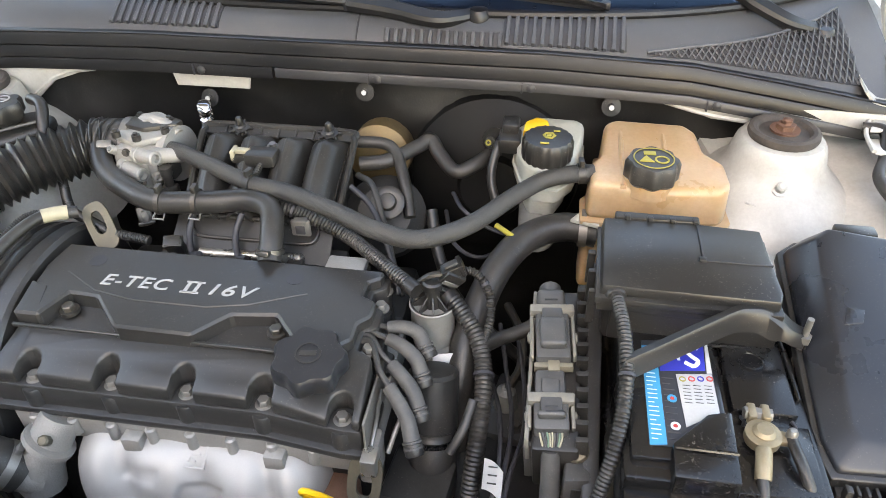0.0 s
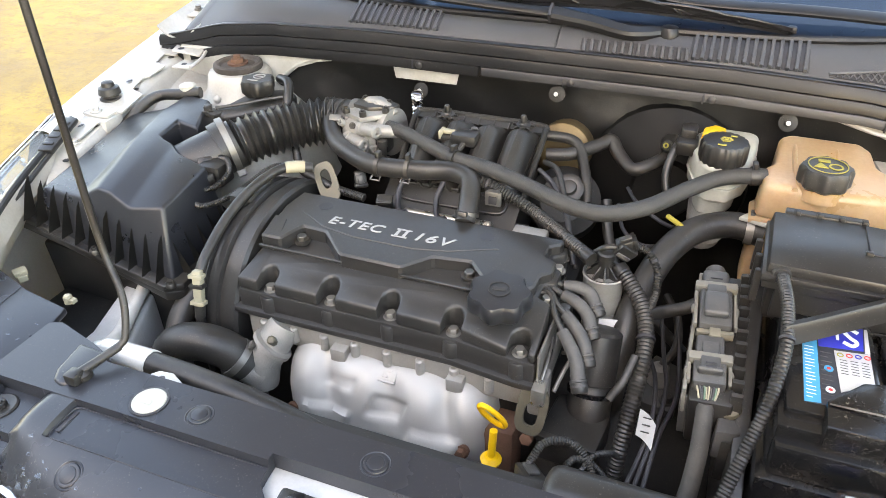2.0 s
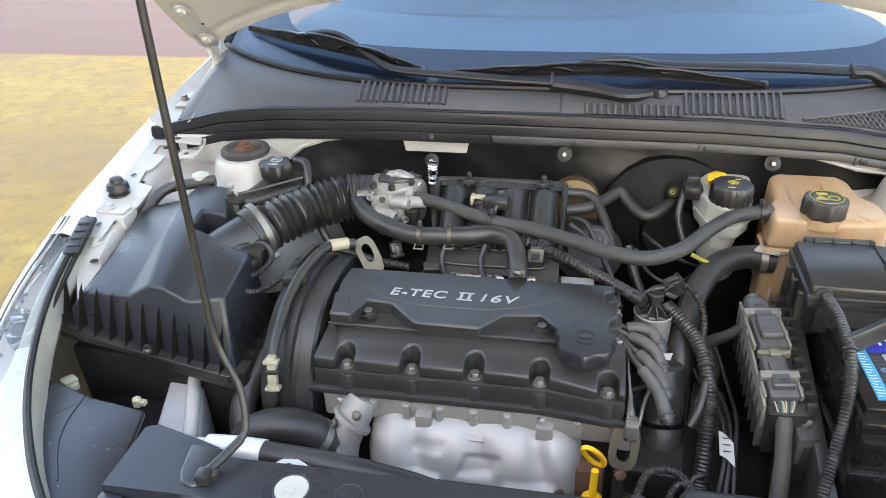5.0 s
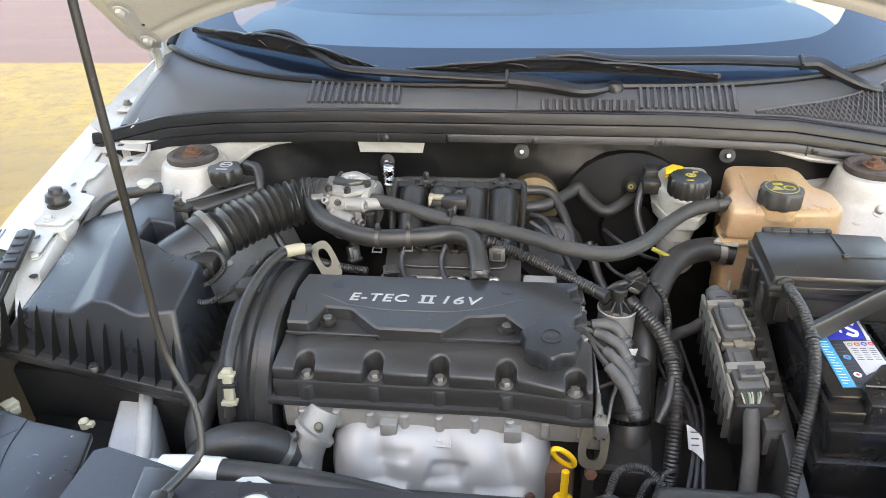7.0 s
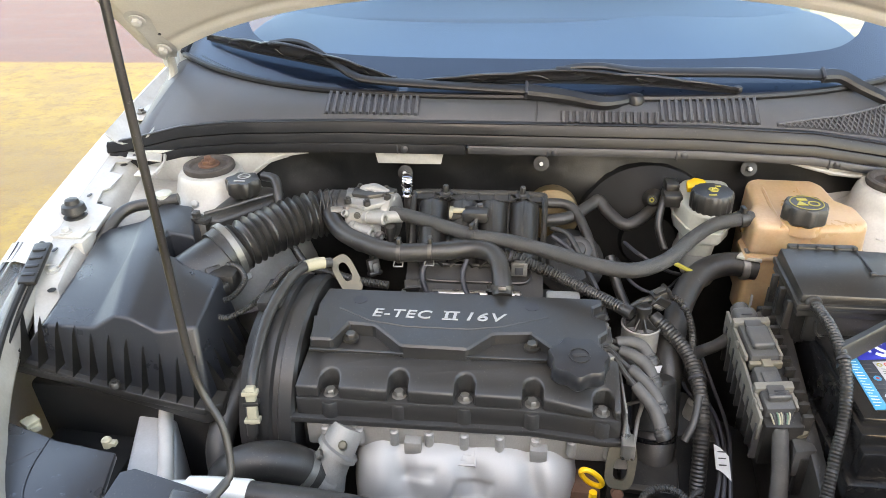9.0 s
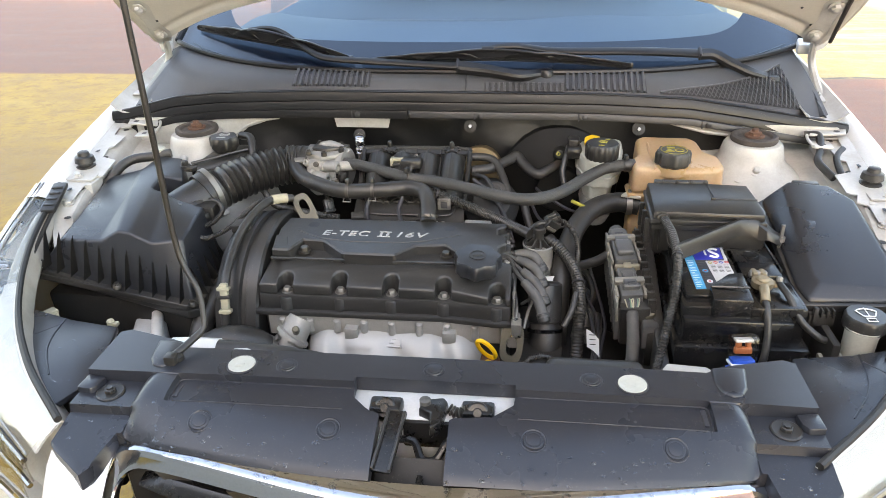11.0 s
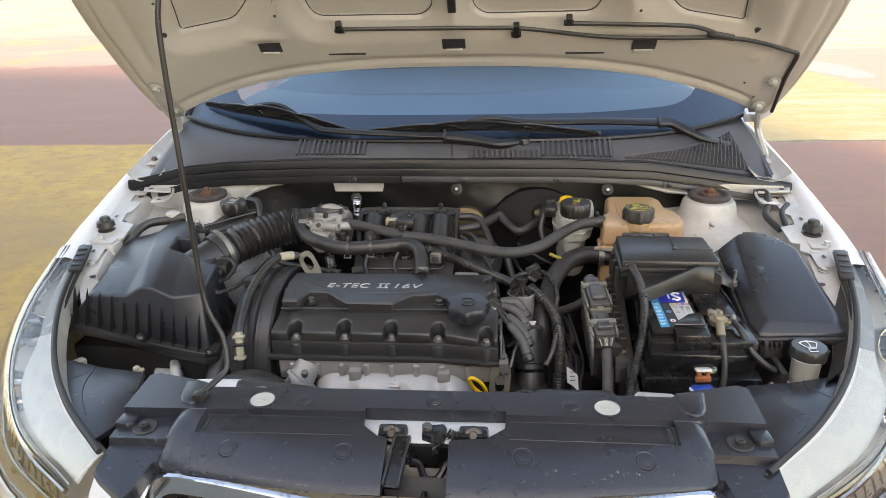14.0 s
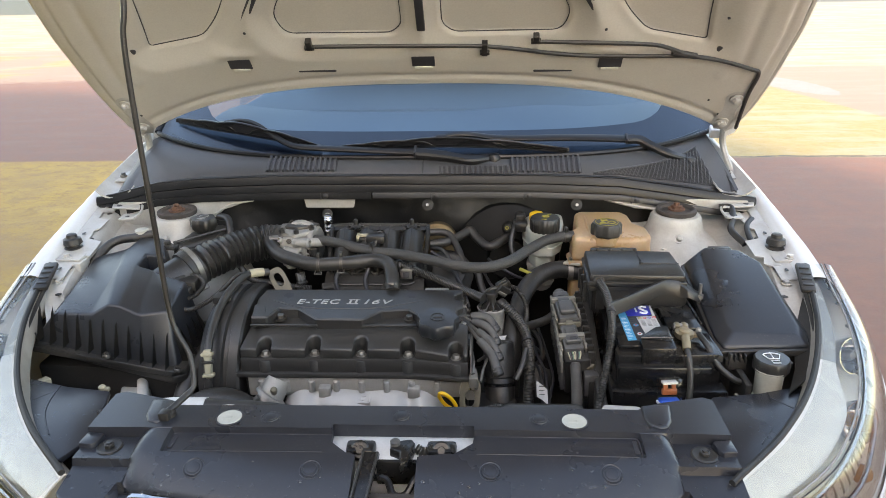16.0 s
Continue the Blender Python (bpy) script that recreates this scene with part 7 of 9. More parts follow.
for k in range(11):
    part("text_bar", box(0.3855, 0.3855 + (0.0105 if k % 3 else 0.007), -0.4330 + 0.0072 * k, -0.4322 + 0.0072 * k, 0, 0.0012, 0.0001, m=LB), GREY, lb)
for k in range(16):
    part("text_bar", box(0.3705, 0.3705 + (0.009 if k % 4 else 0.0055), -0.4350 + 0.0052 * k, -0.4341 + 0.0052 * k, 0, 0.0016, 0.0001, m=LB), PALE, lb)
for k, y in enumerate((-0.386, -0.418)):
    part("mark", lathe([(0.0044, 0), (0.0044, 0.0016), (0.0022, 0.0016), (0.0022, 0)], 18, LB @ pose(0.3925, y, 0)), (CYAN, PALE)[k], lb)
    part("mark", lathe([(0.0020, 0), (0.0020, 0.0016), (0.0, 0.0016)], 12, LB @ pose(0.3925, y, 0)), (RED, RED)[k], lb)
tc_ = part("terminal_cover", prism([(0.386, -0.474), (0.441, -0.474), (0.442, -0.401), (0.420, -0.407), (0.386, -0.444)], 0.752, 0.812, 0.003, top=lambda x, y: 0.812 if y > -0.45 else 0.806), BATTERY, bat, "black terminal cover")
part("cover_edge", tube([(0.388, -0.4475, 0.8115), (0.41, -0.4485, 0.8125), (0.440, -0.4485, 0.8125)], 0.0018, 6, 3), BATTERY, tc_)
part("front_plate", prism([(0.440, -0.474), (0.512, -0.470), (0.514, -0.395), (0.442, -0.400)], 0.770, 0.7935, 0.002), BATTERY, bat)
post = part("terminal", lathe([(0.010, 0.797), (0.010, 0.812), (0.007, 0.815)], 20, pose(0.466, -0.420, 0)), BRASS, bat, "corroded brass terminal")
part("terminal_clamp", merge(merge(lathe([(0.0145, 0.799), (0.0155, 0.801), (0.0155, 0.809), (0.010, 0.811)], 24, pose(0.466, -0.420, 0)), box(0.456, 0.464, -0.405, -0.388, 0.800, 0.812, 0.002)), box(0.468, 0.476, -0.405, -0.388, 0.800, 0.812, 0.002)), BRASS, post)
part("terminal_lug", tube([(0.464, -0.436, 0.806), (0.462, -0.448, 0.804), (0.461, -0.460, 0.797)], 0.0072, 12, 4), BRASS, post)
part("terminal_bolt", merge(lathe([(0.006, -0.012), (0.006, 0.012)], 6, towards((0.466, -0.396, 0.806), (1, 0, 0))), lathe([(0.005, 0), (0.005, 0.011), (0.003, 0.014)], 10, pose(0.490, -0.418, 0.801))), STEEL, post)
part("terminal_bar", box(0.474, 0.496, -0.425, -0.412, 0.799, 0.806, 0.002), BRASS, post)
hose("earth_cable", [(0.461, -0.458, 0.798), (0.462, -0.474, 0.785), (0.464, -0.488, 0.752), (0.460, -0.498, 0.715), (0.45, -0.50, 0.67)], 0.0052, RUBBER, "black battery earth cable", "cable")
hose("sense_cable", [(0.490, -0.42, 0.805), (0.496, -0.45, 0.80), (0.510, -0.472, 0.775), (0.532, -0.485, 0.758), (0.55, -0.475, 0.745)], 0.005, RUBBER, "grey battery sense cable", "cable")
tray = thing("battery_tray", (0.44, -0.36, 0.50), "black plastic battery tray with side walls", "battery tray")
part("floor", box(0.325, 0.56, -0.51, -0.20, 0.58, 0.605, 0.006), BLACK, tray)
part("side_wall", prism([(0.318, -0.515), (0.334, -0.515), (0.334, -0.20), (0.318, -0.20)], 0.55, 0.76, 0.003, top=lambda x, y: 0.70 + 0.35 * (y + 0.515)), BLACK, tray)
part("side_wall", prism([(0.548, -0.50), (0.560, -0.50), (0.560, -0.30), (0.548, -0.30)], 0.55, 0.75, 0.003, top=lambda x, y: 0.755), BLACK, tray)
part("front_wall", prism([(0.325, -0.515), (0.555, -0.505), (0.555, -0.495), (0.325, -0.50)], 0.55, 0.67, 0.003), BLACK, tray)
for k in range(6):
    part("tooth", box(0.308, 0.320, -0.44 + 0.045 * k, -0.43 + 0.045 * k, 0.66, 0.72 + 0.012 * k, 0.002), BLACK, tray)
bc = thing("battery_fuse_cover", (0.41, -0.23, 0.80), "black two-piece battery fuse cover", "fuse cover")
part("lid", prism([(0.322, -0.300), (0.494, -0.303), (0.498, -0.29), (0.493, -0.190), (0.430, -0.186), (0.326, -0.186)], 0.848, 0.864, 0.0022, 2, shrink=0.02, top=lambda x, y: 0.864 + 0.035 * (y + 0.19)), BLACK, bc)
part("lid_lip", prism([(0.318, -0.305), (0.497, -0.309), (0.501, -0.188), (0.323, -0.183)], 0.840, 0.8485, 0.0016), BLACK, bc)
part("lid_lip", prism([(0.321, -0.302), (0.494, -0.305), (0.498, -0.190), (0.325, -0.186)], 0.829, 0.8385, 0.0016), BLACK, bc)
part("skirt", prism([(0.330, -0.284), (0.486, -0.286), (0.490, -0.196), (0.334, -0.192)], 0.775, 0.836, 0.004), BLACK, bc)
part("joint", box(0.4255, 0.4275, -0.248, -0.187, 0.860, 0.8650, 0.0005), INK, bc)
part("joint", box(0.4255, 0.4945, -0.250, -0.2480, 0.858, 0.8634, 0.0005), INK, bc)
part("joint_tab", box(0.4215, 0.4290, -0.252, -0.246, 0.860, 0.8655, 0.001), BLACK, bc)
part("hinge", box(0.340, 0.430, -0.188, -0.176, 0.846, 0.8665, 0.002), BLACK, bc)
for k in range(4):
    part("hinge_tooth", box(0.350 + 0.024 * k, 0.356 + 0.024 * k, -0.190, -0.184, 0.862, 0.8690, 0.001), BLACK, bc)
for k in range(3):
    part("side_rib", box(0.313, 0.321, -0.290 + 0.032 * k, -0.283 + 0.032 * k, 0.80, 0.842, 0.001), BLACK, bc)
part("back_panel", prism([(0.336, -0.300), (0.50, -0.303), (0.50, -0.296), (0.336, -0.293)], 0.790, 0.835, 0.002), BLACK, bc)
part("bead", tube([(0.346, -0.302, 0.822), (0.350, -0.304, 0.806), (0.365, -0.305, 0.800), (0.425, -0.306, 0.799), (0.48, -0.306, 0.799)], 0.0016, 6, 5), BLACK, bc)
part("conduit_collar", lathe([(0.0095, -0.006), (0.0105, -0.004), (0.0105, 0.006), (0.009, 0.008)], 18, towards((0.338, -0.296, 0.848), (0.1, -1, 0.1))), BLACK, bc)

strap = tagged(part("battery_strap", loft([[Vector(p) + Vector(q) for q in ((0.006, 0.012, 0.000), (0.006, 0.012, 0.004), (0.000, -0.002, 0.006), (-0.002, -0.006, 0.002), (-0.003, -0.008, -0.020 + 0.014 * step((p.x - 0.488) / 0.02)), (-0.0015, -0.0065, -0.020 + 0.014 * step((p.x - 0.488) / 0.02)), (0.000, -0.003, 0.001), (0.005, 0.011, -0.001))] for p in spline([(0.345, -0.380, 0.836), (0.372, -0.362, 0.838), (0.412, -0.336, 0.843), (0.450, -0.312, 0.848), (0.464, -0.306, 0.848), (0.480, -0.304, 0.846), (0.494, -0.306, 0.838), (0.508, -0.309, 0.827), (0.524, -0.305, 0.818)], 4)]), BLACK), "black pressed metal battery hold-down strap", "battery strap")
part("strap_bolt", merge(lathe([(0.007, 0.817), (0.007, 0.825)], 6, pose(0.522, -0.306, 0)), lathe([(0.0032, 0.78), (0.0032, 0.846)], 10, pose(0.522, -0.306, 0))), STEEL, strap)
loom([(0.337, -0.290, 0.848), (0.341, -0.314, 0.848), (0.346, -0.352, 0.842), (0.347, -0.400, 0.824), (0.340, -0.440, 0.788), (0.328, -0.470, 0.748), (0.314, -0.505, 0.708), (0.304, -0.530, 0.68)], 0.0066, "thick ribbed black cable conduit past the battery", 0.0006, 0.0042)

# ---- engine control unit ----
ecu = thing("engine_control_unit", (0.30, -0.30, 0.60), "finned engine control unit with two grey connectors", "control unit")
part("case", box(-0.022, 0.024, -0.105, 0.095, -0.075, 0.0, 0.004, m=pose(0.288, -0.318, 0.768, 9, -4, 0)), BLACK, ecu, "black finned case")
for k in range(11):
    part("fin", box(0.020, 0.032, -0.100 + 0.0185 * k, -0.094 + 0.0185 * k, -0.075, 0.012, 0.001, m=pose(0.288, -0.318, 0.768, 9, -4, 0)), BLACK, ecu)
for k in range(9):
    part("fin", box(-0.030, -0.020, -0.098 + 0.0205 * k, -0.093 + 0.0205 * k, -0.070, -0.006, 0.001, m=pose(0.288, -0.318, 0.768, 9, -4, 0)), CONNECTOR, ecu)
part("bracket", box(-0.0285, -0.0245, -0.10, 0.085, -0.030, 0.010, 0.001, m=pose(0.288, -0.318, 0.768, 9, -4, 0)), BRACKETGREY, ecu, "pale metal bracket edge")


def multi_plug(m, half, back, front, label):
    """A lever-locked multi-pin plug: stepped body, pale lever frame with two arms, latch window."""
    cn = part("connector", box(-half, half, front, back, -0.020, 0.014, 0.003, m=m), CONNECTOR, ecu, label)
    part("crown", box(-half * 0.80, half * 0.80, front + 0.010, back - 0.020, 0.013, 0.024, 0.004, 3, m=m), CONNECTOR, cn)
    part("shoulder", box(-half * 0.62, half * 0.62, back - 0.022, back - 0.004, 0.013, 0.019, 0.002, m=m), CONNECTOR, cn)
    part("slot", box(-half * 0.42, half * 0.42, back - 0.024, back - 0.0205, 0.0185, 0.0215, 0.0006, m=m), INK, cn)
    lv = part("lever", box(-half - 0.006, half + 0.006, back - 0.009, back + 0.002, 0.004, 0.0175, 0.002, m=m), BRACKETGREY, cn, "warm grey locking lever")
    for sd in (-1, 1):
        part("arm", box(sd * (half + 0.004) - 0.002, sd * (half + 0.004) + 0.002, front + 0.004, back - 0.004, 0.000, 0.009, 0.001, m=m), BRACKETGREY, lv)
        part("pivot", lathe([(0.006, -0.0015), (0.006, 0.0015), (0.003, 0.003)], 14, m @ pose(sd * (half + 0.006), (front + back) / 2, 0.002, 0, 90 * sd, 0)), BRACKETGREY, lv)
    return cn


c1 = multi_plug(pose(0.281, -0.298, 0.783, 8, -3, 4), 0.0175, 0.028, -0.038, "slate multi-pin connector with pale lever")
part("cross_bar", merge(box(-0.020, 0.020, -0.044, -0.038, -0.004, 0.006, 0.001, m=pose(0.281, -0.298, 0.783, 8, -3, 4)), box(-0.006, 0.006, -0.050, -0.036, 0.000, 0.009, 0.001, m=pose(0.281, -0.298, 0.783, 8, -3, 4))), TAN, c1)
part("hood", merge(box(-0.0155, 0.0155, 0.026, 0.058, -0.014, 0.012, 0.006, 3, m=pose(0.281, -0.298, 0.783, 8, -3, 4)), lathe([(0.012, 0), (0.012, 0.012), (0.008, 0.016)], 18, pose(0.281, -0.298, 0.783, 8, -3, 4) @ pose(0, 0.056, -0.002, -90, 0, 0))), CONNECTOR, c1)
part("slot", box(-0.007, 0.007, 0.040, 0.0415, 0.011, 0.0128, 0.0003, m=pose(0.281, -0.298, 0.783, 8, -3, 4)), INK, c1)
c2 = multi_plug(pose(0.284, -0.384, 0.762, 14, -3, 4), 0.0170, 0.012, -0.024, "slate multi-pin connector with pale lever and wires")
part("upper_body", box(-0.0150, 0.0150, 0.010, 0.042, -0.014, 0.012, 0.004, m=pose(0.284, -0.384, 0.762, 14, -3, 4)), CONNECTOR, c2)
part("step", box(-0.009, 0.009, 0.014, 0.030, 0.011, 0.016, 0.002, m=pose(0.284, -0.384, 0.762, 14, -3, 4)), CONNECTOR, c2)
for dy in (-0.010, -0.005):
    part("slot", box(-0.006, 0.006, dy - 0.0008, dy + 0.0008, 0.0235, 0.0246, 0.0003, m=pose(0.284, -0.384, 0.762, 14, -3, 4)), INK, c2)
for k in range(10):
    hose("connector_wire", [(0.272 + 0.0026 * k, -0.404 - 0.002 * (k % 2), 0.764), (0.276 + 0.0022 * k, -0.413, 0.757 + 0.002 * (k % 2)), (0.283 + 0.0008 * k, -0.424, 0.738)], 0.0011, (CREAM, GREY, INK, GREENWIRE, CREAM)[k % 5], "thin coloured connector wire", "wiring", 6, 4)
hose("control_cable", [(0.286, -0.416, 0.746), (0.288, -0.428, 0.722), (0.289, -0.446, 0.685), (0.285, -0.468, 0.635), (0.27, -0.485, 0.57), (0.25, -0.50, 0.52)], 0.0092, BOOT, "grey taped control unit cable", "cable", taper=0.0115)
part("knob", lathe([(0.013, -0.004), (0.013, 0.012), (0.010, 0.016), (0.0, 0.017)], 16, towards((0.310, -0.402, 0.732), (0.1, -0.6, 0.8))), TAN, ecu)
part("mount_lug", prism([(0.300, -0.440), (0.326, -0.436), (0.328, -0.405), (0.302, -0.402)], 0.690, 0.732, 0.004), CONNECTOR, ecu)

# ---- fuse box ----
fb = thing("fuse_box", (0.59, -0.31, 0.70), "black underhood fuse box with domed lid", "fuse box")
FBP = [(0.530, -0.434), (0.672, -0.430), (0.680, -0.398), (0.672, -0.215), (0.640, -0.176), (0.545, -0.168), (0.524, -0.186), (0.522, -0.405)]
FTOP = [(0.550, -0.413), (0.652, -0.418), (0.662, -0.398), (0.652, -0.228), (0.622, -0.192), (0.562, -0.184), (0.548, -0.197), (0.543, -0.398)]


def lid_rim(y):
    return 0.784 + 0.195 * (y + 0.434)


def lid_top(y):
    return 0.803 + 0.285 * (y + 0.42)


bm = loft([[(x, y, lid_rim(y) - 0.004) for x, y in FBP], [(x, y, lid_rim(y) + 0.004) for x, y in FBP], [(x, y, lid_top(y)) for x, y in FTOP]])
bmesh.ops.recalc_face_normals(bm, faces=bm.faces[:])
soften(bm, 0.007, 3)
part("lid", bm, LID, fb, "smooth dusty black lid")
bm = loft([[(x + (0.005 if x > 0.59 else -0.005), y + (0.004 if y > -0.3 else -0.005), lid_rim(y) + dz) for x, y in FBP] for dz in (-0.014, -0.002)])
bmesh.ops.recalc_face_normals(bm, faces=bm.faces[:])
soften(bm, 0.0018, 2)
part("lid_edge", bm, BLACK, fb, "flanged lower edge")
part("base", prism(FBP, 0.60, 0.765, 0.006, top=lambda x, y: lid_rim(y) - 0.012), BLACK, fb)
part("hinge", box(0.570, 0.612, -0.188, -0.170, 0.845, 0.868, 0.003), BLACK, fb)
for x in (0.548, 0.600):
    part("latch", merge(box(x - 0.018, x + 0.018, -0.449, -0.437, 0.752, 0.772, 0.002), box(x - 0.014, x - 0.008, -0.453, -0.445, 0.758, 0.784, 0.001)), BLACK, fb)
    for k in range(4):
        part("tooth", box(x - 0.012 + 0.008 * k, x - 0.009 + 0.008 * k, -0.452, -0.442, 0.768, 0.781, 0.0008), BLACK, fb)
part("moulded_mark", prism([(0.556, -0.300), (0.574, -0.296), (0.578, -0.282), (0.562, -0.280)], 0.80, 0.84, 0.0005, top=lambda x, y: lid_top(y) + 0.0008), LID, fb)

# ---- washer reservoir ----
wr = thing("washer_reservoir", (0.594, -0.474, 0.58), "milky washer bottle neck with printed black cap", "washer bottle")
part("neck", lathe([(0.030, 0.58), (0.024, 0.66), (0.021, 0.72), (0.022, 0.760), (0.026, 0.772)], 28, pose(0.594, -0.474, 0)), MILK, wr)
part("side_pipe", tube([(0.590, -0.474, 0.715), (0.565, -0.476, 0.715), (0.545, -0.476, 0.712)], 0.010, 12, 3), MILK, wr)
c = part("cap", lathe([(0.026, 0.766), (0.0285, 0.769), (0.0285, 0.785), (0.026, 0.789), (0.0, 0.790)], 48, pose(0.596, -0.470, 0), lobes=12, depth=0.012), BLACK, wr)
part("print", tube([(0.596 + 0.018 * math.cos(a), -0.474 + 0.016 * math.sin(a), 0.7905) for a in [radians(40 + 10 * k) for k in range(11)]], 0.0009, 6, 2), PALE, c, "pale washer symbol")
part("print", merge(tube([(0.582, -0.463, 0.7905), (0.588, -0.477, 0.7905), (0.604, -0.477, 0.7905), (0.610, -0.463, 0.7905)], 0.0008, 6, 2, straight=True), tube([(0.596, -0.477, 0.7905), (0.596, -0.455, 0.7905)], 0.0007, 6, 2)), PALE, c)
part("print", tube([(0.590, -0.482, 0.7905), (0.602, -0.482, 0.7905), (0.602, -0.490, 0.7905), (0.590, -0.490, 0.7905), (0.590, -0.482, 0.7905)], 0.0007, 6, 2, straight=True), PALE, c)
part("cap_tab", box(0.620, 0.630, -0.474, -0.462, 0.770, 0.781, 0.003), BLACK, c)

# ---- small body fittings in the bay ----
for s, y in ((-1, -0.145), (1, -0.147)):
    hb = tagged(part("hood_bumper", lathe([(0.019, 0.845), (0.019, 0.852), (0.0135, 0.8535), (0.0135, 0.857), (0.019, 0.8595), (0.017, 0.870), (0.0115, 0.8725), (0.010, 0.879), (0.006, 0.881), (0.0, 0.881)], 24, pose(-0.011 + 0.728 * s, y + 0.012, 0.0)), RUBBER), "black rubber hood bumper on the fender ledge", "hood bumper", "hood bumpers")
    part("bracket", prism([(0.695 * s, y - 0.05), (0.752 * s, y - 0.05), (0.752 * s, y + 0.03), (0.700 * s, y + 0.03)][::s], 0.842, 0.847, 0.002), BAYWHITE, hb)
    part("bolt", lathe([(0.010, 0.846), (0.010, 0.849), (0.006, 0.850), (0.006, 0.855)], 6, pose(0.727 * s, y - 0.038, 0)), BAYWHITE, hb)
    part("drop", prism([(0.690 * s, y - 0.06), (0.705 * s, y - 0.06), (0.705 * s, y - 0.02), (0.690 * s, y - 0.02)][::s], 0.77, 0.842, 0.003), BAYWHITE, hb)
    sl = tagged(part("headlight_bracket", box(-0.013, 0.013, -0.042, 0.042, 0, 0.010, 0.004, m=pose(0.722 * s, -0.270, 0.838, 14, 0, -12 * s)), BLACK), "ribbed black headlight bracket", "bracket", "headlight brackets")
    for k in range(4):
        part("rib", box(-0.009, 0.009, -0.030 + 0.017 * k, -0.024 + 0.017 * k, 0.009, 0.012, 0.001, m=pose(0.722 * s, -0.270, 0.838, 14, 0, -12 * s)), BLACK, sl)
    tagged(part("fender_strip", tube([(0.716 * s, -0.275, 0.836), (0.700 * s, -0.36, 0.812), (0.680 * s, -0.44, 0.790), (0.648 * s, -0.512, 0.770), (0.592 * s, -0.592, 0.754), (0.572 * s, -0.612, 0.736)], 0.0038, 8, 5), BLACK), "black rubber strip along the headlight", "rubber strip", "rubber strips")
tagged(part("apron_cover", loft([[(x, y, z - 0.004) for x, y, z in ((0.694, -0.280, 0.806), (0.716, -0.285, 0.818), (0.690, -0.40, 0.797), (0.655, -0.49, 0.772), (0.606, -0.525, 0.757), (0.640, -0.46, 0.764), (0.672, -0.37, 0.785))], [(x, y, z) for x, y, z in ((0.694, -0.280, 0.806), (0.716, -0.285, 0.818), (0.690, -0.40, 0.797), (0.655, -0.49, 0.772), (0.606, -0.525, 0.757), (0.640, -0.46, 0.764), (0.672, -0.37, 0.785))]]), BLACK), "black plastic cover strip beside the fuse box", "cover strip")
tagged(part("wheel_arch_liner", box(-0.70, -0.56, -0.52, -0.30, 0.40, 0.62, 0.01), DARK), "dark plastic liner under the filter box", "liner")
rail = tagged(part("chassis_rail", prism([(-0.522, -0.56), (-0.435, -0.56), (-0.450, -0.486), (-0.508, -0.358), (-0.562, -0.358), (-0.522, -0.48)], 0.40, 0.664, 0.006, 3), RAILWHITE), "white painted chassis rail", "chassis rail")
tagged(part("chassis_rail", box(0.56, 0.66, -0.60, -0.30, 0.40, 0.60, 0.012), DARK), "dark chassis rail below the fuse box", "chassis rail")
h = hose("drain_hose", [(-0.585, -0.085, 0.862), (-0.62, -0.095, 0.858), (-0.655, -0.105, 0.855), (-0.675, -0.125, 0.845), (-0.688, -0.165, 0.822), (-0.695, -0.20, 0.80)], 0.0095, RUBBER, "short black rubber drain hose")
v = tagged(part("charge_valve", lathe([(0.012, 0.80), (0.012, 0.845), (0.014, 0.846), (0.014, 0.872), (0.010, 0.874)], 16, pose(-0.610, -0.085, 0)), MILK), "yellowed translucent valve cap", "valve cap")
for x, y, z in ((-0.515, -0.502, 0.744), (0.500, -0.530, 0.750)):
    tagged(part("adjuster", merge(lathe([(0.006, z - 0.012), (0.006, z - 0.002), (0.004, z)], 14, pose(x, y, 0)), box(x - 0.004, x + 0.012, y - 0.004, y + 0.004, z - 0.010, z - 0.004, 0.001)), CREAM), "cream plastic headlight adjuster", "adjuster", "adjusters")
cl = tagged(part("harness_clip", box(-0.02, 0.02, -0.009, 0.009, 0, 0.014, 0.003, m=pose(-0.636, -0.472, 0.722, 0, 0, -28) @ Matrix.Scale(0.75, 4)), CREAM), "cream plastic harness clip", "clip")
part("jaw", box(-0.008, 0.014, -0.012, 0.012, 0.010, 0.020, 0.002, m=pose(-0.636, -0.472, 0.722, 0, 0, -28) @ Matrix.Scale(0.75, 4)), CREAM, cl)
fh = thing("inline_fuse", (0.425, -0.50, 0.70), "clear inline fuse holder with orange element on a blue base", "fuse holder")
FM = pose(0.419, -0.532, 0.748, -12, 0, 6)
part("case", box(-0.0185, 0.0185, -0.010, 0.010, 0, 0.034, 0.003, m=FM), CLEAR, fh, "clear plastic case")
part("element", merge(merge(box(-0.012, 0.012, -0.004, 0.004, 0.008, 0.018, 0.002, m=FM), box(-0.010, -0.003, -0.003, 0.003, 0.016, 0.026, 0.001, m=FM)), box(0.003, 0.010, -0.003, 0.003, 0.016, 0.026, 0.001, m=FM)), ORANGE, fh, "orange fuse element")
part("cap_plate", box(-0.012, 0.012, -0.006, 0.006, 0.026, 0.030, 0.001, m=FM), LABEL, fh)
ft = part("foot", merge(box(-0.0155, 0.0155, -0.009, 0.009, -0.016, 0.001, 0.002, m=FM), box(-0.019, 0.019, -0.010, 0.010, -0.026, -0.013, 0.002, m=FM)), BLUEFOOT, fh, "bright blue plastic base")
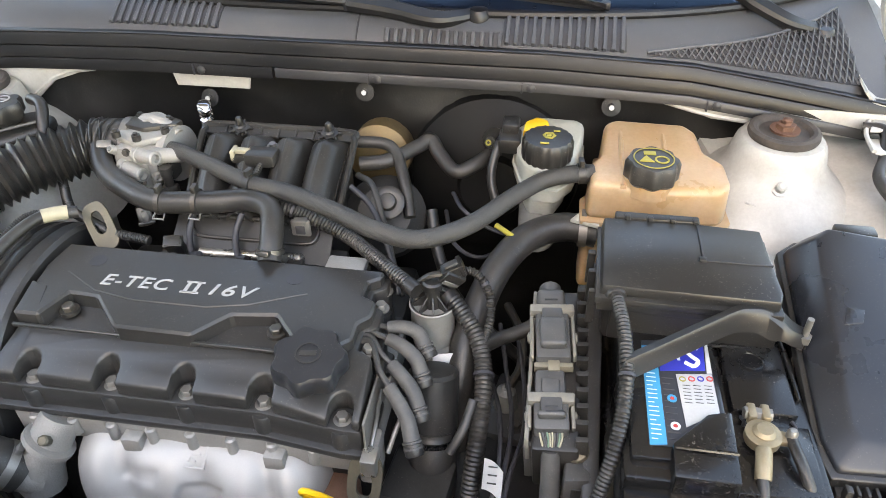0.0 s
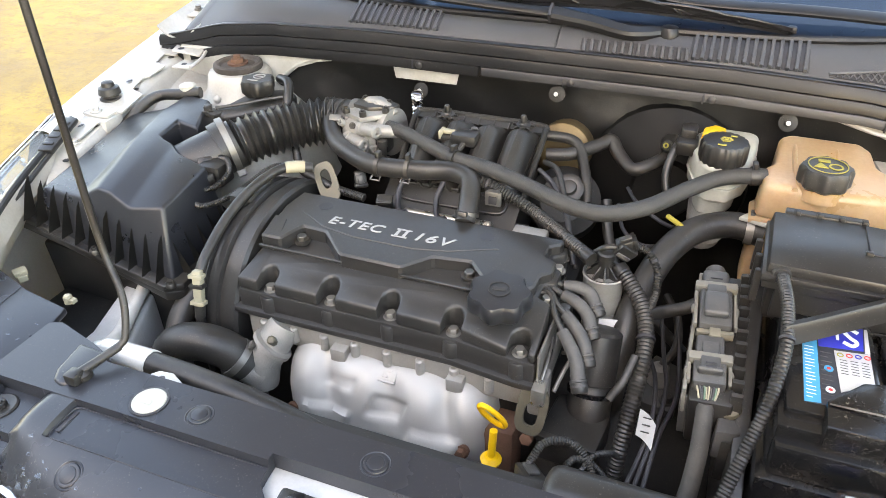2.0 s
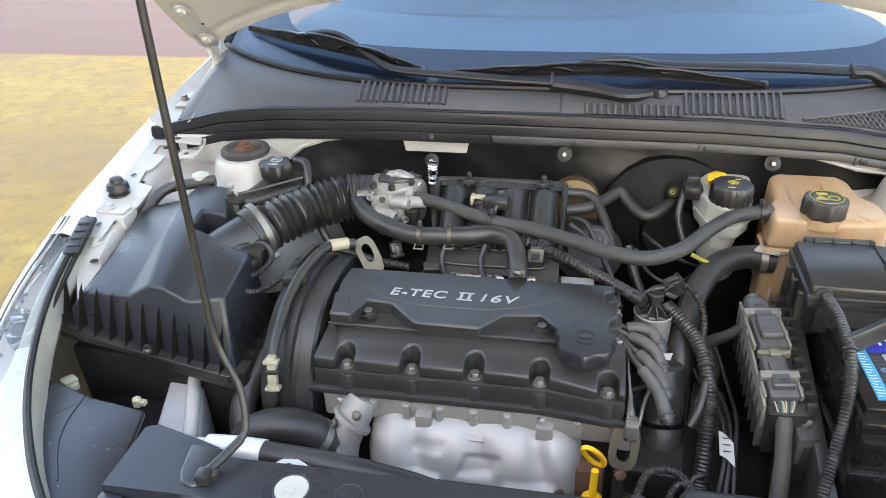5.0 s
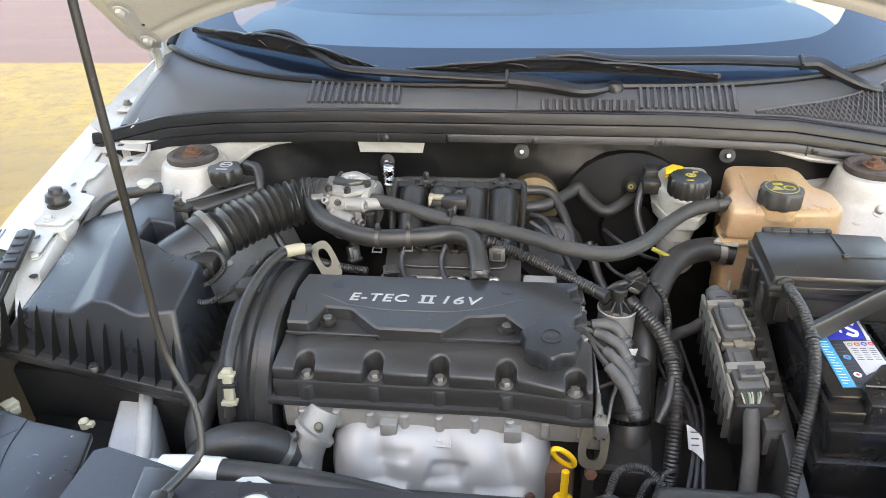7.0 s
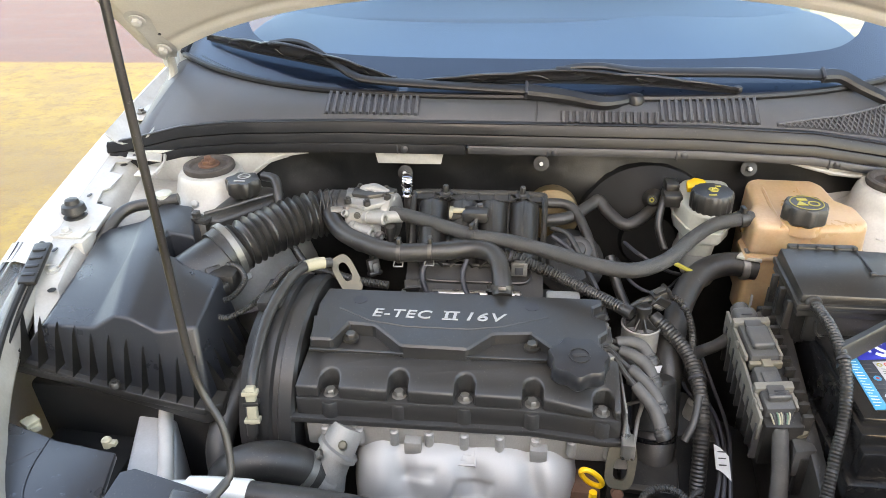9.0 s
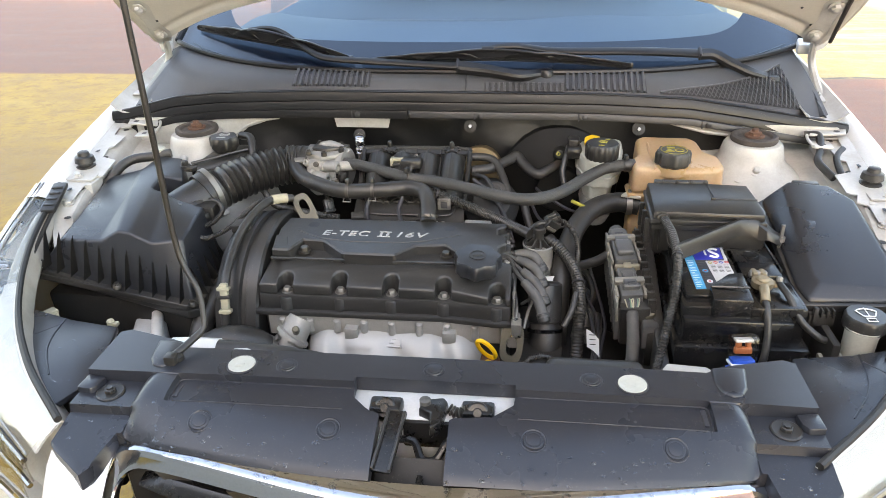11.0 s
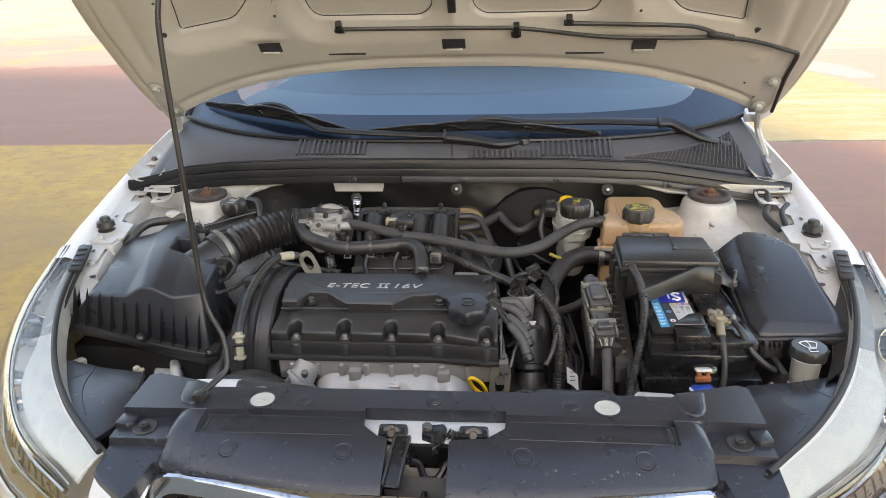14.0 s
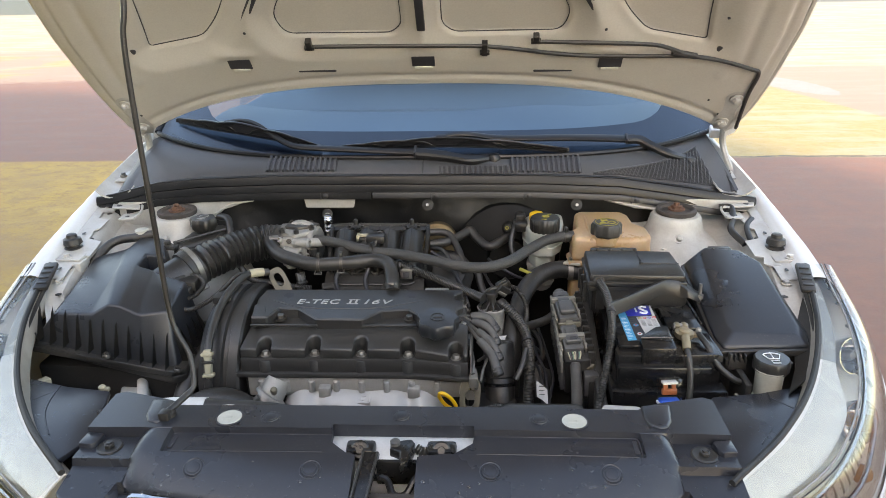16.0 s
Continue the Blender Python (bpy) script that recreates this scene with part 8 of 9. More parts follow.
part("tie", merge(box(-0.0175, 0.0175, -0.011, 0.011, -0.008, -0.004, 0.001, m=FM), box(0.016, 0.024, -0.013, -0.008, -0.009, -0.003, 0.001, m=FM)), PALE, ft, "white cable tie")
tg = tagged(part("paper_tag", grid_skin(6, 4, lambda u, v: (0.222 + 0.020 * u, -0.424 + 0.026 * v - 0.004 * u + 0.004 * math.sin(3 * u), 0.680 + 0.016 * v - 0.016 * u), 0.0006), LABEL), "curled white paper tag on a loom", "paper tag")
for k in range(3):
    part("text_bar", box(0.225, 0.236, -0.4170 + 0.007 * k, -0.4158 + 0.007 * k, 0.6790 + 0.0043 * k, 0.6802 + 0.0043 * k, 0.0002), GREY, tg)
# connectors and loom clutter in front of the coil
cc = thing("loom_connectors", (0.15, -0.53, 0.60), "cluster of black connectors on a loom", "connectors")
for k, (x, y, z, a) in enumerate(((0.125, -0.515, 0.665, 30), (0.152, -0.53, 0.655, 10), (0.175, -0.515, 0.66, -15), (0.105, -0.535, 0.64, 45))):
    cn = part("connector", box(-0.012, 0.012, -0.025, 0.025, -0.011, 0.011, 0.003, m=pose(x, y, z, -25, 10, a)), BLACK, cc)
    part("latch", box(-0.006, 0.006, -0.012, 0.016, 0.011, 0.015, 0.001, m=pose(x, y, z, -25, 10, a)), GREY, cn)
for k, pts in enumerate(([(0.118, -0.498, 0.672), (0.130, -0.478, 0.688), (0.158, -0.470, 0.690), (0.182, -0.482, 0.676), (0.190, -0.505, 0.655)], [(0.150, -0.505, 0.668), (0.165, -0.484, 0.682), (0.186, -0.476, 0.670), (0.204, -0.470, 0.640)], [(0.172, -0.495, 0.672), (0.184, -0.472, 0.682), (0.200, -0.450, 0.668), (0.207, -0.428, 0.640)])):
    part("cable", tube(pts, 0.0048 - 0.0008 * k, 8, 6, wave=0.0005, pitch=0.003), RUBBER, cc)
    for j in range(3):
        part("wire", tube([Vector(pts[0]) + Vector((0.003 * j - 0.003, -0.014, -0.004)), Vector(pts[0]) + Vector((0.002 * j - 0.002, -0.004, 0.002)), pts[1]], 0.0011, 6, 4), (INK, GREY, INK)[j], cc)
# pressed brackets and holes on the inner fenders
for s in (-1, 1):
    bk = tagged(part("fender_bracket", merge(prism([(0.655 * s, 0.012), (0.725 * s, 0.022), (0.735 * s, 0.050), (0.668 * s, 0.045)][::s], 0.884, 0.888, 0.0015), prism([(0.655 * s, -0.022), (0.690 * s, -0.026), (0.694 * s, 0.014), (0.658 * s, 0.014)][::s], 0.872, 0.876, 0.0015)), BAYWHITE), "stamped white bracket on the inner fender", "bracket", "fender brackets")
    part("hole", lathe([(0.006, 0.8882), (0.006, 0.8886), (0.0, 0.8886)], 14, pose(0.712 * s, 0.034, 0)), INK, bk)
    part("hole", lathe([(0.005, 0.8762), (0.005, 0.8766), (0.0, 0.8766)], 14, pose(0.676 * s, -0.008, 0)), INK, bk)
    part("lip", tube([(0.654 * s, -0.020, 0.876), (0.652 * s, 0.012, 0.882), (0.664 * s, 0.046, 0.886)], 0.003, 6, 4), BAYWHITE, bk)
# jagged folded flange along each fender gutter
for s in (-1, 1):
    edge = ((0.07, 0.062), (0.032, 0.060), (0.030, 0.036), (-0.002, 0.038), (-0.010, 0.064), (-0.052, 0.056), (-0.060, 0.047), (-0.098, 0.050), (-0.108, 0.080), (-0.168, 0.076), (-0.174, 0.060), (-0.198, 0.066), (-0.208, 0.050), (-0.255, 0.046))
    pts = [(axis(y) + s * (shut(y)[0] - d), y, shut(y)[1] - 0.0125 - 0.02 * d) for y, d in edge] + [(axis(y) + s * (shut(y)[0] - 0.016), y, shut(y)[1] - 0.0120) for y in (-0.255, -0.15, -0.05, 0.07)]
    b = loft([[(x, y, z - 0.0025) for x, y, z in pts], pts])
    fl = part("gutter_flange", b, BAYWHITE, body, "jagged white flange along the gutter", smooth=20)
    for y, d, r in ((0.052, 0.040, 0.006), (-0.080, 0.032, 0.005), (-0.125, 0.030, 0.010), (-0.225, 0.030, 0.005)):
        x, z = shut(y)
        part("hole", lathe([(r, 0), (r, 0.0006), (0.0, 0.0006)], 14, pose(axis(y) + s * (x - d), y, z - 0.0106) @ Matrix.Diagonal((0.6, 1.4, 1, 1))), INK, fl)
hose("fender_loom", [(0.652, 0.030, 0.882), (0.675, 0.020, 0.884), (0.668, -0.020, 0.868), (0.655, -0.055, 0.858), (0.672, -0.095, 0.842)], 0.007, BLACK, "black taped loom beside the strut tower", "wiring")
hose("fender_cable", [(0.712, -0.010, 0.868), (0.692, -0.040, 0.862), (0.685, -0.085, 0.850), (0.688, -0.125, 0.835)], 0.006, RUBBER, "black rubber cable on the inner fender", "cable")

# ---- front trim panel over the radiator ----
PX = 0.0115


def step_down(y, edge, soft=0.0012):
    return step((edge - y) / soft)


def pan_front(X):
    return float(np.interp(X, (0.330, 0.346, 0.360, 0.372, 0.380, 0.390, 0.398, 0.446, 0.454), (-0.763, -0.760, -0.757, -0.751, -0.752, -0.800, -0.811, -0.779, -0.772))) if X > 0.330 else -0.800 + 0.36 * X ** 2.1


def pan_z(x, y):
    """Height of the trim panel's top face."""
    X = abs(x - PX)
    chrome = float(np.interp(X, (0.0, 0.24, 0.32, 0.356, 0.376), (0.7505, 0.7495, 0.7465, 0.7420, 0.7360)))
    edge = min(-0.70, pan_front(min(X, 0.372)))
    k = min(1.0, max(0.0, (-0.690 - y) / (-0.690 - edge)))
    rear = 0.787 - 0.004 * (X / 0.45) ** 2
    if y > -0.6728:
        return rear
    front = 0.7765 + 0.0050 * step_down(y, -0.7165)
    front += (chrome - front) * k ** 2.2
    shoulder = rear - 0.001
    shoulder += (chrome - shoulder) * k ** 2.0
    z = front + (shoulder - front) * step((X - 0.3275) / 0.0025)
    ledge = 0.7675 - 0.011 * step_down(y, -0.7225, 0.002) - 0.17 * max(0, -0.722 - y)
    r = min(1.0, max(0.0, (X - 0.354) / 0.020))
    z += (ledge - z) * (1 - math.sqrt(max(0.0, 1 - r * r)))
    return z


panel = thing("radiator_trim_panel", (0, -0.68, 0.72), "black plastic radiator trim panel with push rivets", "trim panel")


def nosecurve(x):
    return -0.800 + 0.36 * abs(x - PX) ** 2.1


def pan_rear(X):
    return float(np.interp(X, (0.340, 0.352, 0.375, 0.44, 0.454), (-0.617, -0.606, -0.598, -0.580, -0.586)))


XS = [0.0, 0.03, 0.10, 0.13, 0.17, 0.21, 0.25, 0.29, 0.32, 0.3275, 0.330, 0.338, 0.346, 0.354, 0.358, 0.362, 0.366, 0.369, 0.3715, 0.373, 0.374, 0.376, 0.380, 0.385, 0.390, 0.398, 0.41, 0.425, 0.44, 0.446, 0.451, 0.454]
COLS = [PX - x for x in reversed(XS[2:])] + ["L", "R"] + [PX + x for x in XS[3:]]
ROWS = [-0.60, -0.617, -0.640, -0.6640, -0.6722, -0.6734, -0.6750, -0.690, -0.705, -0.7165, -0.7177, -0.722, -0.725, -0.735, -0.75]


def latch_edge(c, y):
    ys = (-0.7225, -0.718, -0.692, -0.675)
    return float(np.interp(y, ys, (-0.048, -0.056, -0.086, -0.088) if c == "L" else (0.036, 0.078, 0.110, 0.112)))


b = bmesh.new()
grid = []
nrow = len(ROWS) + 8
for i in range(nrow):
    line = []
    for c in COLS:
        X = abs(c - PX) if not isinstance(c, str) else 0.08
        hi, lo = pan_rear(X), pan_front(X)
        if i == 0:
            y = hi
        elif i < len(ROWS):
            y = min(hi - 0.0002 * i, max(lo, ROWS[i]))
        else:
            yb = min(hi, max(lo, -0.75))
            y = yb + (lo - yb) * (i - len(ROWS) + 1) / 8
        x = c if not isinstance(c, str) else latch_edge(c, y)
        # outer end tapers a little towards the front
        z = pan_z(x, y)
        if i == nrow - 1:
            z -= 0.002
        line.append(b.verts.new((x, y, z)))
    grid.append(line)
kl = COLS.index("L")
for i in range(nrow - 1):
    for j in range(len(COLS) - 1):
        if j == kl and i >= 3:
            continue
        b.faces.new((grid[i][j], grid[i][j + 1], grid[i + 1][j + 1], grid[i + 1][j]))
bmesh.ops.remove_doubles(b, verts=b.verts[:], dist=0.00005)
rim = [e for e in b.edges if e.is_boundary and (max(abs(v.co.x - PX) for v in e.verts) > 0.37 or min(v.co.y for v in e.verts) > -0.622 or all(latch_edge("L", v.co.y) - 0.002 < v.co.x < latch_edge("R", v.co.y) + 0.002 for v in e.verts))]
ext = bmesh.ops.extrude_edge_only(b, edges=rim)
for v in [g for g in ext["geom"] if isinstance(g, bmesh.types.BMVert)]:
    X = abs(v.co.x - PX)
    v.co.z -= (0.045 if v.co.y > -0.72 else 0.024) if X > 0.37 else 0.020
part("panel", b, PANEL, panel, "satin black moulded panel", smooth=30)
for s in (-1, 1):
    # dark slot at the channel's end, tongue-shaped pocket, fixing nut
    part("channel_slot", box(PX + 0.321 * s - 0.003, PX + 0.321 * s + 0.003, -0.708, -0.680, 0.7735, 0.7775, 0.001), INK, panel)
    tongue = [(0.343, -0.606), (0.342, -0.640), (0.347, -0.657), (0.359, -0.665), (0.372, -0.661), (0.381, -0.646), (0.389, -0.602)]
    part("pocket", prism([(PX + s * x, y) for x, y in tongue][::s], 0.770, 0.79, 0.004, 3, shrink=0.06, top=lambda x, y: 0.7875), PANEL, panel)
    part("step", prism([(PX + s * x, y) for x, y in ((0.428, -0.676), (0.455, -0.672), (0.456, -0.700), (0.436, -0.702), (0.430, -0.694))][::s], 0.750, 0.776, 0.003), PANEL, panel)
    nt = part("grommet", lathe([(0.018, 0.758), (0.018, 0.7688), (0.016, 0.7700), (0.009, 0.7688)], 24, pose(PX + 0.4125 * s, -0.697, 0)), BLACK, panel)
    part("nut", lathe([(0.0072, 0.764), (0.0072, 0.7735), (0.0058, 0.7745), (0.0040, 0.7740), (0.0040, 0.7760)], 6, pose(PX + 0.4125 * s, -0.697, 0)), BLACK, nt)
for s in (-1, 1):
    line = [(PX + s * x, y) for x, y in ((0.318, -0.7175), (0.3255, -0.7150), (0.3275, -0.7080), (0.3275, -0.6840), (0.3255, -0.6765), (0.318, -0.6745))]
    part("channel_line", tube([(x, y, pan_z(x, y) + 0.0003) for x, y in line], 0.0011, 6, 3), INK, panel)
    for y in (-0.6746, -0.7176):
        part("channel_line", tube([(PX + s * (0.105 + 0.0213 * k), y, pan_z(PX + s * (0.105 + 0.0213 * k), y) + 0.0002) for k in range(11)], 0.0008, 6, 2), INK, panel)
rv = None
for x, y in ((-0.182, -0.648), (0.008, -0.642), (0.205, -0.646), (-0.263, -0.742), (-0.104, -0.746), (0.134, -0.745), (0.292, -0.742)):
    m = pose(x, y, pan_z(x, y) - 0.0006, math.degrees(math.atan2(pan_z(x, y + 0.004) - pan_z(x, y - 0.004), 0.008)), 0, 0)
    if rv is None:
        rv = part("push_rivet", lathe([(0.0148, -0.002), (0.0148, 0.0008), (0.0140, 0.0011), (0.0128, 0.0002), (0.0122, 0.0002), (0.0114, 0.0018), (0.0100, 0.0022), (0.0085, 0.0020), (0.0082, 0.0027), (0.006, 0.0032), (0.0, 0.0034)], 24), PANEL, panel)
        rv.matrix_basis = m
    else:
        again(rv, m, panel)
for x in (-0.242, 0.254):
    part("white_plug", lathe([(0.0175, -0.003), (0.0175, 0.0012), (0.0165, 0.0018), (0.012, 0.0008), (0.0, 0.0010)], 32, pose(x, -0.650, 0.7862)), MILK, panel, "white round hole plug")
    part("hole_edge", lathe([(0.0200, -0.002), (0.0200, 0.0006), (0.0178, 0.0006), (0.0178, -0.002), (0.0200, -0.002)], 32, pose(x, -0.650, 0.7866)), INK, panel)
    part("plug_dimple", box(-0.006, 0.006, -0.003, 0.003, 0, 0.0006, 0.0002, m=pose(x - 0.002, -0.652, 0.7873)), MILK, panel)

# side flaps behind the headlights
for s in (-1, 1):
    fl = tagged(part("headlight_flap", prism([(0.485 * s, -0.530), (0.565 * s, -0.517), (0.684 * s, -0.480), (0.660 * s, -0.522), (0.612 * s, -0.590), (0.548 * s, -0.654), (0.478 * s, -0.714), (0.455 * s, -0.66), (0.472 * s, -0.58)][::-s], 0.742, 0.752, 0.003), PANEL), "black plastic flap behind the headlight", "plastic flap", "headlight flaps")
    part("ridge", tube([(0.576 * s, -0.516, 0.7522), (0.570 * s, -0.560, 0.7522), (0.555 * s, -0.600, 0.7522), (0.520 * s, -0.650, 0.7522)], 0.0012, 6, 5), PANEL, fl)
    part("groove", tube([(0.640 * s, -0.500, 0.7516), (0.606 * s, -0.552, 0.7516), (0.600 * s, -0.575, 0.7516), (0.560 * s, -0.630, 0.7516)], 0.0011, 6, 5), INK, fl)
    part("groove", tube([(0.600 * s, -0.560, 0.7516), (0.575 * s, -0.530, 0.7516)], 0.0010, 6, 3), INK, fl)
    part("edge_bead", tube([(0.676 * s, -0.484, 0.752), (0.655 * s, -0.520, 0.752), (0.608 * s, -0.586, 0.752), (0.545 * s, -0.650, 0.752), (0.480 * s, -0.708, 0.752)], 0.0030, 8, 5), PANEL, fl)

# hood latch in its white carrier
lt = thing("hood_latch", (-0.01, -0.70, 0.66), "black hood latch on a white metal carrier", "hood latch")
part("carrier", prism([(-0.092, -0.690), (-0.06, -0.712), (0.085, -0.712), (0.116, -0.690), (0.116, -0.655), (-0.092, -0.655)], 0.70, 0.766, 0.004), RAILWHITE, lt, "white painted carrier beam")
part("carrier_face", box(-0.33, 0.33, -0.70, -0.690, 0.60, 0.745, 0.004), DARK, lt)
for x in (-0.044, 0.068):
    b = lathe([(0.013, -0.012), (0.013, 0.003), (0.011, 0.005), (0.006, 0.005), (0.005, 0.008), (0.0, 0.008)], 18, towards((x, -0.704, 0.774), (0, -0.8, 0.6)))
    part("bump_stop", merge(b, prism([(x - 0.019, -0.712), (x + 0.019, -0.712), (x + 0.021, -0.686), (x - 0.021, -0.686)], 0.755, 0.779, 0.005)), BATTERY, lt)
part("hook_plate", prism([(-0.022, -0.716), (0.046, -0.716), (0.046, -0.708), (0.028, -0.700), (-0.022, -0.702)], 0.725, 0.764, 0.003), BATTERY, lt)
part("claw", prism([(-0.004, -0.706), (0.008, -0.688), (0.026, -0.684), (0.032, -0.694), (0.026, -0.730), (0.014, -0.740), (0.012, -0.712)], 0.760, 0.779, 0.003), BATTERY, lt)
part("claw_pin", lathe([(0.007, 0.77), (0.007, 0.784), (0.004, 0.786)], 14, pose(0.004, -0.697, 0)), GREY, lt)
part("spring", tube([(0.034, -0.700, 0.774), (0.044, -0.704, 0.772), (0.056, -0.700, 0.774)], 0.006, 10, 4, wave=0.0015, pitch=0.004), DARKSTEEL, lt)
lever = part("release_lever", box(-0.012, 0.012, -0.022, 0.060, -0.003, 0.003, 0.002, m=pose(-0.034, -0.766, 0.757, 16, 0, -6)), BATTERY, lt, "worn black release lever")
for a in (-0.010, 0.010):
    part("flange", box(a - 0.0018, a + 0.0018, -0.021, 0.058, 0.001, 0.007, 0.001, m=pose(-0.034, -0.766, 0.757, 16, 0, -6)), BLACK, lever)
part("lower_bracket", tube([(-0.036, -0.722, 0.742), (-0.008, -0.724, 0.742), (0.003, -0.738, 0.728), (0.020, -0.738, 0.728), (0.032, -0.724, 0.742), (0.042, -0.718, 0.744)], 0.0050, 8, 4), BATTERY, lt)
part("back_plate", grid_skin(6, 6, lambda u, v: (-0.05 + 0.088 * u, -0.745 - 0.045 * v, 0.735 - 0.05 * v), 0.004), DARK, lt)
part("stay", box(0.002, 0.010, -0.800, -0.77, 0.69, 0.735, 0.002), BATTERY, lt)
wb = tagged(part("white_bracket", prism([(-0.282, -0.612), (-0.262, -0.618), (-0.222, -0.616), (-0.255, -0.599), (-0.272, -0.601)], 0.772, 0.776, 0.002), LABEL), "white metal tab behind the trim panel", "metal tab")
part("hole", lathe([(0.004, 0.7755), (0.004, 0.7764), (0.0, 0.7764)], 14, pose(-0.262, -0.611, 0)), INK, wb)
tagged(part("white_bracket", prism([(0.300, -0.590), (0.372, -0.592), (0.360, -0.578), (0.310, -0.574)], 0.745, 0.766, 0.003), BAYWHITE), "white metal bracket beside the battery tray", "metal tab")
tagged(part("air_intake_snorkel", box(0.150, 0.285, -0.600, -0.550, 0.68, 0.757, 0.016, 3), BLACK), "rounded black intake snorkel", "snorkel")

# ---- hood prop rod ----
rod = thing("hood_prop_rod", (-0.335, -0.632, 0.787), "thin black bent hood prop rod", "prop rod")
part("rod", tube([(-0.336, -0.648, 0.792), (-0.326, -0.630, 0.796), (-0.314, -0.606, 0.802)], 0.0050, 10, 4), BLACK, rod)
part("shaft", tube([(-0.314, -0.607, 0.802), (-0.311, -0.597, 0.812), (-0.320, -0.578, 0.850), (-0.346, -0.562, 0.905), (-0.350, -0.556, 1.05), (-0.353, -0.548, 1.285), (-0.346, -0.540, 1.36), (-0.335, -0.52, 1.55), (-0.33, -0.500, 1.70)], 0.0040, 12, 8), BLACK, rod)
part("pivot_block", box(-0.344, -0.328, -0.660, -0.644, 0.784, 0.798, 0.003), BLACK, rod)
part("pivot", merge(lathe([(0.010, 0), (0.010, 0.008), (0.006, 0.012)], 16, towards((-0.334, -0.644, 0.783), (0, 0, 1))), box(-0.344, -0.326, -0.653, -0.640, 0.782, 0.794, 0.004)), BLACK, rod)

# ---- wipers ----
GLASSN = Vector((0, -math.sin(SLOPE), math.cos(SLOPE)))


def on_glass(x, s, up=0.0):
    return Vector(screen(x, s)) + GLASSN * up


def blade(xs, label, tall=1.0):
    """A wiper blade, from (x, s) places on the glass: rubber, two rails, pressed bridges and end caps."""
    w = thing("windscreen_wiper", Vector(screen(*xs[0])), label, "windscreen wiper", "wipers")
    way = spline([on_glass(x, s, 0.0) for x, s in xs], 10)
    part("rubber", loft([[p + GLASSN * 0.001, p + GLASSN * 0.008 + Vector((0, 0.0022, 0)), p + GLASSN * 0.008 - Vector((0, 0.0022, 0))] for p in way]), INK, w)
    rail_ = [p + GLASSN * 0.0085 for p in way]
    part("rail", loft([[p + Vector((0, a, 0)) + GLASSN * c for a, c in ((-0.0045, 0), (-0.0045, 0.002), (0.0045, 0.002), (0.0045, 0))] for p in rail_]), WIPER, w)
    n = len(way) - 1
    part("web", loft([[p + GLASSN * 0.004 + Vector((0, 0.003, 0)), p + GLASSN * (0.010 + 0.014 * tall * math.sin(math.pi * (0.04 + 0.92 * i / n)) ** 0.5) + Vector((0, 0.0015, 0)), p + GLASSN * (0.010 + 0.014 * tall * math.sin(math.pi * (0.04 + 0.92 * i / n)) ** 0.5) - Vector((0, 0.0015, 0)), p + GLASSN * 0.008 - Vector((0, 0.002, 0))] for i, p in enumerate(way)]), INK, w)
    # small yokes, then two arched bridges, then the middle bridge
    for a, c, lift, wide in ((0.03, 0.24, 0.008, 0.004), (0.26, 0.46, 0.008, 0.004), (0.54, 0.74, 0.008, 0.004), (0.76, 0.97, 0.008, 0.004), (0.13, 0.44, 0.013, 0.005), (0.56, 0.87, 0.013, 0.005), (0.28, 0.72, 0.018, 0.0065)):
        ia, ic = round(a * n), round(c * n)
        rings = []
        for i in range(ia, ic + 1):
            k = max(0.0, math.sin(math.pi * (i - ia) / (ic - ia))) ** 0.45
            p = way[i] + GLASSN * (0.0095 + lift * tall * k)
            wd = wide * (0.55 + 0.45 * k)
            rings.append([p + Vector((0, u_, 0)) + GLASSN * v_ for u_, v_ in ((-wd, -0.004), (-wd, 0.001), (-wd * 0.6, 0.003), (wd * 0.6, 0.003), (wd, 0.001), (wd, -0.004))])
        part("bridge", loft(rings), WIPER, w)
    for i in (0, n):
        p = way[i]
        part("end_cap", box(p.x - 0.006, p.x + 0.006, p.y - 0.006, p.y + 0.006, p.z + 0.004, p.z + 0.014, 0.002), WIPER, w)
    return w


def flat_arm(pts, w0, w1, h, parent, name="arm"):
    """A pressed arm of flat, rounded section along points."""
    way = spline(pts, 8)
    rings = []
    for i, p in enumerate(way):
        k = i / (len(way) - 1)
        d = (way[min(i + 1, len(way) - 1)] - way[max(i - 1, 0)]).normalized()
        sd = GLASSN.cross(d).normalized() * (w0 + (w1 - w0) * k)
        up2 = GLASSN * h
        rings.append([p - sd - up2 * 0.5, p - sd + up2 * 0.2, p - sd * 0.6 + up2 * 0.5, p + sd * 0.6 + up2 * 0.5, p + sd + up2 * 0.2, p + sd - up2 * 0.5])
    return part(name, loft(rings), WIPER, parent)


w1 = blade([(-0.650, 0.056), (-0.55, 0.060), (-0.455, 0.058), (-0.35, 0.044), (-0.257, 0.022)], "black wiper parked on the glass foot, bent arm", 1.7)
flat_arm([on_glass(-0.495, 0.062, 0.034), on_glass(-0.455, 0.070, 0.038), on_glass(-0.418, 0.068, 0.034), on_glass(-0.372, 0.044, 0.026), on_glass(-0.330, 0.020, 0.022), on_glass(-0.290, 0.011, 0.020), on_glass(-0.16, 0.006, 0.018), on_glass(-0.025, 0.000, 0.016)], 0.0045, 0.0085, 0.007, w1)
part("hook", box(-0.012, 0.012, -0.006, 0.006, -0.006, 0.006, 0.003, m=towards(on_glass(-0.485, 0.060, 0.034), GLASSN)), WIPER, w1)
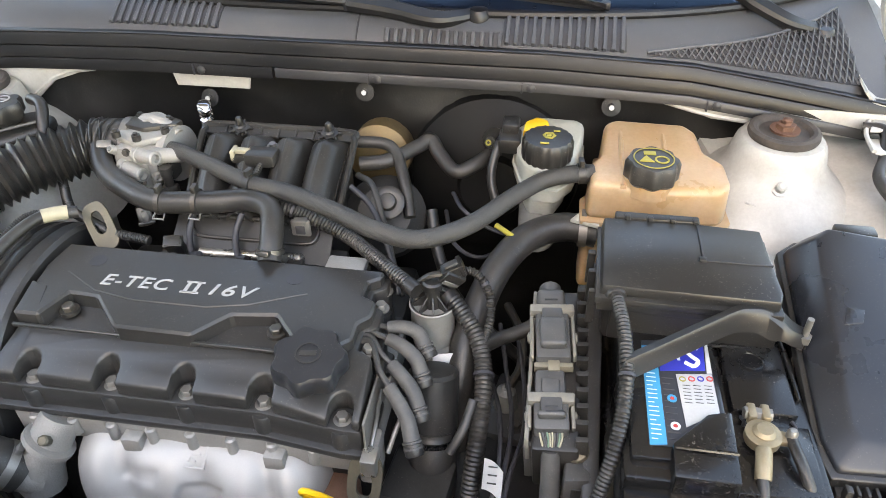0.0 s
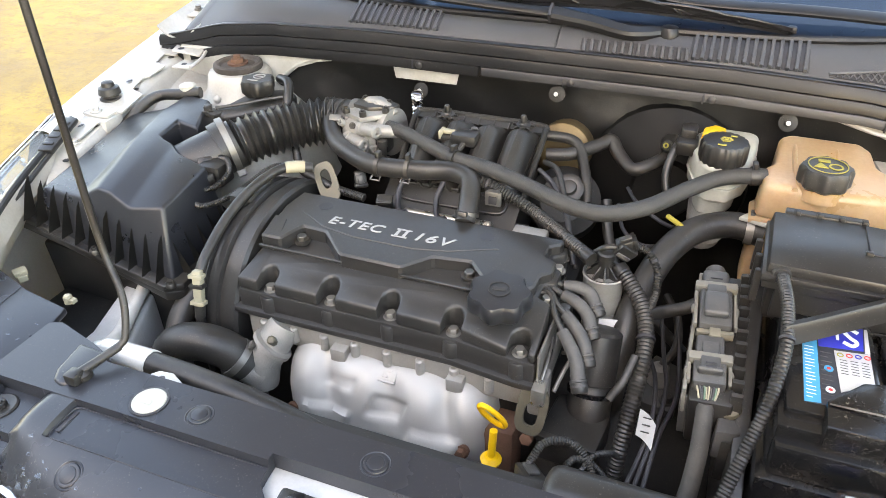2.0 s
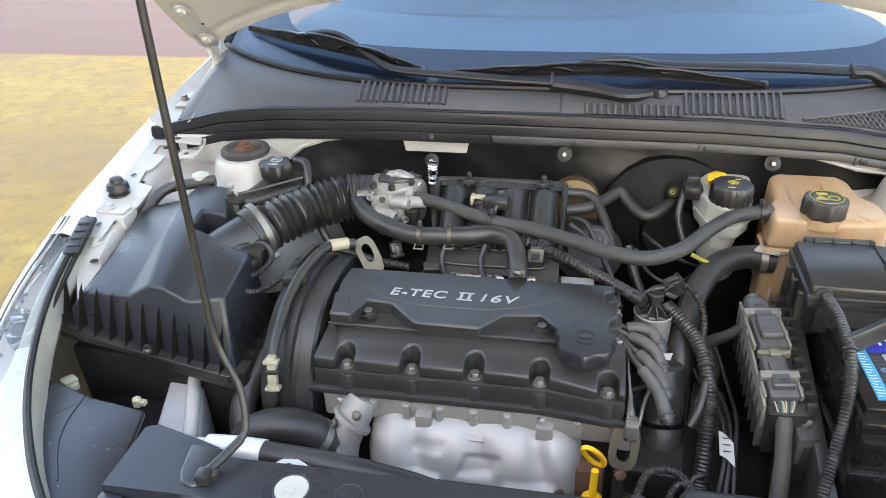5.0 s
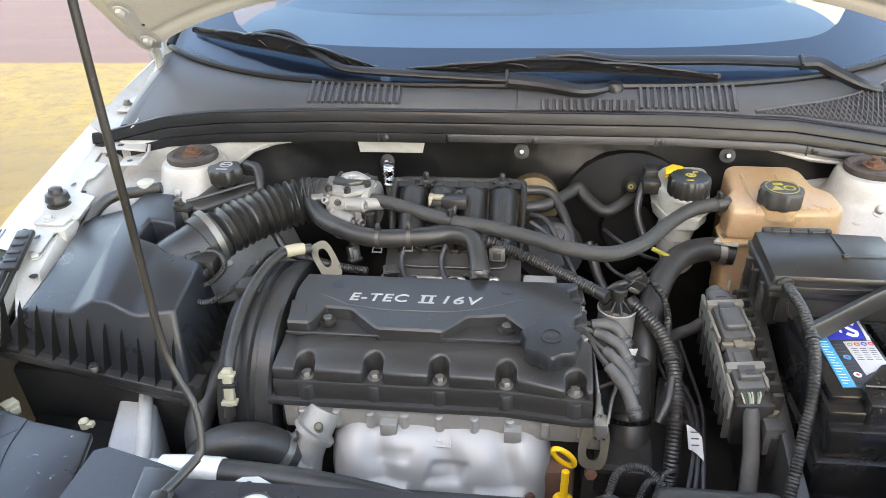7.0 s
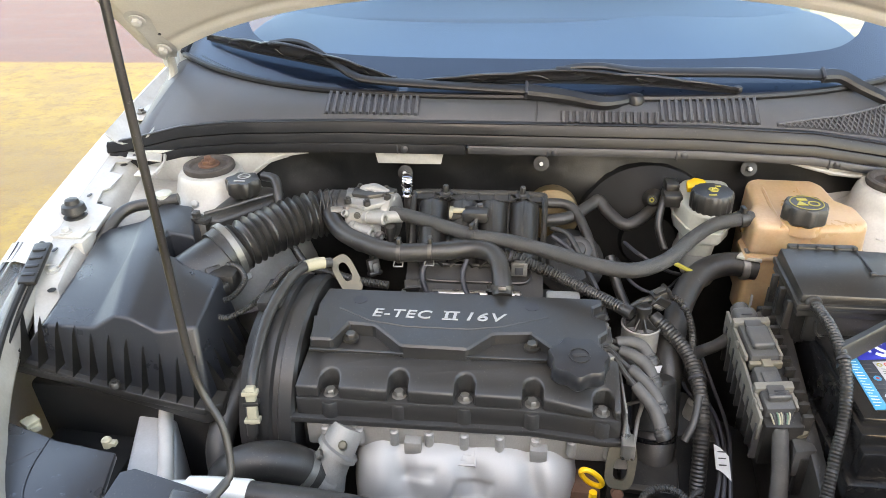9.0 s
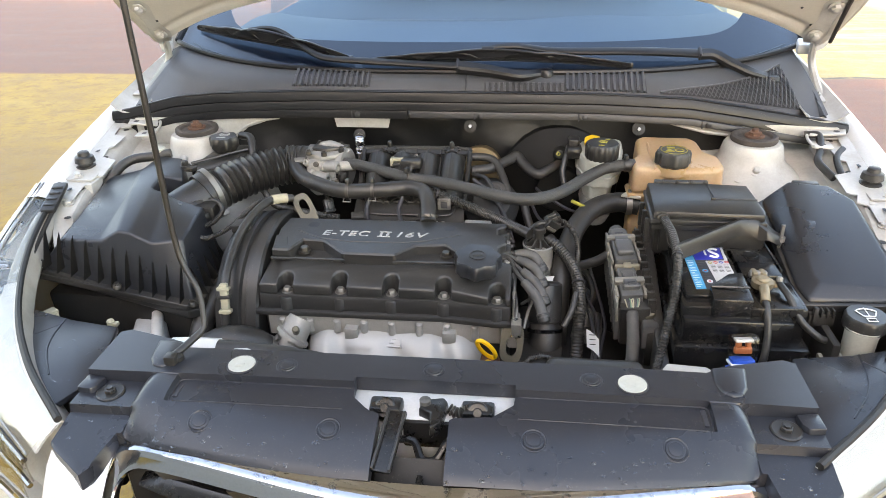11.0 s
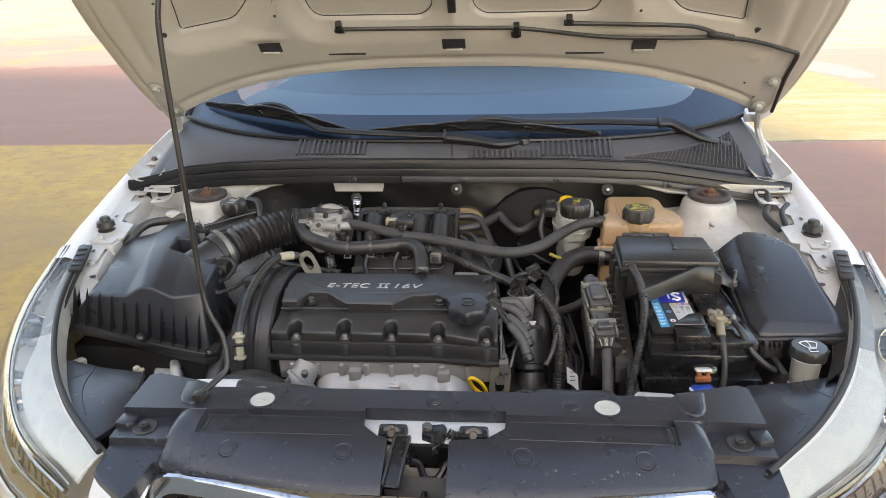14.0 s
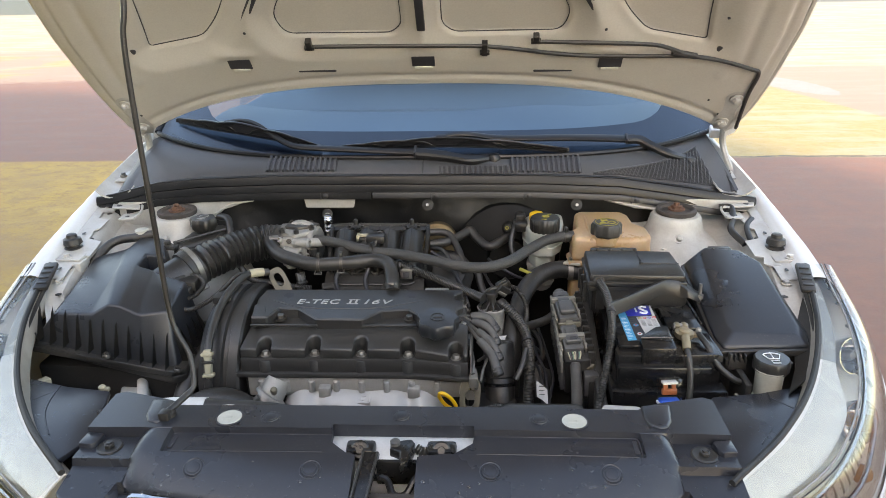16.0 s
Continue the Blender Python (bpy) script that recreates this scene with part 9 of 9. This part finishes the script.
flat_arm([on_glass(-0.025, -0.001, 0.016), on_glass(0.04, -0.010, 0.014), on_glass(0.10, -0.022, 0.012), Vector((0.150, 0.100, 0.981))], 0.0125, 0.009, 0.014, w1, "arm_root")
part("joint", box(-0.003, 0.003, -0.013, 0.013, -0.009, 0.009, 0.002, m=towards(on_glass(-0.026, -0.001, 0.016), GLASSN)), INK, w1)
part("nut_cap", lathe([(0.016, -0.006), (0.016, 0.003), (0.012, 0.009), (0.0, 0.011)], 20, pose(0.154, 0.098, 0.980)), WIPER, w1)
w2 = blade([(-0.226, 0.016), (-0.10, 0.024), (0.04, 0.029), (0.18, 0.023), (0.321, 0.004)], "long black wiper parked across the glass foot", 1.25)
flat_arm([on_glass(0.015, 0.030, 0.029), on_glass(0.055, 0.038, 0.032), on_glass(0.10, 0.042, 0.030), on_glass(0.158, 0.044, 0.018), on_glass(0.23, 0.040, 0.018), on_glass(0.34, 0.034, 0.020), on_glass(0.46, 0.018, 0.018)], 0.0045, 0.0105, 0.007, w2)
part("hook", box(-0.013, 0.013, -0.006, 0.006, -0.006, 0.006, 0.003, m=towards(on_glass(0.034, 0.030, 0.031), GLASSN)), WIPER, w2)
flat_arm([on_glass(0.46, 0.017, 0.018), on_glass(0.492, 0.010, 0.018), on_glass(0.522, -0.018, 0.016), on_glass(0.56, -0.050, 0.012), Vector((0.607, 0.150, 0.962))], 0.0115, 0.009, 0.013, w2, "arm_root")
part("joint", box(-0.003, 0.003, -0.012, 0.012, -0.008, 0.008, 0.002, m=towards(on_glass(0.462, 0.017, 0.018), GLASSN)), INK, w2)
part("nut_cap", lathe([(0.017, -0.006), (0.017, 0.003), (0.013, 0.009), (0.0, 0.011)], 20, pose(0.610, 0.146, 0.958)), WIPER, w2)

# ---- rain drops on the panel's front and the chrome ----
rng = random.Random(7)
b = bmesh.new()
for k in range(230):
    x = rng.uniform(-0.33, 0.33)
    if -0.075 < x < 0.035:
        continue
    if k % 2:
        y = nosecurve(x) + 0.004 + abs(rng.gauss(0, 0.018))
        z = pan_z(x, y)
    else:
        q = rng.uniform(0.0, 1.0)
        X = x - PX
        zc = 0.741 - 0.005 * (abs(X) / 0.32) ** 4
        ya, yb = nose_y(X, zc) - 0.004, -0.798 + 0.36 * abs(X) ** 2.1
        y, z = ya + (yb - ya) * q, zc + 0.0035 + 0.0112 * q
    r = rng.uniform(0.0012, 0.0034)
    d = lathe([(r, 0), (r * 0.85, r * 0.35), (r * 0.4, r * 0.55), (0.0, r * 0.6)], 8, Matrix.Translation((x, y, z - 0.0003)) @ Matrix.Diagonal((rng.uniform(0.8, 1.5), rng.uniform(0.8, 1.3), 1, 1)))
    merge(b, d)
for k in range(100):
    s = rng.choice((-1, 1))
    a, c = rng.random(), rng.random()
    near, out = Vector((0.475, -0.67)).lerp(Vector((0.485, -0.535)), a), Vector((0.53, -0.66)).lerp(Vector((0.665, -0.495)), a)
    p = near.lerp(out, c)
    r = rng.uniform(0.0008, 0.0022)
    x, y, z = s * p.x, p.y, 0.752
    if k % 3 == 0:
        x, y = PX + s * rng.uniform(0.385, 0.445), rng.uniform(-0.775, -0.715)
        z = pan_z(x, y)
    merge(b, lathe([(r, 0), (r * 0.85, r * 0.35), (r * 0.4, r * 0.55), (0.0, r * 0.6)], 8, Matrix.Translation((x, y, z - 0.0003)) @ Matrix.Diagonal((rng.uniform(0.8, 2.2), rng.uniform(0.8, 1.3), 1, 1))))
tagged(part("water_drops", b, DROPS), "scattered rain drops on the trim and chrome", "water drops", kind="stuff")
b = bmesh.new()
for k in range(45):
    x, s_ = rng.uniform(0.0, 0.45), rng.uniform(-0.002, 0.05)
    p = Vector(screen(x, s_)) + Vector((0, -0.001, 0.0035))
    r = rng.uniform(0.0012, 0.0035)
    merge(b, lathe([(r, 0), (r * 0.8, r * 0.35), (0.0, r * 0.55)], 8, towards(p, (0, -0.5, 0.86))))
tagged(part("water_drops", b, DROPS), "scattered rain drops on the windscreen foot", "water drops", kind="stuff")
